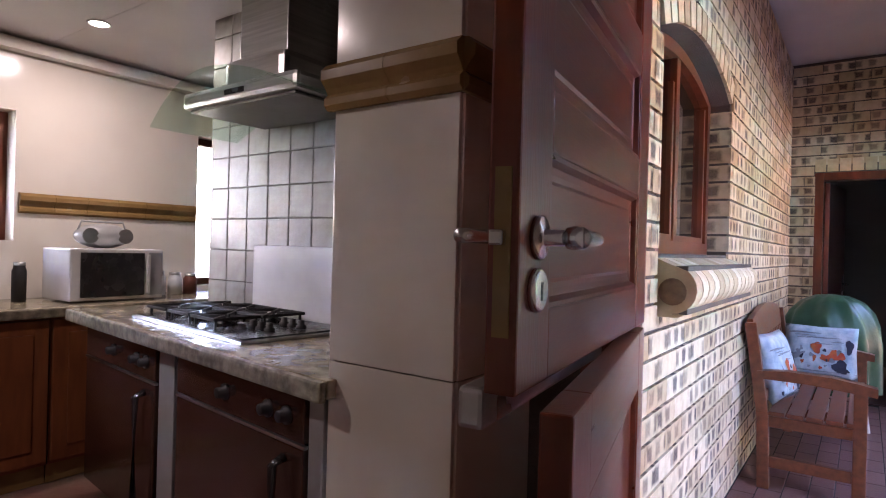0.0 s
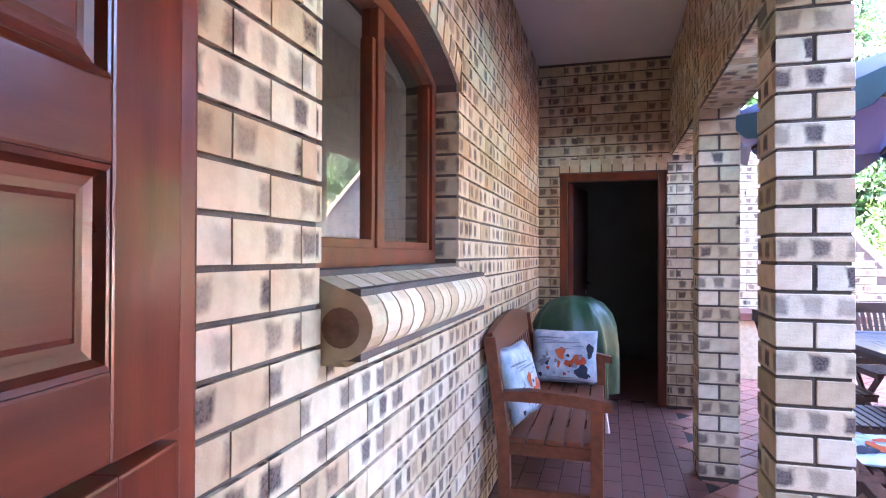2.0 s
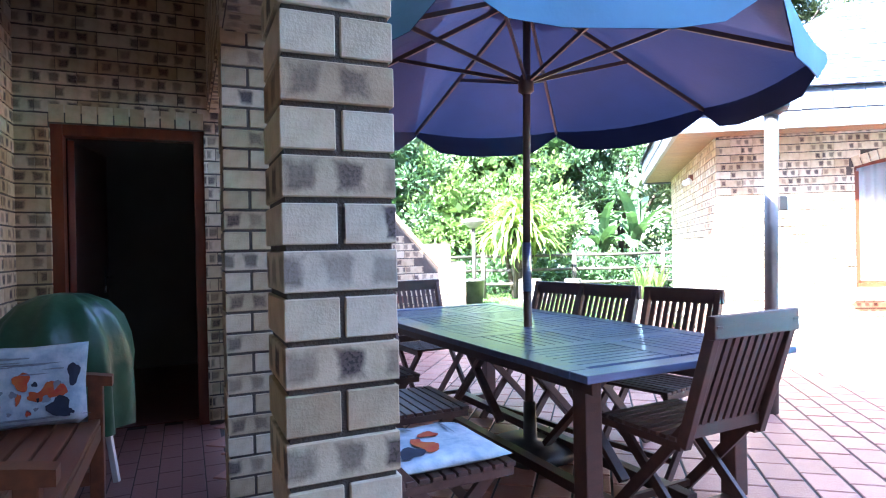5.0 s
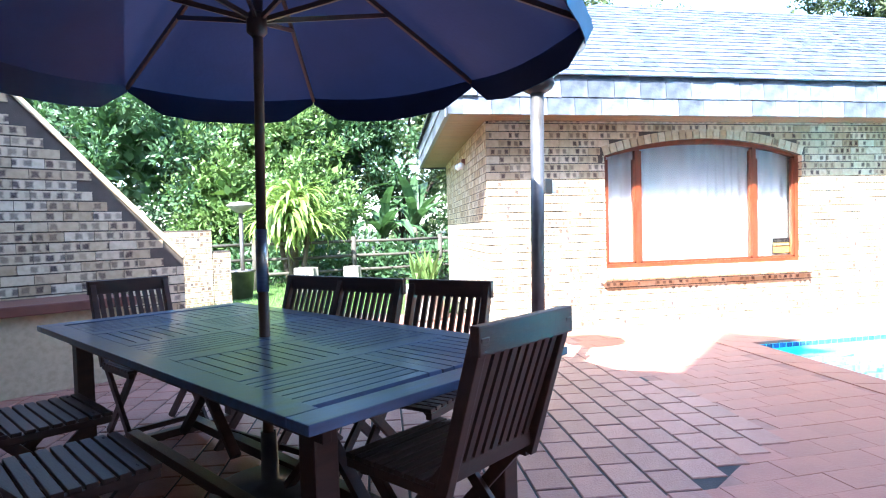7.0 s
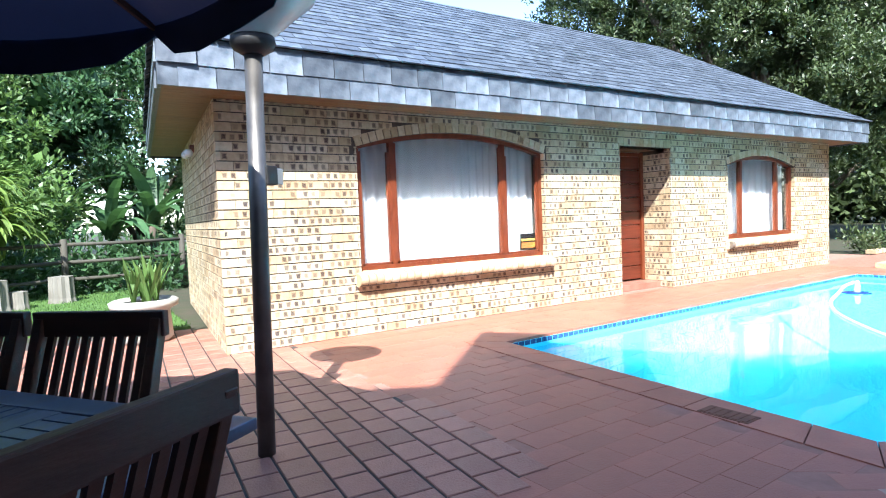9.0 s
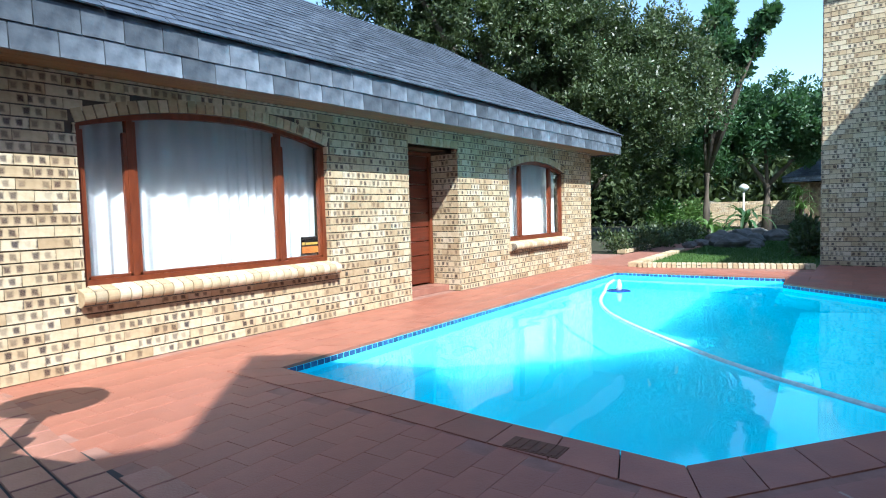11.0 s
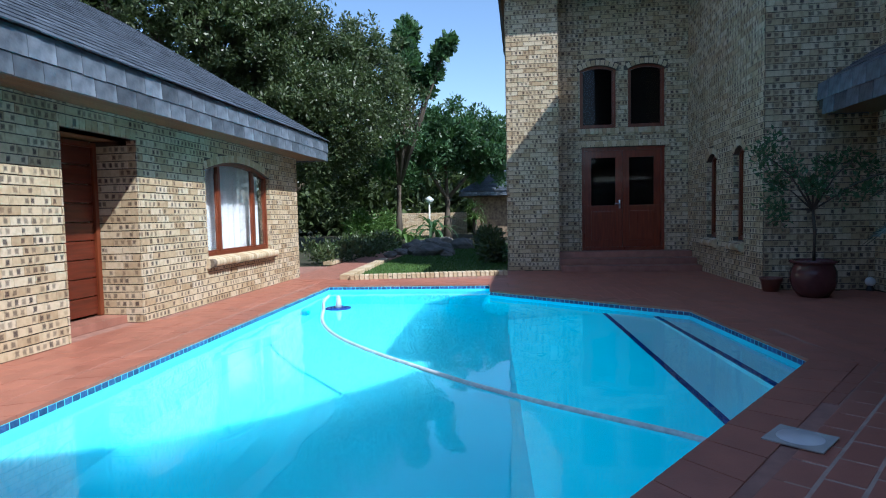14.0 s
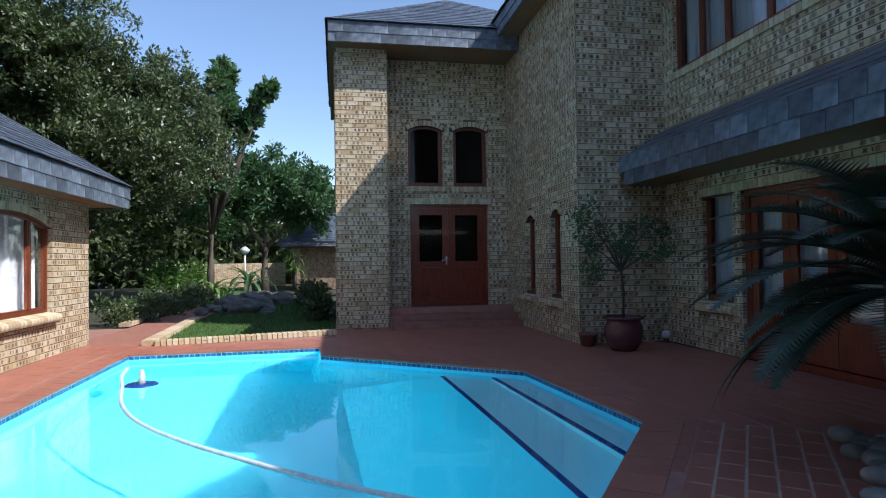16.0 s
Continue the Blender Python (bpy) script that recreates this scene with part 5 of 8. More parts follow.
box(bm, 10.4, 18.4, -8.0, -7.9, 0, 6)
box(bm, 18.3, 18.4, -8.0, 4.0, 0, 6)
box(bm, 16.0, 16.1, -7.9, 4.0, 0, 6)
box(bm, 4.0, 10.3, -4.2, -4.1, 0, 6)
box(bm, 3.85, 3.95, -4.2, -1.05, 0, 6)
tagged(link("wall_house_inner", bm, SHADE_ROOM), "inner walls of the house, coloured dark for shade", "wall", kind="structure")
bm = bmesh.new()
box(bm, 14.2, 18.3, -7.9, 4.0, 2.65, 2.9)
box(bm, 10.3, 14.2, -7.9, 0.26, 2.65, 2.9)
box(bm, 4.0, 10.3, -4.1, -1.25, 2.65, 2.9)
tagged(link("ceiling_house", bm, SHADE_ROOM), "ceilings inside the house, coloured dark for shade", "ceiling", kind="structure")
hip_roof("roof_tower", 13.0, 19.5, -1.5, 4.36, 6.05, 0.62, "grey slate hip roof of the tower", 0.42, faces="ws")
hip_roof("roof_house", 9.7, 14.8, -8.5, 0.95, 6.3, 0.55, "grey slate roof over the main house", 0.40, faces="wn")
hip_roof("roof_house_front", 3.6, 9.7, -8.5, -0.6, 6.3, 0.50, "grey slate roof over the house front", 0.40, faces="wn")
# canopy over the glazed doors
can = thing("roof_canopy", Matrix(), "low slate canopy over the glazed doors", "slate roof", kind="structure")
bm = bmesh.new()
slab(bm, [(10.13, -1.0), (10.13, -0.2), (3.9, -0.2), (3.9, -1.0)], 2.50, 2.55)
part("soffit", bm, SOFFIT, can)
bm = bmesh.new()
for v in (((10.1, -0.2, 2.55), (3.9, -0.2, 2.55), (3.9, -0.2, 2.9), (10.1, -0.2, 2.9)), ((10.1, -0.2, 2.9), (3.9, -0.2, 2.9), (3.9, -1.0, 3.4), (10.1, -1.0, 3.4)), ((10.1, -0.2, 2.55), (10.1, -0.2, 2.9), (10.1, -1.0, 3.4), (10.1, -1.0, 2.55))):
    bm.faces.new([bm.verts.new(p) for p in v])
part("roof_deck", bm, MORTAR, can)
slate_rows("roof_slates", [((10.1, -0.2, 2.9), (3.9, -0.2, 2.9), (3.9, -1.0, 3.4), (10.1, -1.0, 3.4))], can)
hung_slates(can, (10.12, -0.2), (3.9, -0.2), 2.48, 2.92, (0, 1))
hung_slates(can, (10.12, -1.0), (10.12, -0.2), 2.48, 2.92, (1, 0))
# unseen tall block behind the kitchen, outlined to shade patio and pool
up = thing("upper_storey", Matrix(), "unseen tall block behind the kitchen, added to cast the house shadow", "house", kind="structure")
bm = bmesh.new()
# the bump at -3.29, -0.70 closes the gap beside the umbrella's shadow
SHADE_PLAN = [(-6.0, -4.08), (-3.7, -1.78), (-3.29, -0.70), (-2.9, -0.92), (-1.47, 0.45), (-0.45, -1.05), (0.45, -2.2), (1.7, -3.2), (2.8, -3.5), (5.0, -3.5), (5.0, -8.0), (-6.0, -8.0)]
slab(bm, SHADE_PLAN[::-1], 3.3, 8.8)
bmesh.ops.recalc_face_normals(bm, faces=bm.faces)
part("wall", bm, MORTAR, up)
bm = bmesh.new()
ap = bm.verts.new((-0.5, -5.2, 9.6))
ring = [bm.verts.new((x, y, 9.0)) for x, y in SHADE_PLAN]
low = [bm.verts.new((x, y, 8.8)) for x, y in SHADE_PLAN]
for i in range(len(ring)):
    bm.faces.new((ring[i], ring[(i + 1) % len(ring)], ap))
    bm.faces.new((low[i], low[(i + 1) % len(ring)], ring[(i + 1) % len(ring)], ring[i]))
part("roof", bm, SLATE, up)

# ---- kitchen ----
KU0, KV0, KV1, KZ = -4.55, -2.6, 4.6, 2.42
tagged(link("floor_kitchen", boxed(KU0, 0.25, KV0, DOOR_V + 0.02, -0.06, -0.007), QUARRY, MC), "red-brown kitchen floor", "floor", kind="structure")
tagged(link("floor_kitchen_back", boxed(KU0, -1.36, DOOR_V + 0.02, KV1, -0.06, -0.007), QUARRY, MC), "red-brown kitchen floor", "floor", kind="structure")
bm = bmesh.new()
box(bm, KU0 - .1, 0.35, KV0 - .1, DOOR_V + 0.005, KZ, KZ + 0.1)
box(bm, KU0 - .1, WALL_U - 0.1, DOOR_V + 0.007, KV1, KZ, KZ + 0.1)
tagged(link("ceiling_kitchen", bm, CEIL, MC), "white kitchen ceiling", "ceiling", kind="structure")
bm = bmesh.new()
for x0, x1, y0, y1, z0, z1 in ((KU0 - .2, KU0, KV0, 0.3, 0, KZ), (KU0 - .2, KU0, 1.28, 2.42, 0, KZ), (KU0 - .2, KU0, 3.0, KV1, 0, KZ), (KU0 - .2, KU0, 0.3, 1.28, 0, 1.25), (KU0 - .2, KU0, 0.3, 1.28, 2.0, KZ),
                               (KU0 - .2, KU0, 2.42, 3.0, 0, 0.95), (KU0 - .2, KU0, 2.42, 3.0, 2.05, KZ)):
    box(bm, x0, x1, y0, y1, z0, z1)
tagged(link("wall_kitchen_back", bm, WHITE_TILE, MC), "glazed cream tile kitchen wall", "tiled wall", kind="structure")
bm = bmesh.new()
box(bm, KU0, 0.35, KV0 - .2, KV0, 0, KZ)
box(bm, 0.25, 0.45, KV0, DOOR_V, 0, KZ)
tagged(link("wall_kitchen_side", bm, WHITE_TILE, MC), "glazed cream tile kitchen wall", "tiled wall", kind="structure")
tagged(link("wall_kitchen_end", boxed(KU0, -1.36, KV1, KV1 + .1, 0, KZ), WHITE_TILE, MC), "glazed cream tile kitchen wall", "tiled wall", kind="structure")
bm = bmesh.new()
box(bm, -0.02, 0.25, DOOR_V, DOOR_V + 0.2, 0, 3.07)
box(bm, -1.13, -0.02, DOOR_V, DOOR_V + 0.12, 2.12, 3.07)
tagged(link("wall_kitchen_door", bm, PLASTER, MC), "plastered wall over the kitchen door", "wall", kind="structure")
for k, (v0, v1, z0, z1) in enumerate(((0.3, 1.28, 1.25, 2.0), (2.42, 3.0, 0.95, 2.05))):
    w = thing("window_%d" % (10 + k), MC @ pose(KU0 - 0.15, v0, 0, 0, 0, 90), "small timber kitchen window", "window", kind="structure")
    frame_bars(w, 0, v1 - v0, z0, z1, 0.05, 0.07, -0.03)
    p = part("pane", boxed(0.05, v1 - v0 - 0.05, 0.0, 0.004, z0 + .05, z1 - .05), GLASS, w)
    p.visible_shadow = False
bm = bmesh.new()
for k in range(4):
    box(bm, KU0, KU0 + 0.09 - 0.02 * k, KV0, KV1, KZ - 0.09 + 0.02 * k - 0.0, KZ - 0.07 + 0.02 * k)
tagged(link("cornice", bm, PLASTER, MC), "white plaster cornice", "cornice", kind="structure")


def dado(m, length, label="ochre glazed dado moulding"):
    ob = thing("dado_band", m, label, "dado moulding", kind="structure")
    prof = [(0, 0), (-0.012, 0.0), (-0.024, 0.012), (-0.024, 0.03), (-0.012, 0.042), (-0.02, 0.055), (-0.038, 0.075), (-0.038, 0.10), (-0.02, 0.118), (0, 0.12)]
    k = max(1, round(length / 0.2))
    for i in range(k):
        bm = bmesh.new()
        a = [bm.verts.new((length * i / k + .001, y, z)) for y, z in prof]
        b = [bm.verts.new((length * (i + 1) / k - .001, y, z)) for y, z in prof]
        bm.faces.new(a), bm.faces.new(b[::-1])
        for j in range(len(a)):
            bm.faces.new((a[j], b[j], b[(j + 1) % len(a)], a[(j + 1) % len(a)]))
        part("moulding_tile", bm, DADO, ob, smooth=False)


dado(MC @ pose(KU0, 1.30, 1.41, 0, 0, 90), 1.1)
# tiled nib wall beside the stable door
nib = thing("wall_nib", MC, "white tiled nib wall with an ochre dado band", "tiled wall", kind="structure")
part("core", boxed(-1.695, -1.31, 1.062, DOOR_V + .01, 0, KZ), MORTAR, nib)
for z0, z1 in ((0.0, 0.48), (0.483, 0.965), (0.968, 1.62), (1.623, 2.2), (2.203, KZ)):
    if z1 - z0 > 0.05:
        part("tile", boxed(-1.70, -1.305, 1.05, 1.062, z0, z1, bevel=0.002), WHITE_TILE, nib)
        part("tile", boxed(-1.31, -1.30, 1.064, DOOR_V, z0, z1, bevel=0.002), WHITE_TILE, nib)
dado(MC @ pose(-1.72, 1.05, 1.62), 0.43)
dado(MC @ pose(-1.30, 1.04, 1.62, 0, 0, 90), 0.36)
tagged(link("door_post", boxed(-1.13, -1.0, DOOR_V - 0.07, DOOR_V - 0.001, 0, 2.12, bevel=0.006), WOOD, MC), "mahogany door post", "door frame", kind="structure")


def stable_leaf(parent, z0, z1, panels, name, label, swing=0.0):
    """One leaf of the stable door: stiles and rails round sunk panels; local x from the latch edge to the hinge."""
    w, t = 0.84, 0.038
    leaf = part(name, boxed(0.0, 0.115, 0, t, z0, z1, bevel=0.004), WOOD, parent, label, m=pose(w, 0, 0) @ pose(0, 0, 0, 0, 0, swing) @ pose(-w, 0, 0))
    part("stile", boxed(w - 0.115, w, 0, t, z0, z1, bevel=0.004), WOOD, leaf)
    edges = [z0, *[q for p in panels for q in p], z1]
    for a, b in zip(edges[::2], edges[1::2]):
        part("rail", boxed(0.113, w - 0.113, 0.0006, t - 0.0006, a, b, bevel=0.004), WOOD_H, leaf)
    for a, b in panels:
        bm = bmesh.new()
        x0, x1 = 0.112, w - 0.112
        steps = ((0.0, 0.002), (0.006, 0.004), (0.012, 0.014), (0.022, 0.016), (0.03, 0.0165), (0.036, 0.0140))
        rings = [[bm.verts.new(p) for p in ((x0 + o, y, a + o), (x1 - o, y, a + o), (x1 - o, y, b - o), (x0 + o, y, b - o))] for o, y in steps]
        for r0, r1 in zip(rings, rings[1:]):
            for k in range(4):
                bm.faces.new((r0[k], r0[(k + 1) % 4], r1[(k + 1) % 4], r1[k]))
        bm.faces.new(rings[-1])
        box(bm, x0 + 0.002, x1 - 0.002, 0.02, 0.036, a + .002, b - .002)
        part("panel", bm, WOOD_H, leaf)
    return leaf


sd = thing("stable_door", MC @ pose(-0.868, 0.53, 0, 0, 0, 97.5), "mahogany panelled stable door standing open", "door")
lf = stable_leaf(sd, 1.105, 2.10, [(1.195, 1.392), (1.475, 1.66), (1.745, 2.0)], "upper_leaf", "upper leaf with chrome lever handle")
stable_leaf(sd, 0.02, 1.095, [(0.16, 0.52), (0.62, 0.97)], "lower_leaf", "lower leaf standing open", 4.5)
# bright metal stands in for the bluish band of light below the leaf
part("weather_strip", boxed(0.0, 0.84, 0.038, 0.070, 1.062, 1.11, bevel=0.006), BAND_METAL, sd, "weather strip in bright metal for the band of sky light")
ROSE = Matrix.Translation((0.06, 0, 1.283)) @ pose(0, 0, 0, 90, 0, 0)
bm = bmesh.new()
lathe(bm, [(0, 0.0), (0.026, 0.0), (0.0265, 0.006), (0.024, 0.009), (0.012, 0.010), (0.010, 0.012), (0.0095, 0.040), (0, 0.041)], 28, ROSE)
lathe(bm, [(0, 0.0), (0.026, 0.0), (0.0265, 0.006), (0.024, 0.009), (0.02, 0.0095), (0, 0.0095)], 28, Matrix.Translation((0.056, 0, 1.221)) @ pose(0, 0, 0, 90, 0, 0))
part("rose", bm, CHROME, lf, "satin chrome rose and keyhole plate", True)
bm = bmesh.new()
tube(bm, [(0.060, -0.052, 1.283), (0.085, -0.052, 1.284), (0.12, -0.052, 1.284), (0.15, -0.051, 1.283), (0.168, -0.050, 1.282)], [0.013, 0.008, 0.0095, 0.007, 0.003], 16)
lathe(bm, [(0, 0), (0.0125, 0.001), (0.014, 0.010), (0.0125, 0.020), (0, 0.021)], 20, Matrix.Translation((0.06, -0.036, 1.283)) @ pose(0, 0, 0, 90, 0, 0))
part("lever", bm, CHROME, lf, "satin chrome lever", True)
part("keyhole", boxed(0.0535, 0.0585, -0.0102, -0.009, 1.209, 1.231), BLACK, lf)
part("lock_plate", boxed(-0.002, 0.0, 0.009, 0.029, 1.17, 1.36), DADO, lf, "brass lock plate")
part("latch", boxed(-0.016, -0.001, 0.014, 0.030, 1.272, 1.290, bevel=0.003), CHROME, lf, "steel latch")
bm = bmesh.new()
tube(bm, [(0.06, 0.037, 1.283), (0.06, 0.070, 1.283), (0.0, 0.072, 1.283)], 0.009, 10)
part("inner_lever", bm, CHROME, lf, smooth=True)


def counter(name, m, length, depth, label, top_label):
    """A worktop with a thick worn granite edge on its plinth."""
    ob = thing(name, m, top_label, "worktop")
    part("slab", boxed(-0.23, length, 0.0, depth, 0.87, 0.92, bevel=0.004), GRANITE, ob)
    part("front_edge", boxed(-0.23, length, -0.022, 0.001, 0.862, 0.919, bevel=0.009), GRANITE_EDGE, ob, "rough-hewn granite front edge")


# hob counter: front at v = 1.05, between the nib wall and the room
HC = MC @ pose(-3.56, 1.25, 0, 0, 0, -7)
counter("worktop", HC, 1.90, 0.66, "", "mottled brown granite worktop with the hob")


OW = 0.82


def oven(m):
    ob = thing("oven", m, "dark brown built-in oven with steel knobs", "oven", "ovens under the hob")
    part("body", boxed(0, OW, 0.02, 0.58, 0.10, 0.865), BLACK, ob)
    part("door", boxed(0.005, OW - 0.005, -0.012, 0.02, 0.12, 0.70, bevel=0.005), BROWN_GLASS, ob)
    panel = part("control_panel", boxed(0.005, OW - 0.005, -0.012, 0.02, 0.715, 0.85, bevel=0.004), BROWN_GLASS, ob)
    part("trim", boxed(0.0, OW, -0.014, 0.0, 0.702, 0.711), STEEL, ob)
    part("trim", boxed(0.0, OW, -0.014, 0.0, 0.852, 0.862), STEEL, ob)
    for x in (OW * 0.45, OW * 0.77, OW * 0.89):
        bm = bmesh.new()
        lathe(bm, [(0.027, 0), (0.027, 0.006), (0.019, 0.008), (0.017, 0.03), (0.014, 0.032), (0, 0.032)], 24, Matrix.Translation((x, -0.012, 0.782)) @ pose(0, 0, 0, 90, 0, 0))
        part("knob", bm, BLACK_MATT, panel, smooth=True)
    bm = bmesh.new()
    tube(bm, [(OW - 0.10, -0.012, 0.66), (OW - 0.10, -0.05, 0.645), (OW - 0.10, -0.05, 0.22), (OW - 0.10, -0.012, 0.20)], 0.015, 10)
    part("handle", bm, BLACK, ob, smooth=True)
    return ob


ov = oven(HC @ pose(-0.06, 0.04, 0))
copy_thing(ov, HC @ pose(0.95, 0.04, 0))
for x0, x1 in ((0.79, 0.925), (1.785, 1.85)):
    cb = thing("counter_panel", HC, "grey painted panel between the ovens", "cabinet panel")
    part("panel", boxed(x0, x1, 0.03, 0.6, 0.0, 0.868, bevel=0.003), SILVER, cb)
cb = thing("base_cabinet", HC, "stained wooden base cabinet beside the oven", "cabinet")
part("body", boxed(1.855, 1.895, 0.04, 0.6, 0.0, 0.868, bevel=0.003), CABINET, cb)
# gas hob
hob = thing("gas_hob", HC @ pose(0.30, 0.10, 0.92), "black gas hob with iron grates set in the granite", "hob")
part("tray", boxed(0, 0.98, 0, 0.50, 0.0, 0.012, bevel=0.004), STEEL, hob)
part("plate", boxed(0.02, 0.96, 0.02, 0.48, 0.012, 0.018, bevel=0.003), BLACK, hob)
for i, x in enumerate((0.14, 0.36, 0.58)):
    for j, y in enumerate((0.15, 0.36)):
        bm = bmesh.new()
        lathe(bm, [(0.045, 0.018), (0.045, 0.03), (0.03, 0.034), (0.028, 0.042), (0, 0.043)], 24, Matrix.Translation((x, y, 0)))
        part("burner", bm, BLACK, hob, smooth=True)
        bm = bmesh.new()
        for a in range(4):
            d = Vector((math.cos(a * math.pi / 2 + .78), math.sin(a * math.pi / 2 + .78), 0))
            bar(bm, Vector((x, y, 0.05)) + d * 0.02, Vector((x, y, 0.052)) + d * 0.125, 0.009, 0.014)
            bar(bm, Vector((x, y, 0.018)) + d * 0.12, Vector((x, y, 0.055)) + d * 0.12, 0.009, 0.009)
        for q in ((-.1, -.095), (.095, .1)):
            box(bm, x + q[0], x + q[1], y - .1, y + .1, 0.046, 0.058)
            box(bm, x - .1, x + .1, y + q[0], y + q[1], 0.046, 0.058)
        part("grate", bm, BLACK_MATT, hob)
for x in (0.74, 0.80, 0.86):
    for y in (0.18, 0.32):
        bm = bmesh.new()
        lathe(bm, [(0.02, 0.018), (0.02, 0.03), (0.013, 0.034), (0.012, 0.05), (0, 0.051)], 18, Matrix.Translation((x, y, 0)))
        part("knob", bm, BLACK_MATT, hob, smooth=True)
# splash wall with tiles and marble slab
sw = thing("wall_splash", MC, "grey glazed tile splash wall behind the hob", "tiled wall", kind="structure")
part("core", boxed(-3.33, -1.70, 1.752, 1.88, 0.0, KZ), MORTAR, sw)
me = bpy.data.meshes.new("tile")
b2 = boxed(0, 0.151, -0.008, 0.004, 0, 0.151, bevel=0.003)
b2.to_mesh(me)
b2.free()
me.materials.append(GREY_TILE)
stl = []
for i in range(11):
    for j in range(10):
        if -3.33 + i * 0.155 < -1.72:
            stl.append((me, pose(-3.33 + i * 0.155 * (1 if i < 10 else 1), 1.752, 0.925 + j * 0.155)))
LATER.append((sw, [q for q in stl if q[1].translation.x < -1.84], None))
part("marble_slab", boxed(-2.95, -1.72, 1.735, 1.75, 0.93, 1.26, bevel=0.003), WHITE, sw, "white marble slab behind the hob")
# extractor hood
hd = thing("extractor_hood", MC @ pose(-2.55, 1.75, 0.16), "steel chimney hood with a curved glass canopy", "extractor hood")
part("chimney", boxed(-0.14, 0.16, -0.30, 0, 1.86, KZ - .17, bevel=0.004), STEEL, hd)
part("body", boxed(-0.36, 0.36, -0.42, 0, 1.66, 1.73, bevel=0.02), STEEL, hd)
part("filter", boxed(-0.33, 0.33, -0.40, -0.02, 1.648, 1.66, bevel=0.003), POLE_STEEL, hd, "grey metal grease filter")
part("collar", boxed(-0.19, 0.19, -0.34, 0, 1.73, 1.86, bevel=0.03), STEEL, hd)
bm = bmesh.new()
n = 20
up_, dn = [], []
for i in range(n + 1):
    x = -0.54 + 1.08 * i / n
    z = 1.60 + 0.15 * math.cos(x / 0.54 * math.pi / 2)
    f = -0.46 - 0.08 * math.cos(x / 0.54 * math.pi / 2)
    up_.append((bm.verts.new((x, -0.02, z + .006)), bm.verts.new((x, f, z + .006))))
    dn.append((bm.verts.new((x, -0.02, z)), bm.verts.new((x, f, z))))
for i in range(n):
    bm.faces.new((up_[i][0], up_[i][1], up_[i + 1][1], up_[i + 1][0]))
    bm.faces.new((dn[i][1], dn[i][0], dn[i + 1][0], dn[i + 1][1]))
    bm.faces.new((up_[i][1], dn[i][1], dn[i + 1][1], up_[i + 1][1]))
bm.faces.new((up_[0][0], dn[0][0], dn[0][1], up_[0][1])), bm.faces.new((up_[n][1], dn[n][1], dn[n][0], up_[n][0]))
cg = part("glass_canopy", bm, HOOD_GLASS, hd, "curved greenish glass canopy", True)
part("control_strip", boxed(-0.06, 0.06, -0.424, -0.418, 1.685, 1.705), BLACK, hd)
# back counter with microwave, radio and jars
BC = MC @ pose(KU0 + 0.02, -0.6, 0)
wt = thing("worktop", BC, "mottled granite worktop along the back wall", "worktop")
part("slab", boxed(0, 0.60, 0, 3.6, 0.87, 0.915, bevel=0.004), GRANITE, wt)
part("front_edge", boxed(0.599, 0.622, 0, 3.6, 0.864, 0.914, bevel=0.008), GRANITE_EDGE, wt, "rough-hewn granite front edge")
for k in range(5):
    cb = thing("base_cabinet", BC @ pose(0, 0.62 * k, 0), "orange-brown wooden base cabinet", "cabinet", "cabinets along the back wall")
    part("body", boxed(0.02, 0.56, 0.003, 0.617, 0.10, 0.868), CABINET, cb)
    dr = part("door", boxed(0.562, 0.582, 0.01, 0.61, 0.12, 0.85, bevel=0.005), CABINET, cb)
    part("raised_panel", boxed(0.582, 0.59, 0.08, 0.54, 0.19, 0.78, bevel=0.006), CABINET, dr)
    part("plinth", boxed(0.06, 0.54, 0.003, 0.617, 0.0, 0.10), DADO, cb)
mw = thing("microwave", BC @ pose(0.12, 1.98, 0.915), "white microwave oven with a black glass door", "microwave")
part("case", boxed(0, 0.36, 0, 0.52, 0.01, 0.30, bevel=0.008), WHITE, mw)
part("door", boxed(0.36, 0.375, 0.05, 0.40, 0.03, 0.28, bevel=0.004), BLACK, mw, "black glass door")
part("handle", boxed(0.375, 0.395, 0.405, 0.425, 0.04, 0.27, bevel=0.004), WHITE, mw)
part("keypad", boxed(0.36, 0.366, 0.43, 0.51, 0.03, 0.28), SILVER, mw)
rd = thing("radio", BC @ pose(0.12, 2.10, 1.215), "silver rounded portable radio on the microwave", "radio")
bm = bmesh.new()
bmesh.ops.create_uvsphere(bm, u_segments=24, v_segments=14, radius=1.0, matrix=Matrix.Translation((0.1, 0.16, 0.075)) @ Matrix.Diagonal((0.09, 0.16, 0.075, 1)))
part("case", bm, SILVER, rd, smooth=True)
for y in (0.06, 0.26):
    bm = bmesh.new()
    lathe(bm, [(0, 0), (0.045, 0), (0.045, 0.006), (0, 0.006)], 20, Matrix.Translation((0.175, y, 0.075)) @ pose(0, 0, 0, 0, 90, 0))
    part("speaker", bm, POLE_STEEL, rd)
bm = bmesh.new()
tube(bm, [(0.1, 0.02, 0.10), (0.1, 0.04, 0.16), (0.1, 0.28, 0.16), (0.1, 0.30, 0.10)], 0.007, 8)
part("carry_handle", bm, SILVER, rd, smooth=True)
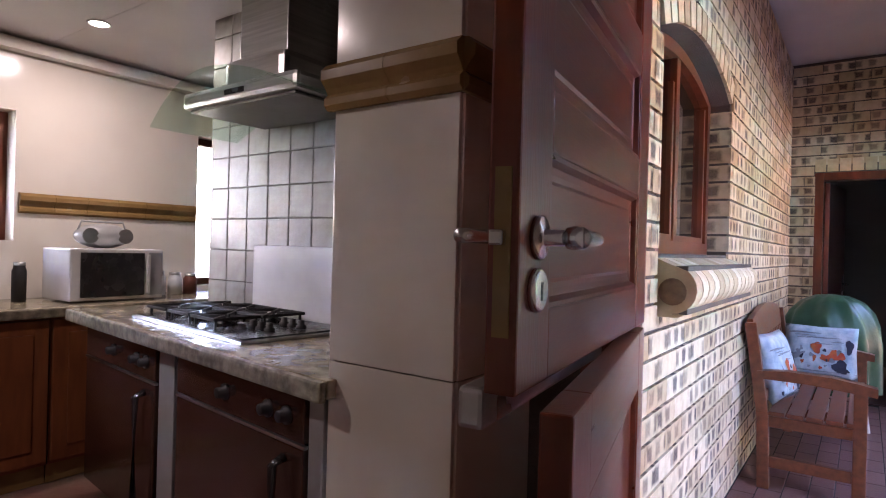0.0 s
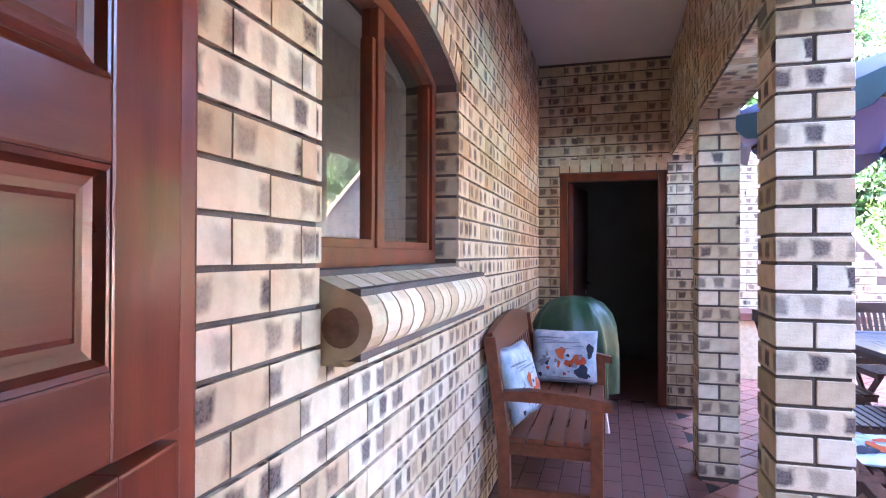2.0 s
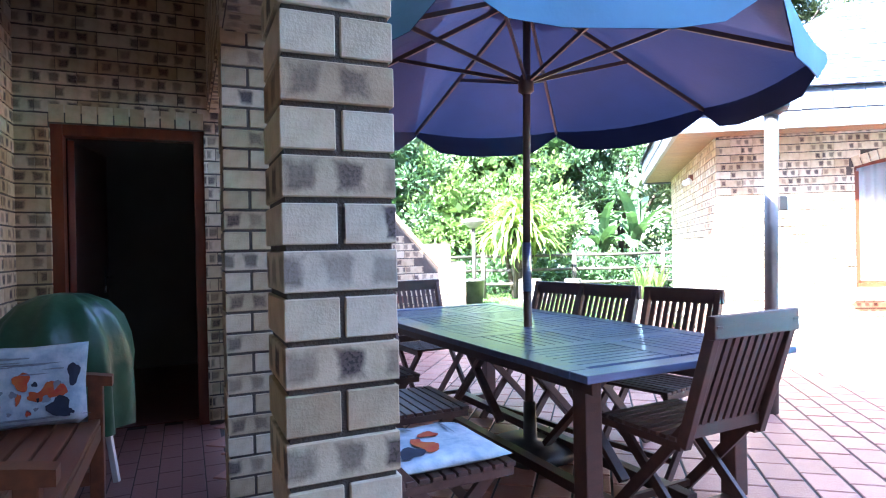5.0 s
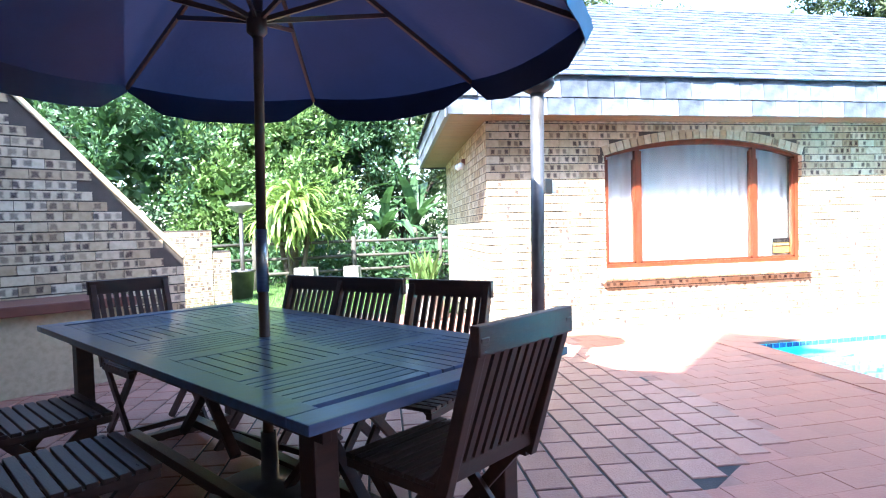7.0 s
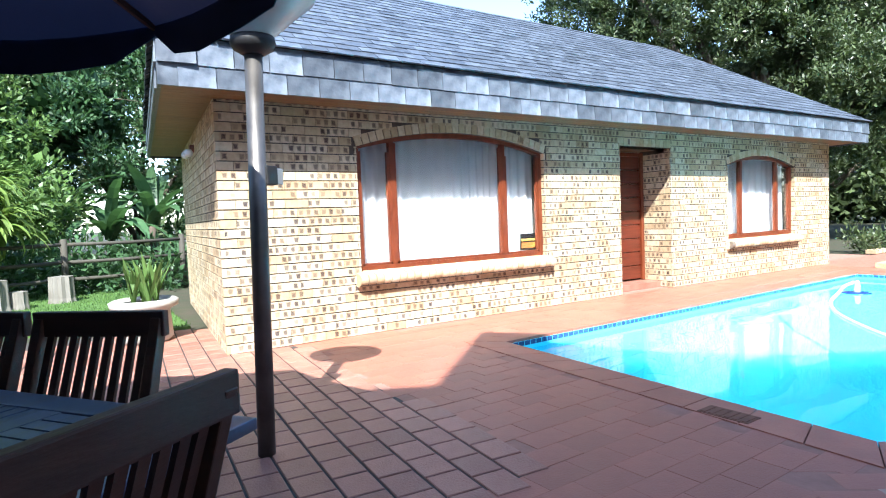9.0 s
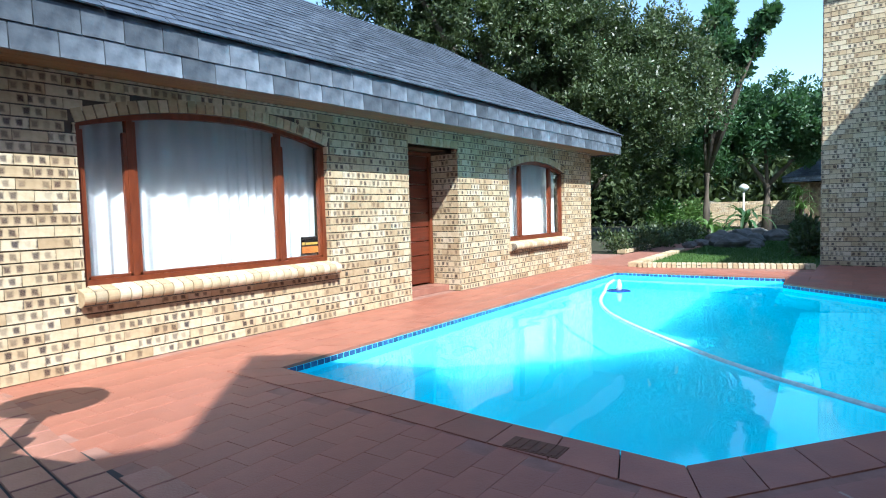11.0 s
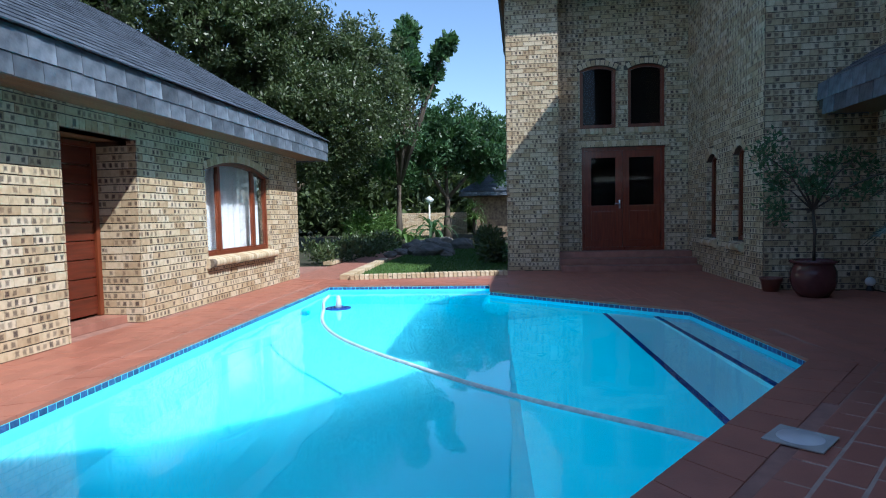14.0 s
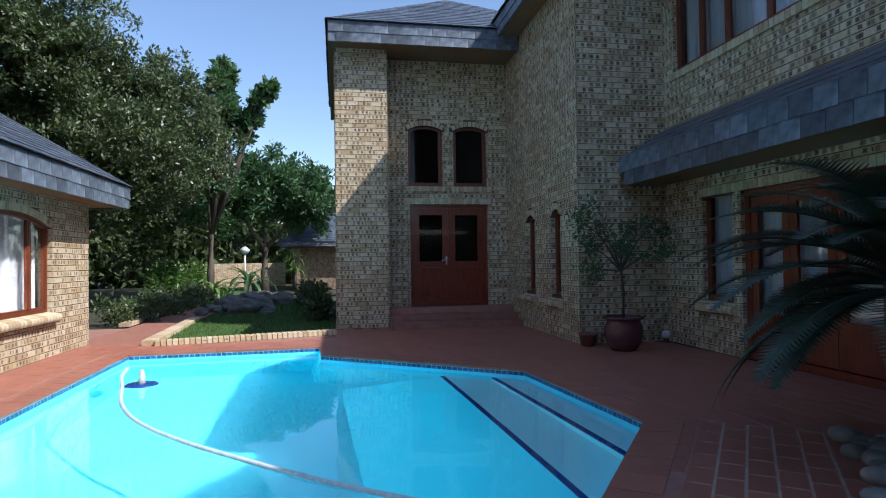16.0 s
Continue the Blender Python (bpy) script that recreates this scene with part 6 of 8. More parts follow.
for k, (y, r, h, mt, lb) in enumerate(((2.62, 0.05, 0.14, LAMP_WHITE, "clear storage jar"), (2.74, 0.045, 0.13, LAMP_WHITE, "clear storage jar"), (2.85, 0.045, 0.12, TERRACOTTA, "brown storage jar"), (1.70, 0.05, 0.13, WHITE, "white mug"), (1.84, 0.035, 0.2, BLACK_MATT, "dark pepper mill"))):
    jar = thing("jar", BC @ pose(0.2, y, 0.915), lb + " on the granite worktop", "jar")
    bm = bmesh.new()
    lathe(bm, [(0, 0), (r, 0.002), (r, h * .85), (r * .8, h * .95), (r * .8, h), (0, h)], 20)
    part("body", bm, mt, jar, smooth=True)
    bm = bmesh.new()
    lathe(bm, [(r * .84, h), (r * .84, h + .018), (0, h + .02)], 20)
    part("lid", bm, STEEL, jar, smooth=True)
BULB = glow("bulb_glow", (1.0, 0.88, 0.7), 3.0)
for u, v, power in ((-3.9, 1.43, 0.20), (-2.9, 0.0, 0.17)):
    dl = thing("downlight", MC @ pose(u, v, KZ), "lit recessed ceiling downlight", "ceiling lamp", "downlights in the kitchen ceiling")
    bm = bmesh.new()
    lathe(bm, [(0.058, -0.001), (0.06, -0.006), (0.046, -0.008), (0.044, 0.0)], 28)
    part("ring", bm, WHITE, dl, smooth=True)
    bm = bmesh.new()
    lathe(bm, [(0.044, -0.004), (0, -0.004)], 28)
    part("bulb", bm, BULB, dl)
    lamp = new("downlight_lamp", bpy.data.lights.new("downlight_lamp", 'AREA'))
    lamp.data.shape, lamp.data.size, lamp.data.energy, lamp.data.color = 'DISK', 0.09, power, (1.0, 0.93, 0.84)
    lamp.matrix_basis = MC @ pose(u, v, KZ - 0.012)

# ---- porch things ----
bn = thing("bench", MC @ pose(-1.09, 3.62, 0), "brown slatted wooden garden bench", "bench")
BL = 1.36
for y in (0.0, BL - 0.06):
    bm = bmesh.new()
    bar(bm, (0.10, y + .03, 0), (0.09, y + .03, 0.42), 0.055, 0.06, 0.006)
    bar(bm, (0.09, y + .03, 0.40), (0.02, y + .03, 0.90), 0.05, 0.06, 0.006)
    part("back_leg", bm, BENCH, bn)
    part("front_leg", boxed(0.50, 0.56, y, y + 0.06, 0, 0.62, bevel=0.006), BENCH, bn)
    bm = bmesh.new()
    pts = [(0.06, 0.64), (0.2, 0.655), (0.4, 0.65), (0.52, 0.635), (0.60, 0.62), (0.60, 0.575), (0.50, 0.585), (0.3, 0.60), (0.06, 0.60)]
    prism(bm, pts, y - 0.005, y + 0.065)
    bmesh.ops.recalc_face_normals(bm, faces=bm.faces)
    part("armrest", bm, BENCH, bn)
    part("side_rail", boxed(0.11, 0.51, y + .012, y + .048, 0.12, 0.18, bevel=0.004), BENCH, bn)
    part("side_rail", boxed(0.11, 0.51, y + .012, y + .048, 0.34, 0.40, bevel=0.004), BENCH, bn)
for i in range(5):
    part("seat_slat", boxed(0.12 + i * 0.088, 0.12 + i * 0.088 + 0.076, 0.0, BL, 0.405, 0.428, bevel=0.004), BENCH, bn)
part("front_rail", boxed(0.52, 0.55, 0.06, BL - .06, 0.33, 0.40, bevel=0.004), BENCH, bn)
bm = bmesh.new()
tl = Matrix.Translation((0.02, 0, 0.84)) @ Matrix.Rotation(radians(-8), 4, 'Y')
out = [(0.06, -0.05)] + [(0.06 + (BL - .12) * i / 12, 0.075 + 0.055 * math.sin(math.pi * i / 12)) for i in range(13)] + [(BL - 0.06, -0.05)]
a = [bm.verts.new(tl @ Vector((-0.016, y, z))) for y, z in out]
b = [bm.verts.new(tl @ Vector((0.016, y, z))) for y, z in out]
bm.faces.new(a), bm.faces.new(b[::-1])
for i in range(len(a)):
    bm.faces.new((a[i], b[i], b[(i + 1) % len(a)], a[(i + 1) % len(a)]))
bmesh.ops.recalc_face_normals(bm, faces=bm.faces)
part("top_rail", bm, BENCH, bn)
part("lower_rail", boxed(0.07, 0.10, 0.06, BL - .06, 0.46, 0.52, bevel=0.004), BENCH, bn)
for i in range(14):
    bm = bmesh.new()
    y = 0.12 + i * (BL - 0.24) / 13
    bar(bm, (0.085, y, 0.50), (0.03, y, 0.82), 0.045, 0.016, 0.003)
    part("back_slat", bm, BENCH, bn)


def cushion(name, m, w, h, t, label, prints, lean=True):
    """A stuffed cushion, thick in the middle, with printed patches and piping; local x wide, z high, -y its front."""
    ob = thing(name, m, label, "cushion")
    bm = bmesh.new()
    n = 14
    top, bot = {}, {}
    for i in range(n + 1):
        for j in range(n + 1):
            a, b = 2 * i / n - 1, 2 * j / n - 1
            puff = t / 2 * ((1 - a ** 4) * (1 - b ** 4)) ** 0.5
            pin = 1 - 0.05 * (1 - abs(a)) * abs(b) ** 2 - 0.05 * (1 - abs(b)) * abs(a) ** 2
            x, z = w / 2 * a * pin, h / 2 * b * pin + h / 2
            cr = 0.004 * noise.noise(Vector((x * 14, z * 14, w)))
            top[i, j] = bm.verts.new((x, -puff - cr, z))
            bot[i, j] = top[i, j] if i in (0, n) or j in (0, n) else bm.verts.new((x, puff, z))
    for i in range(n):
        for j in range(n):
            bm.faces.new((top[i, j], top[i + 1, j], top[i + 1, j + 1], top[i, j + 1]))
            bm.faces.new((bot[i, j], bot[i, j + 1], bot[i + 1, j + 1], bot[i + 1, j]))
    bmesh.ops.recalc_face_normals(bm, faces=bm.faces)
    part("cover", bm, CLOTH, ob, smooth=True)
    for mt, pts in prints:
        bm = bmesh.new()
        k = 18
        c, (rx, rz), rot = pts
        vs = []
        for q in range(k):
            an = 2 * math.pi * q / k
            wob = 1 + 0.18 * math.sin(3 * an + c[0] * 40) + 0.1 * math.sin(5 * an)
            dx, dz = rx * math.cos(an) * wob, rz * math.sin(an) * wob
            x, z = c[0] + dx * math.cos(rot) - dz * math.sin(rot), c[1] + dx * math.sin(rot) + dz * math.cos(rot)
            a, b = max(-1, min(1, x / (w / 2))), max(-1, min(1, (z - h / 2) / (h / 2)))
            vs.append(bm.verts.new((x, -t / 2 * ((1 - a ** 4) * (1 - b ** 4)) ** 0.5 - 0.006, z)))
        mid = bm.verts.new((c[0], -t / 2 * ((1 - (c[0] / (w / 2)) ** 4) * (1 - ((c[1] - h / 2) / (h / 2)) ** 4)) ** 0.5 - 0.0065, c[1]))
        for q in range(k):
            bm.faces.new((vs[q], vs[(q + 1) % k], mid))
        part("printed_patch", bm, mt, ob)
    return ob


ROOSTER = [(PRINT_RED, ((0.09, 0.15), (0.055, 0.035), 0.3)), (PRINT_RED, ((-0.02, 0.20), (0.028, 0.04), 0)), (PRINT_DARK, ((0.12, 0.08), (0.04, 0.045), 0.2)), (PRINT_RED, ((0.03, 0.13), (0.03, 0.018), -0.6)),
           (PRINT_GREY, ((-0.13, 0.14), (0.04, 0.02), 0.4)), (PRINT_GREY, ((-0.10, 0.30), (0.09, 0.006), 0)), (PRINT_GREY, ((0.0, 0.27), (0.1, 0.005), 0)), (PRINT_DARK, ((0.17, 0.22), (0.02, 0.05), 0)), (PRINT_GREY, ((0.02, 0.04), (0.17, 0.004), 0)), (PRINT_GREY, ((0.0, 0.02), (0.15, 0.004), 0))]
pr = random.Random(8)
ROOSTER = [(mt, ((c[0] * 1.0, c[1]), (s[0] * 1.08, s[1] * 1.0), a)) for mt, (c, s, a) in ROOSTER]
ROOSTER += [(PRINT_GREY, ((pr.uniform(-.12, .10), 0.30 - 0.018 * k), (pr.uniform(.03, .08), 0.003), 0)) for k in range(5)]
ROOSTER += [(pr.choice((PRINT_GREY, PRINT_DARK, PRINT_GREY, PRINT_RED)), ((pr.uniform(-.16, .17), pr.uniform(.03, .2)), (pr.uniform(.008, .026), pr.uniform(.006, .016)), pr.uniform(0, 3))) for k in range(16)]
cushion("cushion", MC @ pose(-0.80, 4.84, 0.44, -12, 0, 0), 0.44, 0.36, 0.13, "white cushion printed with a red and black rooster", ROOSTER)
cushion("cushion", MC @ pose(-0.93, 3.98, 0.43, -14, 0, 80), 0.42, 0.40, 0.13, "white cushion printed with a rooster", ROOSTER)
# covered kettle grill
gr = thing("covered_grill", MC @ pose(-0.76, 5.40, 0), "round grill under a green tarpaulin cover", "grill")
bm = bmesh.new()
n, prof = 40, [(0.02, 0.995), (0.10, 0.985), (0.19, 0.94), (0.26, 0.86), (0.30, 0.76), (0.315, 0.64), (0.31, 0.50), (0.30, 0.38), (0.295, 0.27)]
rings = []
for r, z in prof:
    amp = 0.045 * (1 - z) ** 0.7 + 0.022 * min(1, r / 0.15)
    rings.append([bm.verts.new(((r + amp * math.sin(9 * q * 2 * math.pi / n + 5 * z) * 0.6 + amp * 0.5 * math.sin(4 * q * 2 * math.pi / n)) * math.cos(q * 2 * math.pi / n),
                                (r + amp * math.sin(9 * q * 2 * math.pi / n + 5 * z) * 0.6) * math.sin(q * 2 * math.pi / n), z)) for q in range(n)])
bm.faces.new(rings[0][::-1])
for a, b in zip(rings, rings[1:]):
    for q in range(n):
        bm.faces.new((a[q], b[q], b[(q + 1) % n], a[(q + 1) % n]))
bmesh.ops.recalc_face_normals(bm, faces=bm.faces)
part("cover", bm, TARP, gr, "creased green tarpaulin cover", True)
for a in (-25, 95, 215):
    bm = bmesh.new()
    c, s_ = math.cos(radians(a)), math.sin(radians(a))
    bar(bm, (0.20 * c, 0.20 * s_, 0.45), (0.27 * c, 0.27 * s_, 0.0), 0.022, 0.03, 0.003)
    part("leg", bm, WHITE, gr, "pale grill leg")

# ---- patio furniture ----
T0, T1, S0, S1, TZ = 1.11, 2.26, 3.45, 6.03, 0.73
tb = thing("patio_table", MC @ pose(T0, S0, 0, 0, 0, 2.5), "large weathered teak slatted patio table", "table")
TW, TL = T1 - T0, S1 - S0
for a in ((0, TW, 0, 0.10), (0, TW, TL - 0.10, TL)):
    part("top_rail", boxed(a[0], a[1], a[2], a[3], TZ - .03, TZ, bevel=0.004), TEAK_SKY_TINT, tb)
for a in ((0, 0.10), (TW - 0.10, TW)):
    part("top_rail", boxed(a[0], a[1], 0.102, TL - .102, TZ - .03, TZ, bevel=0.004), TEAK_SKY_TINT, tb)
cells_v = [0.102 + i * (TL - 0.204) / 5 for i in range(6)]
for i in range(5):
    v0, v1 = cells_v[i], cells_v[i + 1]
    if i:
        part("cross_rail", boxed(0.102, TW - .102, v0 - 0.035, v0 + 0.035, TZ - .03, TZ - 0.001, bevel=0.003), TEAK_SKY_TINT, tb)
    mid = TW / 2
    part("middle_rail", boxed(mid - 0.03, mid + 0.03, v0 + 0.036, v1 - 0.036, TZ - .03, TZ - 0.001, bevel=0.003), TEAK_SKY_TINT, tb)
    for side, (u0, u1) in enumerate(((0.102, mid - 0.031), (mid + 0.031, TW - 0.102))):
        if (i + side) % 2:
            k = 8
            for q in range(k):
                w = (u1 - u0) / k
                part("top_slat", boxed(u0 + q * w + .004, u0 + (q + 1) * w - .004, v0 + 0.034, v1 - 0.034, TZ - .025, TZ - .003), TEAK_SKY_TINT, tb)
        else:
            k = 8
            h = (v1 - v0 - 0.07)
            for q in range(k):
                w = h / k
                part("top_slat", boxed(u0, u1, v0 + 0.035 + q * w + .004, v0 + 0.035 + (q + 1) * w - .004, TZ - .025, TZ - .003), TEAK_SKY_TINT, tb)
for u in (0.12, TW - 0.20):
    part("apron", boxed(u, u + 0.03, 0.12, TL - .12, TZ - .11, TZ - .032, bevel=0.003), TEAK, tb)
for u in (0.12, TW - 0.20):
    for v in (0.16, TL - 0.24):
        part("leg", boxed(u, u + 0.08, v, v + 0.08, 0.05, TZ - 0.03, bevel=0.006), TEAK, tb)
for v in (0.17, TL - 0.23):
    part("foot_rail", boxed(0.08, TW - 0.12, v, v + 0.06, 0.0, 0.05, bevel=0.005), TEAK, tb)
part("stretcher", boxed(TW / 2 - 0.22, TW / 2 - 0.16, 0.2, TL - .2, 0.05, 0.10, bevel=0.004), TEAK, tb)
part("stretcher", boxed(TW / 2 + 0.12, TW / 2 + 0.18, 0.2, TL - .2, 0.05, 0.10, bevel=0.004), TEAK, tb)
for v in (0.75, TL - 0.75):
    for s_ in (-1, 1):
        bm = bmesh.new()
        bar(bm, (TW / 2, v - 0.3 * s_, 0.10), (TW / 2, v + 0.3 * s_, TZ - 0.06), 0.05, 0.03, 0.003)
        part("brace", bm, TEAK, tb)


def folding_chair(m, label="dark slatted teak folding chair"):
    """A folding garden chair: local y = ahead, seat towards +y, back at y = 0."""
    ob = thing("folding_chair", m, label, "chair", "chairs round the patio table")
    W = 0.47
    lean = 0.15
    for x in (0.0, W - 0.035):
        bm = bmesh.new()
        bar(bm, (x + .0175, 0.02, 0.42), (x + .0175, 0.02 - lean, 0.90), 0.035, 0.045, 0.004)
        part("back_stile", bm, TEAK, ob)
        bm = bmesh.new()
        bar(bm, (x + .0175 + (0.03 if x < .1 else -.03), -0.04, 0.0), (x + .0175 + (0.03 if x < .1 else -.03), 0.40, 0.44), 0.022, 0.045, 0.003)
        part("rear_leg", bm, TEAK, ob)
        bm = bmesh.new()
        bar(bm, (x + .0175, 0.44, 0.0), (x + .0175, 0.0, 0.50), 0.022, 0.045, 0.003)
        part("front_leg", bm, TEAK, ob)
        part("seat_rail", boxed(x, x + .03, 0.02, 0.44, 0.405, 0.435, bevel=0.003), TEAK, ob)
    bm = bmesh.new()
    bar(bm, (-0.008, 0.02 - lean, 0.885), (W + .008, 0.02 - lean, 0.885), 0.034, 0.085, 0.006)
    part("top_rail", bm, TEAK, ob)
    bm = bmesh.new()
    bar(bm, (0.03, 0.012, 0.475), (W - .03, 0.012, 0.475), 0.025, 0.05, 0.004)
    part("lower_rail", bm, TEAK, ob)
    for i in range(9):
        x = 0.062 + i * (W - 0.124) / 8
        bm = bmesh.new()
        bar(bm, (x, 0.012, 0.48), (x, 0.02 - lean + .006, 0.86), 0.026, 0.013)
        part("back_slat", bm, TEAK, ob)
    for i in range(9):
        y = 0.04 + i * 0.046
        part("seat_slat", boxed(0.0, W, y, y + 0.036, 0.436, 0.452, bevel=0.003), TEAK, ob)
    bm = bmesh.new()
    bar(bm, (0.02, 0.36, 0.09), (W - .02, 0.36, 0.09), 0.022, 0.03, 0.003)
    part("cross_bar", bm, TEAK, ob)
    return ob


ch = folding_chair(MC @ pose(1.52, 3.42, 0, 0, 0, 4))
for u, v, a in ((2.42, 4.10, 105), (2.29, 4.62, 101), (2.21, 5.05, 101), (1.80, 6.24, 184), (0.58, 4.70, -89), (0.62, 5.45, -87)):
    copy_thing(ch, MC @ pose(u, v, 0, 0, 0, a))
c2 = copy_thing(ch, MC @ pose(0.40, 3.98, 0, 0, 0, -88))
c2["label"] = "teak folding chair with a printed seat cushion"
cushion("seat_cushion", MC @ pose(0.63, 3.74, 0.475, -90, 0, -88) @ pose(0, 0, -0.2), 0.42, 0.42, 0.06, "white rooster-print seat cushion on a chair", ROOSTER[:6])

# umbrella
UC = MC @ pose(1.65, 4.68, 0)
um = thing("patio_umbrella", UC, "large navy canvas umbrella with wooden ribs", "umbrella")
bm = bmesh.new()
tube(bm, [(-0.02, 0, 0.0), (-0.02, 0, 1.08)], 0.024, 14)
tube(bm, [(-0.018, 0, 1.20), (0.02, 0, 2.70)], 0.022, 14)
part("pole", bm, RIB, um, "dark wooden umbrella pole", True)
bm = bmesh.new()
tube(bm, [(-0.02, 0, 0.93), (-0.018, 0, 1.21)], 0.0265, 14)
part("sleeve", bm, STEEL, um, "bright metal pole sleeve", True)
R, ZT, ZB = 1.50, 2.66, 2.12
OFF = radians(4)
tips = [Vector((R * math.cos(OFF + k * math.pi / 4), R * math.sin(OFF + k * math.pi / 4), ZB)) for k in range(8)]
top = Vector((0.015, 0, ZT))
bm = bmesh.new()
n, k2 = 10, 6
hems = []
for q in range(8):
    a, b = tips[q], tips[(q + 1) % 8]
    g = {}
    for i in range(n + 1):
        for j in range(k2 + 1):
            s_, w = i / n, j / k2
            p = top.lerp(a, s_).lerp(top.lerp(b, s_), w)
            p.z -= 0.05 * s_ * math.sin(math.pi * w) - 0.04 * math.sin(math.pi * s_)
            if 0 < j < k2 or True:
                g[i, j] = bm.verts.new(p)
    for i in range(n):
        for j in range(k2):
            bm.faces.new((g[i, j], g[i + 1, j], g[i + 1, j + 1], g[i, j + 1]))
    hems.append([g[n, j].co.copy() for j in range(k2 + 1)])
bmesh.ops.remove_doubles(bm, verts=bm.verts, dist=1e-4)
canopy = part("canopy", bm, CANVAS, um, "navy canvas canopy with a valance", True)
for hem in hems:
    # the facing's pale blue holds both fading and open-sky light on this side
    for name, mtl, off, lb in (("valance", CANVAS, 0.0, ""), ("valance_facing", CANVAS_PALE, 0.005, "sun-faded blue outer face of the valance, paler still for skylight")):
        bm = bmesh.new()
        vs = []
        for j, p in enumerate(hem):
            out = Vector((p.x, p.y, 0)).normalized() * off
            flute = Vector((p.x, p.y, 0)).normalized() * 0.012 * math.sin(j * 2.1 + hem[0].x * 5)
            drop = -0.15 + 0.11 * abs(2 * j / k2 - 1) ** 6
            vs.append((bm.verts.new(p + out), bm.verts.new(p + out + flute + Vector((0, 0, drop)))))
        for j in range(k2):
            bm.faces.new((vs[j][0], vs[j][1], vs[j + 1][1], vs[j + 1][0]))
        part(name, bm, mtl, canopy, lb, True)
bm = bmesh.new()
for q in range(8):
    a, b = top.lerp(tips[q], 0.18) + Vector((0, 0, .09)), top.lerp(tips[(q + 1) % 8], 0.18) + Vector((0, 0, .09))
    bm.faces.new([bm.verts.new(p) for p in (top + Vector((0, 0, .12)), a, b)])
part("vent", bm, CANVAS, canopy)
HUB = Vector((0.005, 0, 2.13))
for q in range(8):
    bm = bmesh.new()
    bar(bm, top + Vector((0, 0, -.03)), tips[q] + Vector((0, 0, -.012)), 0.018, 0.026)
    rb = part("rib", bm, RIB, um)
    bm = bmesh.new()
    bar(bm, HUB, top.lerp(tips[q], 0.52) + Vector((0, 0, -.03)), 0.014, 0.022)
    part("strut", bm, RIB, rb)
bm = bmesh.new()
lathe(bm, [(0.024, 2.06), (0.045, 2.08), (0.045, 2.15), (0.03, 2.17), (0.024, 2.17)], 18)
part("hub", bm, RIB, um, smooth=True)
bm = bmesh.new()
lathe(bm, [(0.0, 0.0), (0.26, 0.0), (0.26, 0.05), (0.2, 0.075), (0.04, 0.085), (0.035, 0.3), (0.027, 0.3)], 28, Matrix.Translation((-0.02, 0, 0)))
part("base", bm, POLE_STEEL, um, "heavy round umbrella base", True)

# steel garden lamp on its post
gl = thing("garden_lamp", MC @ pose(3.55, 4.60, 0), "tall steel garden lamp with a flared shade", "lamp post")
bm = bmesh.new()
tube(bm, [(-0.03, 0, 0), (0.03, 0.0, 2.10)], 0.045, 20)
part("post", bm, POLE_STEEL, gl, "weathered steel tube post", True)
bm = bmesh.new()
lathe(bm, [(0.05, 2.06), (0.10, 2.09), (0.115, 2.12), (0.11, 2.15), (0.06, 2.16)], 28, Matrix.Translation((0.03, 0, 0)))
part("collar", bm, BLACK_MATT, gl, "black lamp collar", True)
bm = bmesh.new()
lathe(bm, [(0.10, 2.15), (0.22, 2.26), (0.32, 2.345), (0.325, 2.355), (0.30, 2.37), (0.20, 2.40), (0.0, 2.42)], 40, Matrix.Translation((0.03, 0, 0)))
part("shade", bm, LAMP_WHITE, gl, "pale flared lamp shade", True)
sb = part("switch_box", boxed(0.03, 0.11, -0.05, 0.01, 1.40, 1.50, bevel=0.006), BLACK_MATT, gl, "small black switch box")
part("switch_cover", boxed(0.11, 0.16, -0.045, 0.005, 1.405, 1.49, bevel=0.006), SILVER, sb)

# raking brick wall beyond the porch, with a ledge
brick_wall("wall_raking", MC @ pose(0.3, 8.25, 0), 2.3, 3.4, top=lambda x: 3.45 - 1.08 * x if x > 0.05 else 3.4, label="face brick wall with a steep raking top", faces=2)
bm = bmesh.new()
bar(bm, (0.0, 0.11, 3.47), (2.3, 0.11, 0.99), 0.26, 0.05, 0.006)
tagged(link("raking_coping", bm, BRICK_PLAIN, MC @ pose(0.3, 8.25, 0)), "brick coping on the raking wall", "coping", kind="structure")
ld = thing("barbecue_ledge", MC @ pose(0.3, 7.55, 0), "low brick ledge with a terracotta slab", "ledge", kind="structure")
part("base", boxed(0.0, 1.6, 0.1, 0.69, 0, 0.62), BRICK, ld)
part("slab", boxed(-0.04, 1.66, 0.04, 0.69, 0.62, 0.70, bevel=0.01), TERRACOTTA, ld)
brick_wall("wall_garden_low", MC @ pose(2.2, 11.9, 0), 2.2, 1.28, label="low face brick garden wall", faces=2)
brick_wall("wall_garden_pier", MC @ pose(4.41, 11.9, 0), 0.3, 0.93, label="low brick pier at the end of the garden wall", faces=2)

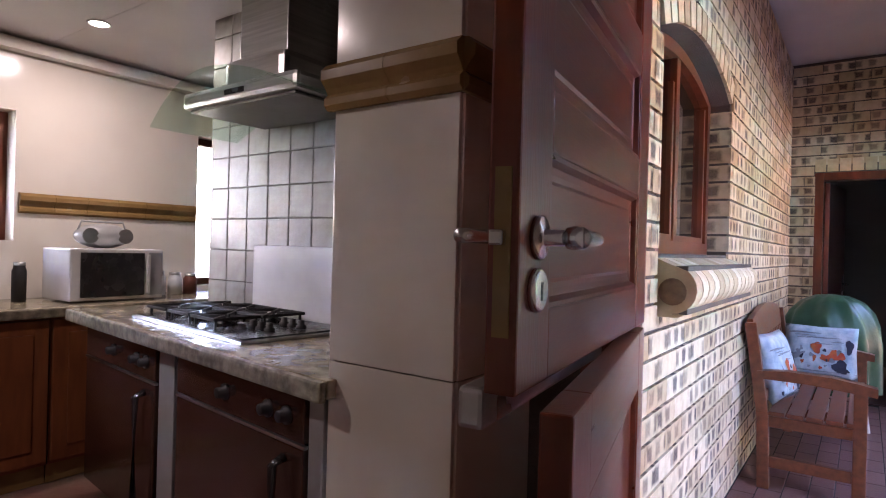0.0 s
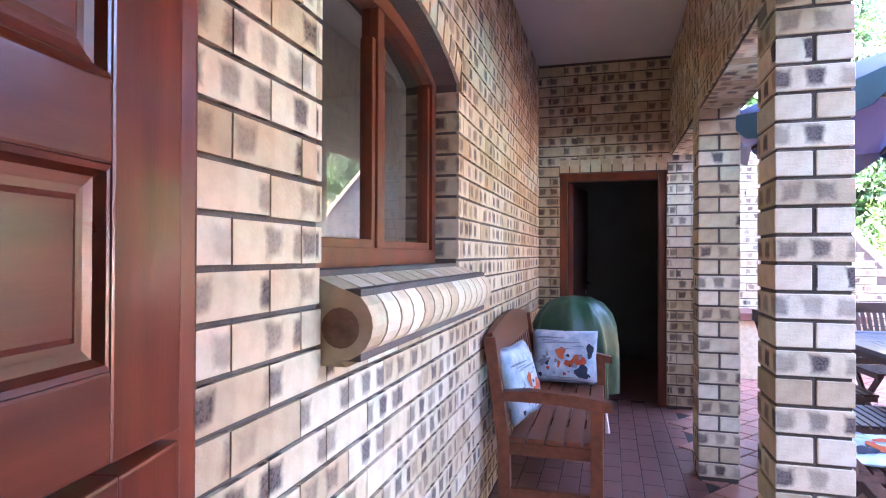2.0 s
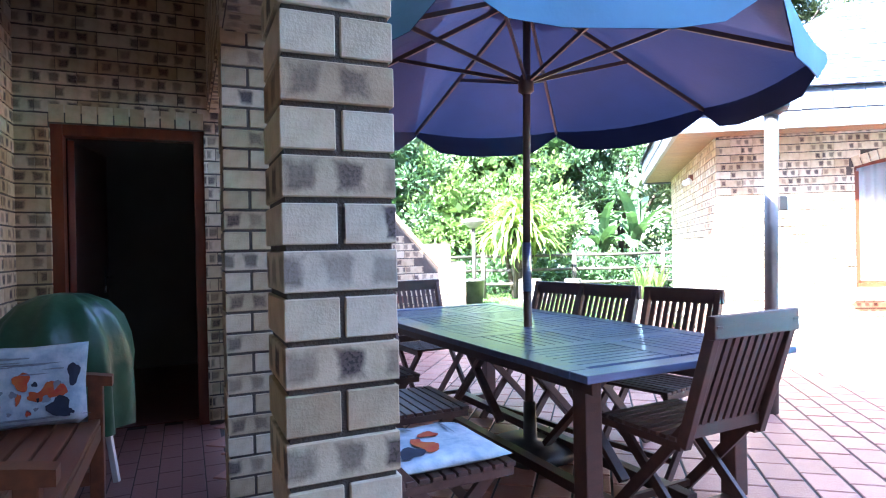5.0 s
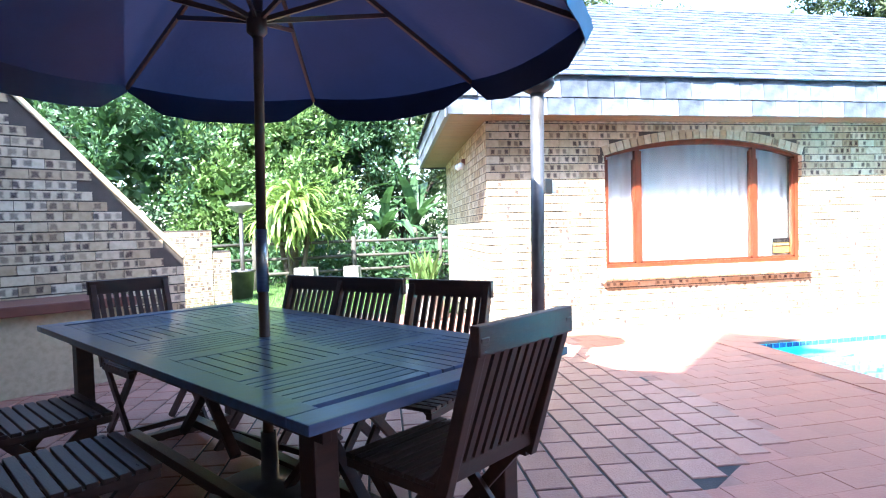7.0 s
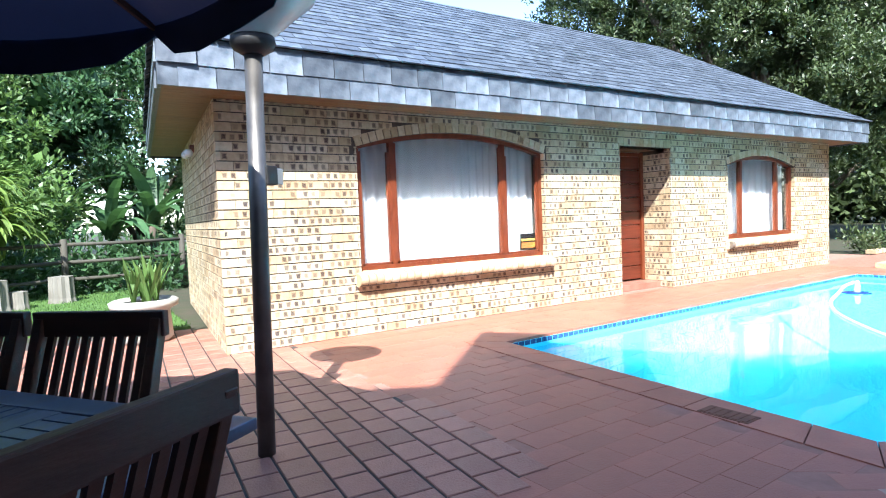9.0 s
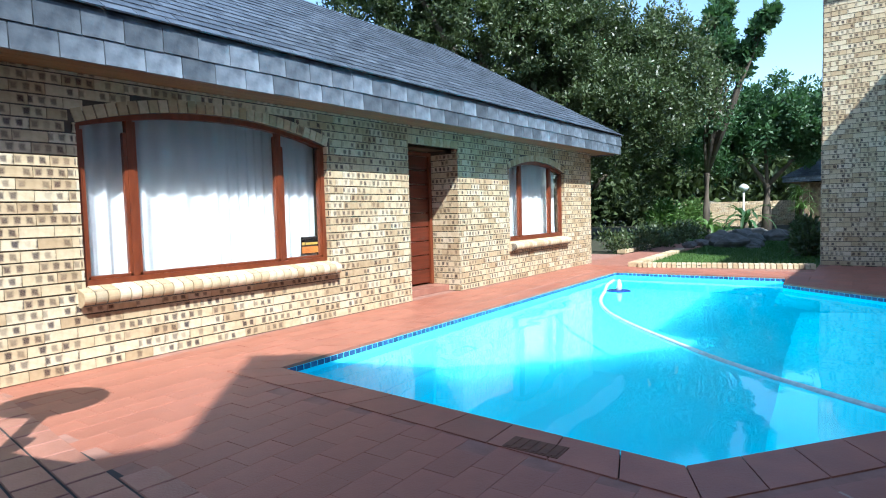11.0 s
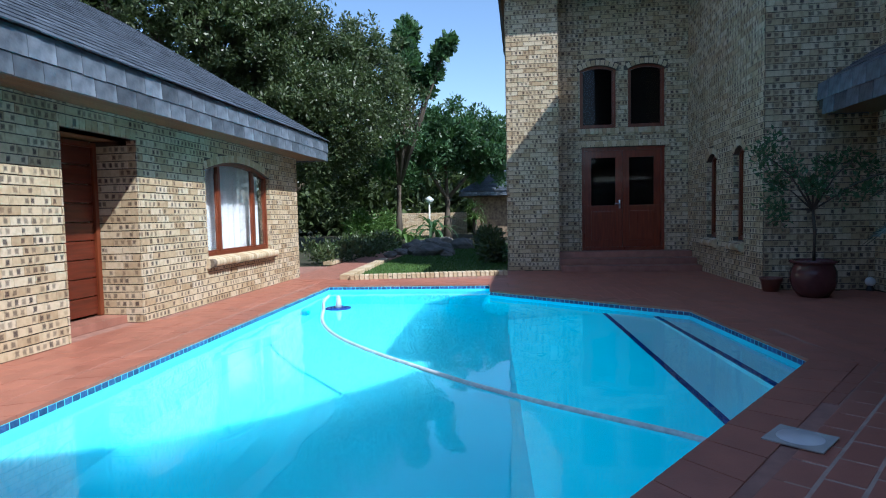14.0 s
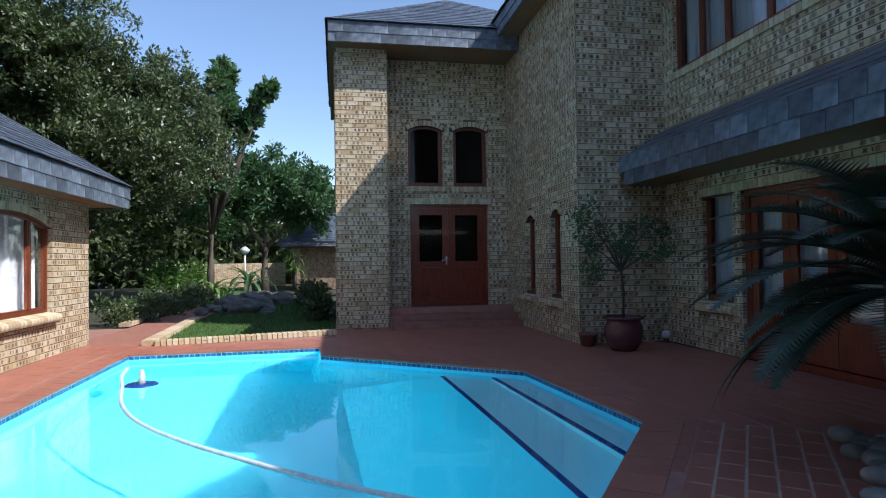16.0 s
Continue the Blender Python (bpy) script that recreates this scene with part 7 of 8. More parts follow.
# ---- plants ----
def leaf_mesh(name, centres, n, size, spread, seed, aspect=0.42, up=0.35, outward=None):
    """n folded leaves about the clump centres, as one sheet of separate leaves."""
    rng = np.random.default_rng(seed)
    centres = np.asarray(centres, float)
    idx = rng.integers(0, len(centres), n)
    off = rng.normal(size=(n, 3))
    off /= np.linalg.norm(off, axis=1)[:, None]
    pos = centres[idx] + off * spread * rng.uniform(0.15, 1.0, (n, 1))
    ax = off + rng.normal(size=(n, 3)) * 0.6 + np.array([0, 0, up])
    ax /= np.linalg.norm(ax, axis=1)[:, None]
    side = np.cross(ax, rng.normal(size=(n, 3)))
    side /= np.linalg.norm(side, axis=1)[:, None]
    nrm = np.cross(ax, side)
    ln = size * rng.uniform(0.6, 1.3, (n, 1))
    w = ln * aspect * 0.5
    v = np.stack([pos, pos + ax * ln * 0.5 + side * w + nrm * ln * 0.08, pos + ax * ln - nrm * ln * 0.06, pos + ax * ln * 0.5 - side * w + nrm * ln * 0.08], 1).reshape(-1, 3)
    me = bpy.data.meshes.new(name)
    me.vertices.add(4 * n)
    me.vertices.foreach_set("co", v.astype(np.float32).ravel())
    me.loops.add(4 * n)
    me.loops.foreach_set("vertex_index", np.arange(4 * n, dtype=np.int32))
    me.polygons.add(n)
    me.polygons.foreach_set("loop_start", np.arange(0, 4 * n, 4, dtype=np.int32))
    me.polygons.foreach_set("loop_total", np.full(n, 4, dtype=np.int32))
    me.update(calc_edges=True)
    me.validate()
    return me


def blob_clumps(blobs, per, seed, shell=0.55):
    """Clump centres scattered in and over ellipsoids (x, y, z, rx, ry, rz)."""
    rng = np.random.default_rng(seed)
    out = []
    for x, y, z, rx, ry, rz in blobs:
        d = rng.normal(size=(per, 3))
        d /= np.linalg.norm(d, axis=1)[:, None]
        r = rng.uniform(shell, 1.03, (per, 1)) ** 0.6
        bump = 1 + 0.16 * np.sin(d[:, :1] * 7 + x) * np.cos(d[:, 1:2] * 6 + y) + 0.1 * np.sin(d[:, 2:] * 11)
        out.append(np.array([x, y, z]) + d * r * bump * np.array([rx, ry, rz]))
    return np.concatenate(out)


def tree(name, base, blobs, leaves, size, spread, material, trunk_r, label, seed, per=70, lean=(0, 0)):
    """A tapered trunk with limbs into each mass of leaves."""
    ob = thing(name, Matrix.Translation(base), label, "tree")
    rng = random.Random(seed)
    bm = bmesh.new()
    b = Vector(base)
    fork = Vector((lean[0], lean[1], max(0.8, min(q[2] - q[5] for q in blobs) * 0.8)))
    tube(bm, [(0, 0, -0.1), (0.03, 0.02, fork.z * 0.4), tuple(fork)], [trunk_r * 1.25, trunk_r, trunk_r * 0.8], 12)
    for x, y, z, rx, ry, rz in blobs:
        e = Vector((x, y, z)) - b
        mid = fork.lerp(e, 0.5) + Vector((rng.uniform(-.3, .3), rng.uniform(-.3, .3), rng.uniform(0, .4)))
        tube(bm, [tuple(fork * 0.96), tuple(mid), tuple(e)], [trunk_r * 0.55, trunk_r * 0.35, trunk_r * 0.1], 8)
        for k in range(4):
            d = Vector((rng.uniform(-1, 1) * rx, rng.uniform(-1, 1) * ry, rng.uniform(-.3, 1) * rz)) * 0.8
            tube(bm, [tuple(mid.lerp(e, 0.6)), tuple(e + d * 0.5 + Vector((0, 0, .1))), tuple(e + d)], [trunk_r * 0.2, trunk_r * 0.12, trunk_r * 0.03], 6)
    part("trunk", bm, BARK, ob, smooth=True)
    cl = blob_clumps(blobs, per, seed) - np.array(base)
    me = leaf_mesh("crown", cl, leaves, size, spread, seed)
    me.materials.append(material)
    o = new("crown", me)
    o.parent = ob
    inner_cl = blob_clumps([(x, y, z, rx * .55, ry * .55, rz * .55) for x, y, z, rx, ry, rz in blobs], 24, seed + 500, 0.1) - np.array(base)
    me = leaf_mesh("inner_crown", inner_cl, leaves // 6, size * 2.3, spread * 1.2, seed + 900, 0.7)
    me.materials.append(material)
    o = new("inner_crown", me)
    o.parent = ob
    return ob


# the great dark tree behind the garden room
tree("broadleaf_tree", (20.5, 13.5, 0), [(19.6, 13.9, 8.2, 3.7, 3.6, 3.3), (17.5, 15.5, 8.8, 3.8, 3.6, 3.2), (23.0, 10.5, 5.6, 2.9, 2.7, 2.3), (20.5, 10.5, 4.5, 2.2, 2.1, 1.9), (23.5, 14.5, 6.0, 3.5, 3.5, 3.4), (16.2, 17.5, 6.5, 3.4, 3.4, 3.6), (22.4, 10.6, 6.5, 2.4, 2.4, 1.8), (18.6, 15.0, 10.8, 3.6, 3.5, 2.6), (14.5, 16.0, 10.0, 3.2, 3.2, 2.6), (21.0, 12.7, 7.4, 2.5, 2.1, 1.9)],
     175000, 0.145, 0.27, LEAF_DARK, 0.42, "huge dark evergreen tree behind the garden room", 11, per=400)
sprigs = random.Random(17)
spire = [(25.0, 8.9, 4.6, 1.5, 1.4, 1.5), (25.3, 8.5, 6.2, 0.85, 0.8, 0.9)]
spire += [(25.3 + sprigs.uniform(-.3, .3), 8.45 + sprigs.uniform(-.28, .28), 6.5 + 0.22 * k, 0.5 - 0.03 * k, 0.5 - 0.035 * k, 0.34) for k in range(12)]
spire += [(25.4 + sprigs.uniform(-.2, .2), 7.75 - 0.2 * k, 6.5 + 0.30 * k + sprigs.uniform(-.3, .3), 0.26, 0.27, 0.22) for k in range(6)]
spire += [(25.3 + sprigs.uniform(-.2, .2), 9.1 + 0.12 * k, 7.0 + 0.35 * k, 0.24, 0.24, 0.26) for k in range(3)]
tree("broadleaf_tree", (25.5, 9.0, 0), spire, 13000, 0.13, 0.25, LEAF_MID, 0.14, "slender tree with an open ragged top", 12, per=24)
tree("broadleaf_tree", (30.0, 7.5, 0), [(30.0, 7.4, 4.9, 2.2, 2.1, 1.7), (30.5, 5.6, 4.5, 1.9, 1.8, 1.5), (29.5, 9.4, 4.4, 2.2, 2.0, 1.8)],
     17000, 0.22, 0.42, LEAF_MID, 0.2, "round green tree at the end of the garden", 13, per=70)
tree("broadleaf_tree", (27.0, 15.5, 0), [(27, 15.5, 5.0, 3.5, 3.5, 3.4), (31.5, 13.0, 4.6, 3.2, 3.2, 3.0), (24, 19, 6, 3.6, 3.6, 3.8)],
     20000, 0.26, 0.5, LEAF_DARK, 0.3, "dense dark tree at the garden's edge", 14, per=80)
# woodland behind the fence
for k, (x, y, h, r, mt, n) in enumerate(((-7.5, 19.5, 9.5, 3.4, LEAF_MID, 20000), (-3.5, 22.5, 11.5, 3.8, LEAF_DARK, 24000), (1.5, 21.5, 10.8, 3.5, LEAF_MID, 22000), (5.5, 20.0, 10.0, 3.5, LEAF_DARK, 18000), (-11.5, 16.5, 9.0, 3.4, LEAF_MID, 16000), (-14, 12.0, 8.5, 3.4, LEAF_MID, 12000), (10.0, 21.0, 8.0, 3.6, LEAF_DARK, 12000), (-2.4, 18.4, 4.8, 1.8, LEAF_LIGHT, 12000))):
    tree("broadleaf_tree", (x, y, 0), [(x, y, h * 0.68, r, r, h * 0.34), (x - r * .5, y - r * .3, h * 0.42, r * .7, r * .7, h * .28), (x + r * .5, y - r * .35, h * 0.36, r * .75, r * .7, h * .27), (x + .2, y + .3, h * 0.88, r * .6, r * .6, h * .16)],
         int(n * 1.7), 0.155, 0.42, mt, 0.15, "leafy tree in the woodland behind the fence" if mt != LEAF_LIGHT else "bright green bushy tree behind the fence", 30 + k, per=60)
# distant woods that close the view
rng = np.random.default_rng(5)
cl = []
for a in np.linspace(-20, 175, 150):
    for k in range(6):
        r = rng.uniform(34, 44) if a > 25 else rng.uniform(46, 56)
        cl.append((2 + r * math.cos(radians(a)) + rng.normal() * .8, 5 + r * math.sin(radians(a)) + rng.normal() * .8, rng.uniform(0.3, 6.5 if a < 25 else 9.0)))
for a in np.linspace(-4, 30, 90):
    for k in range(5):
        r = rng.uniform(38, 43)
        cl.append((2 + r * math.cos(radians(a)), 5 + r * math.sin(radians(a)), rng.uniform(0.2, 4.5)))
me = leaf_mesh("far_woods", cl, 70000, 0.6, 1.4, 6)
me.materials.append(LEAF_DARK)
fw = new("far_woods", me)
tagged(fw, "distant dark woods behind the garden", "woods", kind="stuff")
# low shrubs along the fence and under the trees
for nm, pts, n, size, mt, lb, sd_ in (("undergrowth", [(-6 + 0.35 * i, 16.6 + 0.8 * math.sin(i * 1.7), 0.35 + 0.25 * math.sin(i * 2.3)) for i in range(24)], 9000, 0.17, LEAF_MID, "leafy green undergrowth behind the fence", 41),
                                      ("undergrowth", [(15.5 + 0.30 * i, 8.9 + 0.5 * math.sin(i * 1.3), 0.25 + 0.15 * math.sin(i * 2.1)) for i in range(26)], 6000, 0.11, LEAF_DARK, "dark low shrubs beside the garden path", 42),
                                      ("undergrowth", [(26.5 + 0.3 * i, 11.2 - 0.1 * i, 0.6 + 0.4 * math.sin(i)) for i in range(10)], 4200, 0.2, LEAF_LIGHT, "light green fern bush at the garden wall", 43),
                                      ("undergrowth", [(15.0 + 0.5 * i, 4.6 + 0.05 * i, 0.3 + 0.2 * math.sin(i * 2)) for i in range(14)], 4500, 0.13, LEAF_DARK, "dark ferns along the house wall", 44)):
    me = leaf_mesh(nm, pts, n, size, 0.62 if size > 0.165 else 0.34, sd_)
    me.materials.append(mt)
    tagged(new(nm, me), lb, "shrubs", kind="stuff")


def blade(bm, base, az, length, width, rise, droop, n=6, fold=0.15):
    """A strap leaf that rises and bends over."""
    d = Vector((math.cos(az), math.sin(az), 0))
    s = Vector((-d.y, d.x, 0))
    p = Vector(base)
    rows = []
    ang = rise
    for i in range(n + 1):
        t = i / n
        w = width * (0.55 + 0.9 * t) * (1 - t) ** 0.6 if t < 1 else 0.001
        w = max(w, 0.002)
        rows.append((bm.verts.new(p + s * w / 2), bm.verts.new(p - Vector((0, 0, fold * w))), bm.verts.new(p - s * w / 2)))
        step = length / n
        p = p + d * math.cos(ang) * step + Vector((0, 0, math.sin(ang) * step))
        ang -= droop / n
    for a, b in zip(rows, rows[1:]):
        bm.faces.new((a[0], a[1], b[1], b[0]))
        bm.faces.new((a[1], a[2], b[2], b[1]))


def rosette(name, m, heads, n, length, width, material, label, seed, droop=2.0, stem_r=0.0, category="plant", rise=(0.3, 1.4)):
    """Strap leaves in one or more heads, on stems where the plant has them."""
    ob = thing(name, m, label, category)
    rng = random.Random(seed)
    for h in heads:
        if stem_r:
            bm = bmesh.new()
            tube(bm, [(h[0] * .3, h[1] * .3, 0), (h[0] * .8, h[1] * .8, h[2] * .6), h], [stem_r * 1.3, stem_r, stem_r * .8], 10)
            part("stem", bm, BARK, ob, smooth=True)
        bm = bmesh.new()
        for i in range(n):
            blade(bm, h, rng.uniform(0, 6.283), length * rng.uniform(.7, 1.15), width * rng.uniform(.8, 1.2), rng.uniform(*rise), droop * rng.uniform(.6, 1.3))
        part("leaves", bm, material, ob)
    return ob


rosette("dracaena", Matrix.Translation((-1.62, 15.0, 0)), [(0, 0, 1.55), (-.3, .1, 1.25), (.3, -.1, 1.2), (.05, .1, 1.85), (-.12, -.25, 1.5)], 84, 1.05, 0.115, DRACAENA, "bright green dracaena with long drooping leaves", 61, 2.6, 0.05)
for k, (x, y, z) in enumerate(((0.6, 18.4, 1.0), (-0.3, 18.8, 1.5), (1.5, 18.6, 1.3))):
    rosette("banana_plant", Matrix.Translation((x, y, 0)), [(0, 0, z)], 12, 2.0, 0.42, LEAF_MID, "broad-leaved banana plant behind the fence", 70 + k, 1.6, 0.09, rise=(0.7, 1.5))
rosette("yucca", Matrix.Translation((30.2, 6.15, 0)), [(0, 0, 0.9), (0.1, .1, 1.5)], 60, 0.9, 0.06, LEAF_LIGHT, "light green yucca by the garden house", 80, 2.0, 0.08)
rosette("fern_palm", Matrix.Translation((25.5, 7.6, 0)), [(0, 0, 0.5)], 22, 1.5, 0.22, LEAF_MID, "arching fern palm by the rockery", 81, 2.2, 0.1)
rosette("fern_palm", Matrix.Translation((24.0, 8.6, 0)), [(0, 0, 0.3)], 18, 1.1, 0.2, LEAF_LIGHT, "arching fern palm by the rockery", 82, 2.2, 0.1)


def cycad(m, label, seed):
    ob = thing("cycad", m, label, "cycad")
    rng = random.Random(seed)
    bm = bmesh.new()
    tube(bm, [(0, 0, 0), (0, 0, 0.5), (0.02, 0, 0.95), (0.02, 0, 1.1)], [0.2, 0.19, 0.16, 0.08], 14)
    part("trunk", bm, BARK, ob)
    for i in range(78):
        az, rise, L = i * 2.399, rng.uniform(0.05, 1.3), rng.uniform(1.35, 1.75)
        bm = bmesh.new()
        d = Vector((math.cos(az), math.sin(az), 0))
        p, ang, pts = Vector((0.02, 0, 1.06)), rise, []
        for q in range(15):
            pts.append(p.copy())
            p = p + (d * math.cos(ang) + Vector((0, 0, math.sin(ang)))) * L / 14
            ang -= 0.10
        tube(bm, pts, [0.012 * (1 - q / 16) for q in range(15)], 5)
        s = Vector((-d.y, d.x, 0))
        for q in range(8, 15 * 4 - 6):
            t = q / 4
            i0 = min(13, int(t))
            c = pts[i0].lerp(pts[i0 + 1], t - i0)
            tang = (pts[i0 + 1] - pts[i0]).normalized()
            ll = 0.24 * math.sin(math.pi * min(1, 0.12 + t / 16)) + 0.03
            for sg in (-1, 1):
                tip = c + (s * sg * 0.85 + tang * 0.5 + Vector((0, 0, 0.12))) * ll
                w = tang * 0.017
                bm.faces.new([bm.verts.new(v) for v in (c - w, c + w, tip)])
        part("frond", bm, LEAF_GREY, ob)
    return ob


cycad(pose(4.5, 0.58, 0), "dark grey-green cycad with long feathery fronds", 3)

# ---- pool-side things ----
hs = thing("pool_hose", Matrix(), "white floating pool cleaner hose", "hose")
bm = bmesh.new()
hp = [(10.25, 7.08), (9.62, 6.95), (8.9, 6.71), (8.0, 6.42), (7.2, 6.02), (6.5, 5.48), (5.86, 4.86), (5.4, 4.38), (5.05, 3.95), (4.75, 3.52), (4.5, 3.15), (4.36, 2.98)]
fine = []
for i in range(len(hp) - 1):
    for k in range(5):
        t = k / 5
        p0, p1, p2, p3 = [Vector(hp[max(0, min(len(hp) - 1, i + q))]) for q in (-1, 0, 1, 2)]
        fine.append(0.5 * ((2 * p1) + (p2 - p0) * t + (2 * p0 - 5 * p1 + 4 * p2 - p3) * t * t + (3 * p1 - p0 - 3 * p2 + p3) * t ** 3))
tube(bm, [(p.x, p.y, WATER_Z + 0.004) for p in fine], 0.021, 10)
part("tube", bm, HOSE, hs, smooth=True)
cl_ = thing("pool_cleaner", Matrix.Translation((9.0, 6.53, WATER_Z)), "blue floating pool cleaner head", "pool cleaner")
bm = bmesh.new()
lathe(bm, [(0.05, 0.02), (0.17, 0.015), (0.19, 0.0), (0.17, -0.03), (0.05, -0.03)], 28)
part("disc", bm, STRIPE, cl_, smooth=True)
bm = bmesh.new()
tube(bm, [(0, 0, 0), (0.03, 0, 0.10), (0.07, 0.02, 0.16)], [0.05, 0.035, 0.025], 12)
part("neck", bm, LAMP_WHITE, cl_, smooth=True)
sk = thing("skimmer_cover", pose(4.23, 2.60, 0.006, 0, 0, -40), "square white skimmer cover set in the pavers", "skimmer cover")
part("plate", boxed(-0.14, 0.14, -0.14, 0.14, -0.002, 0.008, bevel=0.004), CONCRETE, sk)
bm = bmesh.new()
lathe(bm, [(0, 0.014), (0.105, 0.013), (0.11, 0.008)], 32)
part("lid", bm, WHITE, sk, "round white lid", True)
RUST = mat("rusty_iron", (0.20, 0.085, 0.045), 0.8, color2=(0.13, 0.055, 0.03), scale=12, bump=0.3)
gt = thing("drain_grate", pose(2.77, 4.66, 0.004, 0, 0, 2), "rusty brown drain cover in the paving", "drain cover")
part("frame", boxed(-0.075, 0.075, -0.15, 0.15, -0.004, 0.006, bevel=0.003), RUST, gt)
for i in range(6):
    part("bar", boxed(-0.065, 0.065, -0.135 + i * 0.048, -0.105 + i * 0.048, 0.006, 0.009), RUST, gt)


def pot(name, m, prof, material, label):
    ob = thing(name, m, label, "plant pot")
    bm = bmesh.new()
    lathe(bm, prof, 36)
    part("body", bm, material, ob, smooth=True)
    top = prof[-1]
    bm = bmesh.new()
    lathe(bm, [(top[0] * 0.98, top[1] * 0.9), (0, top[1] * 0.9)], 24)
    part("soil", bm, SOIL, ob)
    return ob


GLAZE = mat("plum_glaze", (0.12, 0.045, 0.045), 0.2, color2=(0.08, 0.028, 0.03), scale=5)
pot("flower_pot", pose(9.45, 0.14, 0), [(0, 0), (0.17, 0.0), (0.24, 0.10), (0.275, 0.22), (0.27, 0.34), (0.235, 0.42), (0.25, 0.45), (0.29, 0.46), (0.29, 0.49), (0.25, 0.49), (0.23, 0.44)], GLAZE, "big plum-glazed pot on the terrace")
pot("flower_pot", pose(10.0, 0.45, 0), [(0, 0), (0.10, 0.0), (0.14, 0.16), (0.15, 0.17), (0.15, 0.2), (0.13, 0.2), (0.12, 0.17)], TERRACOTTA, "small empty terracotta pot")
shrub = thing("potted_shrub", pose(9.45, 0.14, 0.43), "thin-stemmed shrub with sparse small leaves", "shrub")
bm = bmesh.new()
tips_ = []
tube(bm, [(0, 0, 0), (0.02, -0.02, 0.4), (0.0, 0.02, 0.75)], [0.028, 0.022, 0.018], 8)
rng2 = random.Random(8)
for k, (dy, dz) in enumerate(((0.75, 1.5), (0.55, 1.15), (0.35, 1.3), (-0.35, 1.25), (-0.65, 1.45), (-0.5, 1.0), (0.1, 1.1), (0.65, 0.75))):
    e = (rng2.uniform(-.35, .35), dy, dz)
    tube(bm, [(0.0, 0.02, 0.72), (e[0] * .4, dy * .45, 0.72 + (dz - .72) * .6), e], [0.015, 0.01, 0.004], 6)
    for q in range(4):
        tips_.append((e[0] + rng2.uniform(-.16, .16), e[1] + rng2.uniform(-.2, .2), e[2] + rng2.uniform(-.15, .12)))
part("woody_stem", bm, BARK, shrub, smooth=True)
me = leaf_mesh("leaves", tips_, 1500, 0.075, 0.14, 9)
me.materials.append(LEAF_MID)
o = new("leaves", me)
o.parent = shrub
bl = thing("ball_lamp", pose(10.0, -0.86, 0), "small white globe lamp on the ground", "lamp")
bm = bmesh.new()
bmesh.ops.create_uvsphere(bm, u_segments=20, v_segments=12, radius=0.065, matrix=Matrix.Translation((0, 0, 0.13)))
part("globe", bm, WHITE, bl, smooth=True)
bm = bmesh.new()
lathe(bm, [(0.05, 0), (0.05, 0.02), (0.03, 0.07), (0, 0.07)], 16)
part("foot", bm, BLACK_MATT, bl)
# stone bed under the cycad
rng3 = random.Random(4)
bm = bmesh.new()
for i in range(420):
    a = rng3.uniform(-0.3, 3.2)
    o_ = rng3.uniform(1.36, 3.1)
    x, y = 5.92 - 0.791 * a - 0.612 * o_, 1.79 + 0.612 * a - 0.791 * o_
    r = rng3.uniform(0.045, 0.10)
    if y > -0.85:
        bmesh.ops.create_icosphere(bm, subdivisions=2, radius=1.0, matrix=Matrix.Translation((x, y, r * .35)) @ Euler((0, 0, rng3.uniform(0, 6))).to_matrix().to_4x4() @ Matrix.Diagonal((r * rng3.uniform(1, 1.5), r, r * .62, 1)))
tagged(link("river_stones", bm, STONE, smooth=True), "grey rounded river stones in the planting bed", "stones", kind="stuff")

# ---- garden beyond the pool and behind the garden room ----
def lawn(name, outline, label, n, seed):
    bm = bmesh.new()
    slab(bm, outline, -0.04, 0.02)
    bmesh.ops.recalc_face_normals(bm, faces=bm.faces)
    ob = tagged(link(name, bm, GRASS_M), label, "lawn", kind="structure")
    rng = np.random.default_rng(seed)
    xs = [p[0] for p in outline]
    ys = [p[1] for p in outline]
    pts = []
    while len(pts) < n:
        x, y = rng.uniform(min(xs), max(xs)), rng.uniform(min(ys), max(ys))
        if inside(x, y, outline):
            pts.append((x, y))
    p = np.array(pts)
    a = rng.uniform(0, 6.283, n)
    h = rng.uniform(0.03, 0.06, n)
    v = np.zeros((n, 3, 3))
    v[:, 0] = np.stack([p[:, 0] - 0.006 * np.cos(a), p[:, 1] - 0.006 * np.sin(a), np.full(n, 0.015)], 1)
    v[:, 1] = np.stack([p[:, 0] + 0.006 * np.cos(a), p[:, 1] + 0.006 * np.sin(a), np.full(n, 0.015)], 1)
    v[:, 2] = np.stack([p[:, 0] + rng.normal(size=n) * .015, p[:, 1] + rng.normal(size=n) * .015, 0.02 + h], 1)
    me = bpy.data.meshes.new("grass_blades")
    me.from_pydata(v.reshape(-1, 3).tolist(), [], np.arange(3 * n).reshape(-1, 3).tolist())
    me.materials.append(GRASS_M)
    tagged(new("grass_blades", me), "short green grass blades", "grass", kind="stuff")


lawn("lawn_pool", [(12.0, 7.15), (12.66, 4.26), (24, 4.4), (23, 7.3), (16.0, 7.4)], "short green lawn beyond the pool", 26000, 21)
lawn("lawn_far", [(20.5, 9.2), (22.5, 7.6), (34, 8.4), (34, 13), (24, 12.6)], "sunlit lawn before the garden wall", 9000, 22)
lawn("lawn_back", [(-6.0, 12.2), (-2.0, 12.0), (0.6, 10.3), (0.86, 10.3), (0.86, 16.5), (-6.0, 16.5)], "green lawn behind the garden room", 16000, 23)
tagged(link("garden_path", boxed(12.0, 21.0, 7.55, 8.6, -0.03, 0.0), PAVER), "red paved garden path", "path", kind="structure")
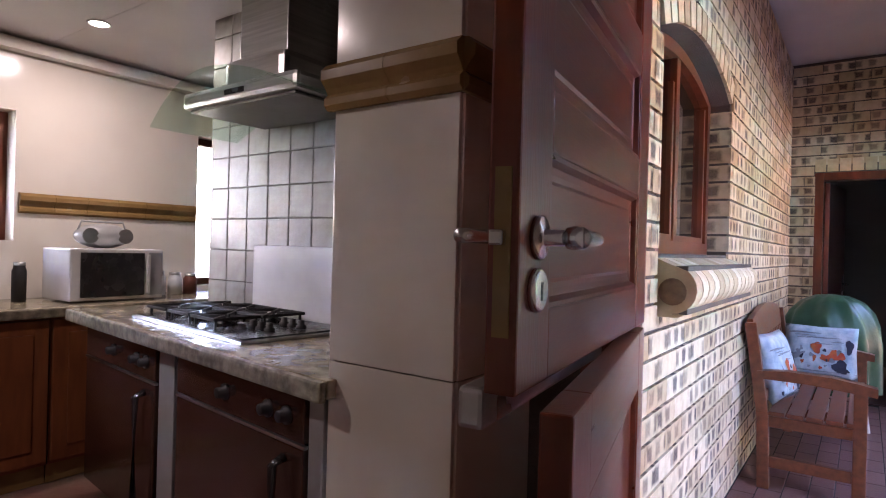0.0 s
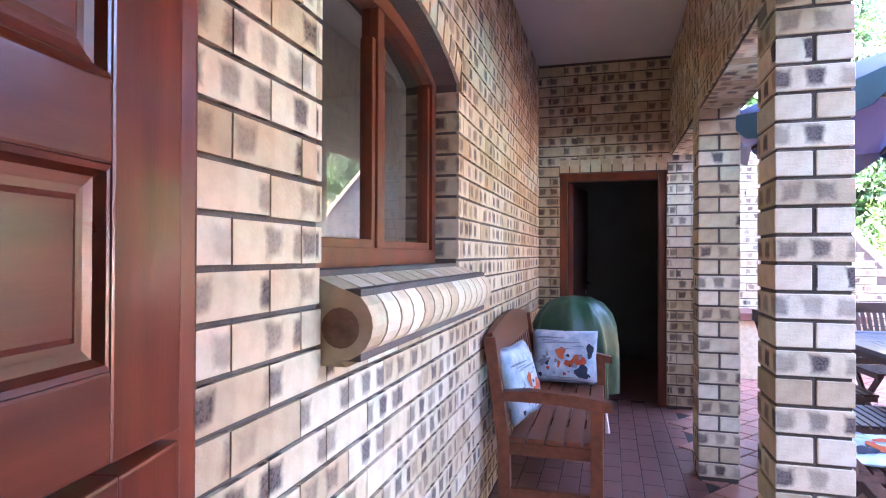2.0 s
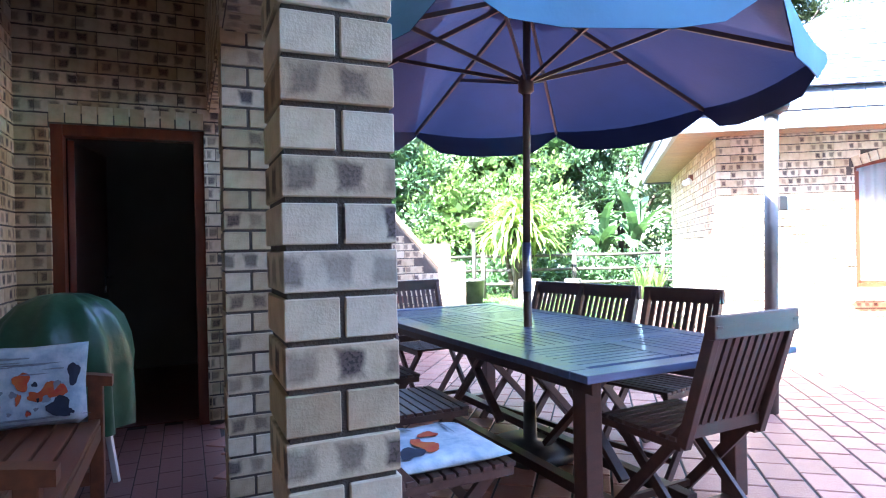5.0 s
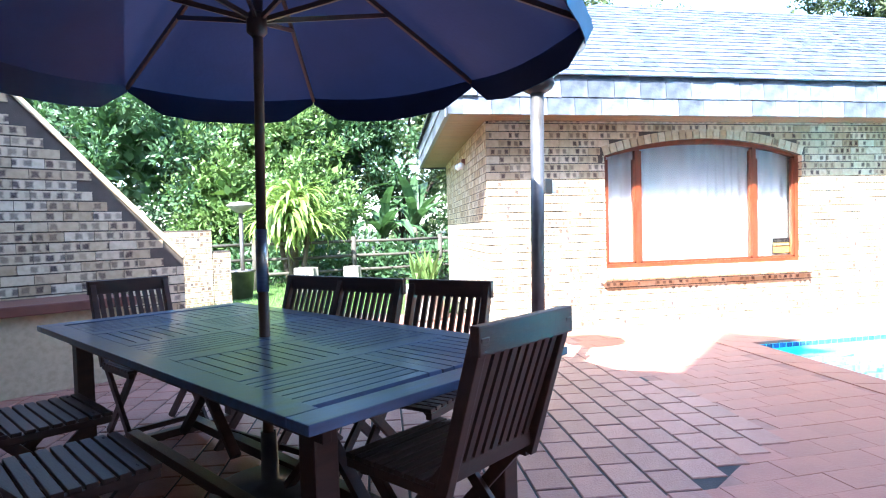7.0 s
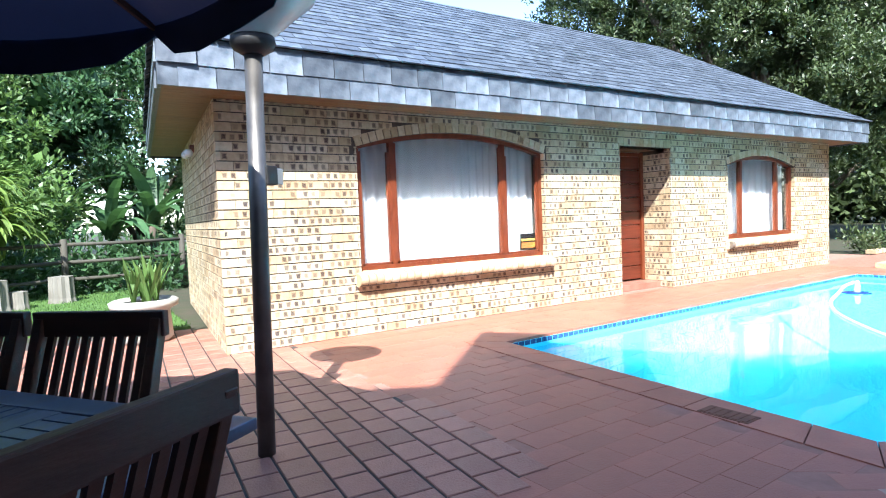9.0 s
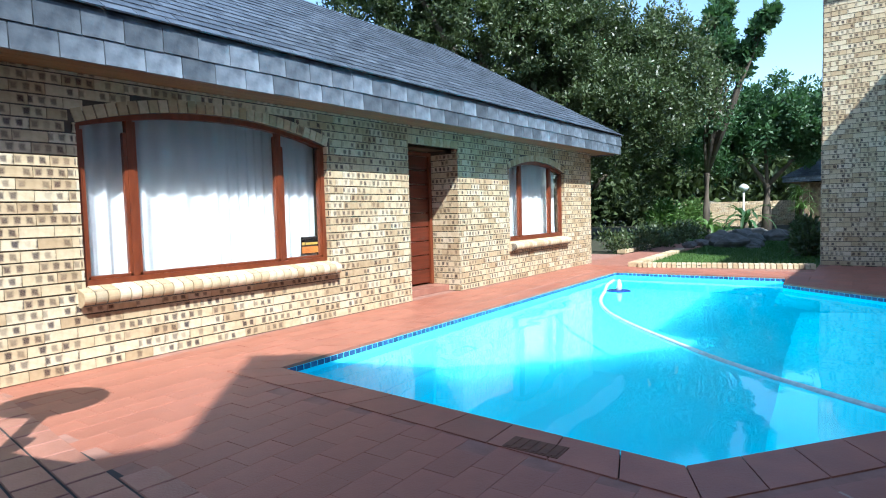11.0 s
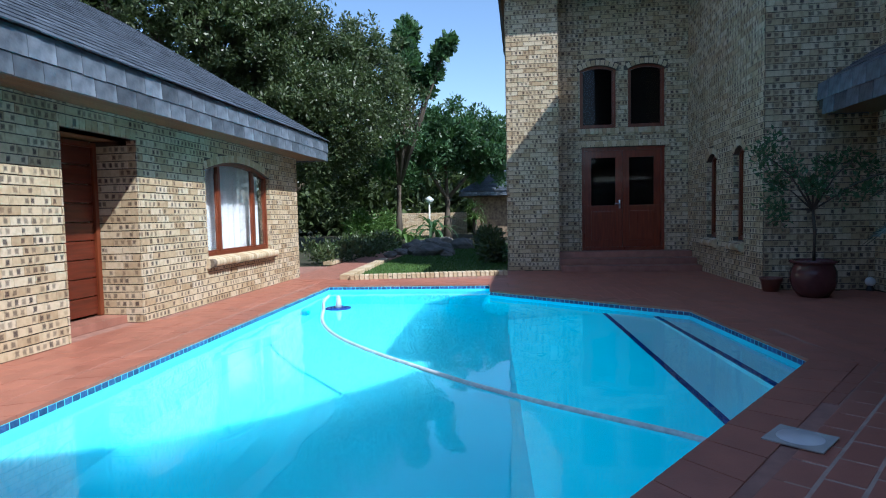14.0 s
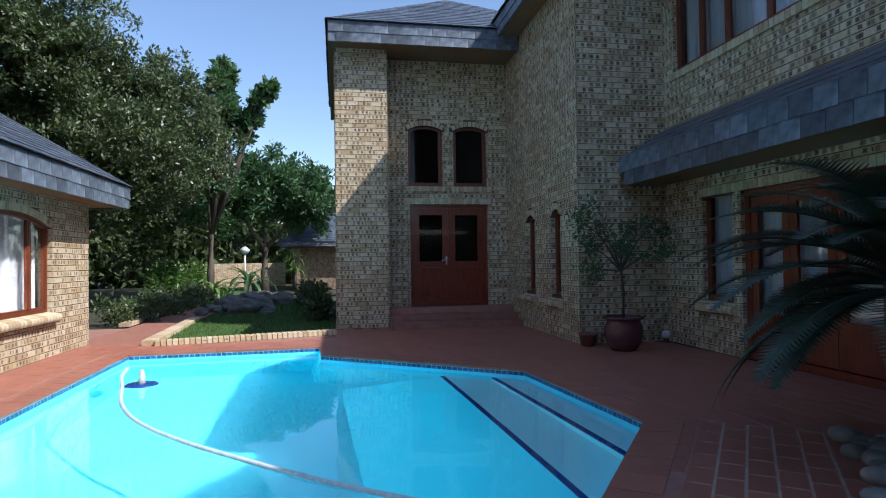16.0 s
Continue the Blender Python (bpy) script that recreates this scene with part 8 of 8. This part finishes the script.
kb = thing("lawn_kerb", Matrix(), "kerb of cream bricks on edge round the lawn", "kerb", kind="structure")
for a, b in (((11.9, 7.2), (12.6, 4.26)), ((11.9, 7.3), (16.2, 7.52)), ((15.2, 8.75), (18.0, 8.85))):
    a, b = Vector((*a, 0)), Vector((*b, 0))
    k = round((b - a).length / 0.088)
    q = (b - a).to_track_quat('X', 'Z').to_matrix().to_4x4()
    me = bpy.data.meshes.new("brick")
    b2 = boxed(0.004, 0.080, -0.11, 0.11, 0, 0.09, bevel=0.006)
    b2.to_mesh(me)
    b2.free()
    me.uv_layers.new()
    me.materials.append(BRICK_PLAIN)
    for i in range(k):
        o = new("brick", me)
        o.parent = kb
        o.matrix_basis = Matrix.Translation(a.lerp(b, i / k)) @ q
for i in range(26):
    rg = random.Random(100 + i)
    x, y = 17.5 + rg.uniform(0, 5.5), 7.9 - 0.35 * rg.uniform(0, 6)
    rk = thing("rock", pose(x, y, 0, 0, 0, rg.uniform(0, 360)), "weathered grey rockery stone", "rock", "rockery stones")
    bm = bmesh.new()
    s_ = rg.uniform(0.16, 0.42)
    bmesh.ops.create_icosphere(bm, subdivisions=3, radius=s_)
    for v in bm.verts:
        v.co *= 1 + 0.4 * noise.noise(v.co * 3.2 / s_ * 0.4 + Vector((i, 0, 0)))
        v.co.z *= 0.62
        v.co.z += s_ * 0.3
    part("stone", bm, ROCK, rk)


def globe_lamp(m, h, label):
    ob = thing("garden_lamp", m, label, "lamp post", "globe lamps in the garden")
    bm = bmesh.new()
    tube(bm, [(0, 0, 0), (0, 0, h)], 0.04, 12)
    part("post", bm, POLE_STEEL if h < 1.7 else WHITE, ob, smooth=True)
    bm = bmesh.new()
    lathe(bm, [(0.05, h), (0.12, h + .02), (0.22, h + .16), (0.21, h + .2), (0.1, h + .3), (0, h + .34)] if h > 1.7 else [(0.05, h), (0.09, h + .02), (0.24, h + .13), (0.25, h + .15), (0.16, h + .2), (0, h + .22)], 20)
    part("shade", bm, LAMP_WHITE if h > 1.7 else AGED, ob, smooth=True)


globe_lamp(pose(28.6, 8.2, 0), 1.75, "white globe garden lamp on a post")
globe_lamp(pose(-2.46, 13.44, 0), 1.58, "garden lamp with a pale conical shade by the lawn")
globe_lamp(pose(38.0, 11.6, 0), 1.2, "small distant globe garden lamp")
brick_wall("wall_garden", pose(34.2, 13.2, 0, 0, 0, -62), 6.8, 1.35, label="sunlit face brick garden wall")
ph = thing("garden_house", Matrix(), "small brick garden house under a slate roof", "garden house")
bm = boxed(31.6, 36.0, 2.0, 6.3, 0, 2.1)
part("wall", bm, mat("far_brick", (0.30, 0.22, 0.14), 0.85, color2=(0.12, 0.08, 0.06), scale=9), ph)
part("pier", boxed(31.2, 31.55, 6.0, 6.35, 0, 2.1, bevel=0.01), mat("far_pier_brick", (0.36, 0.27, 0.17), 0.85, color2=(0.14, 0.09, 0.06), scale=9), ph)
hip_roof("roof_garden_house", 30.8, 36.8, 1.4, 7.0, 2.35, 0.6, "grey slate roof of the garden house", 0.22, faces="w")
# timber fence, stumps, bin and planter behind the garden room
fn = thing("rail_fence", Matrix(), "weathered timber post and rail fence", "fence")
fp = [(-6.5, 13.6), (-4.4, 14.2), (-2.4, 14.75), (-0.35, 15.3), (1.7, 15.85), (3.8, 16.4)]
for x, y in fp:
    bm = bmesh.new()
    tube(bm, [(x, y, 0), (x, y, 1.08)], [0.06, 0.055], 10)
    part("post", bm, LOG, fn, smooth=True)
for a, b in zip(fp, fp[1:]):
    for z in (0.35, 0.66, 0.98):
        bm = bmesh.new()
        tube(bm, [(*a, z), ((a[0] + b[0]) / 2, (a[1] + b[1]) / 2, z - .015), (*b, z)], 0.033, 8)
        part("rail", bm, LOG, fn, smooth=True)
for k, (x, y, r, h) in enumerate(((-0.42, 14.6, 0.19, 0.46), (-1.35, 14.0, 0.24, 0.5), (-1.0, 14.1, 0.13, 0.3))):
    sp_ = thing("tree_stump", pose(x, y, 0), "pale sawn tree stump on the lawn", "stump", "stumps on the lawn")
    bm = bmesh.new()
    n = 20
    rings = [[bm.verts.new((r * f * (1 + .08 * math.sin(3 * q + k)) * math.cos(q * 6.283 / n), r * f * (1 + .08 * math.sin(3 * q + k)) * math.sin(q * 6.283 / n), z)) for q in range(n)] for f, z in ((1.12, 0), (1, .1), (.95, h), (.0, h + .001))]
    for a, b in zip(rings, rings[1:]):
        for q in range(n):
            bm.faces.new((a[q], a[(q + 1) % n], b[(q + 1) % n], b[q]))
    part("wood", bm, WEATHERED, sp_, smooth=False)
bn2 = thing("grey_tub", pose(-2.5, 13.4, 0), "grey tub beside the garden wall", "tub")
bm = bmesh.new()
lathe(bm, [(0, 0), (0.2, 0), (0.25, 0.5), (0.27, 0.5), (0.27, 0.54), (0.23, 0.54), (0.22, .45)], 24)
part("body", bm, POLE_STEEL, bn2, smooth=True)
pt = pot("planter", pose(0.32, 9.72, 0), [(0, 0), (0.22, 0.0), (0.27, 0.05), (0.25, 0.34), (0.33, 0.38), (0.34, 0.44), (0.30, 0.46), (0.27, 0.42)], CONCRETE, "round pale concrete planter")
rosette("snake_plant", pose(0.32, 9.72, 0.41), [(x * .12, y * .12, 0) for x, y in ((0, 0), (1, .4), (-.8, .7), (.3, -1), (-.9, -.6), (.9, -.4))], 7, 0.52, 0.07, LEAF_LIGHT, "upright yellow-green snake plants in a planter", 90, 0.3, 0, rise=(1.1, 1.5))
# small fittings on the garden room
sl = thing("security_light", pose(0.86, 9.55, 2.02), "small white twin security light", "wall lamp")
part("bracket", boxed(-0.03, 0.015, -0.04, 0.04, -0.02, 0.06, bevel=0.004), TERRACOTTA, sl)
for y in (-0.09, 0.09):
    bm = bmesh.new()
    bmesh.ops.create_uvsphere(bm, u_segments=16, v_segments=10, radius=0.044, matrix=Matrix.Translation((-0.055, y, -0.035)))
    part("lamp_head", bm, LAMP_WHITE, sl, smooth=True)
for k, (x, w) in enumerate(((4.555, 0.25), (9.02, 0.16))):
    sg = thing("window_sign", pose(x, GY + 0.135, 0.755 if k == 0 else 0.76), "small black and orange security sign in the window", "sign")
    part("board", boxed(0, w, 0, 0.006, 0, 0.2, bevel=0.001), BLACK, sg)
    part("panel", boxed(0.008, w - .008, -0.002, 0.0, 0.014, 0.088), YELLOW, sg, "orange panel")
    part("lettering_bar", boxed(0.26 * w, 0.95 * w, -0.002, 0.0, 0.108, 0.134), GOLD, sg, "gold lettering")
    part("emblem", boxed(0.05 * w, 0.19 * w, -0.002, 0.0, 0.104, 0.138), GOLD, sg)

# ---- single bricks, pavers and tiles ----
for owner, pieces, material in LATER:
    for row in pieces:
        if material is None:
            o = new("tile" if row[0].name.startswith("tile") else "paver", row[0])
            o.matrix_basis = row[1]
        else:
            x, z, w, h = row
            o = new("brick", brick_mesh(w, h, material))
            o.matrix_basis = Matrix.Translation((x, 0, z))
        o.parent = owner
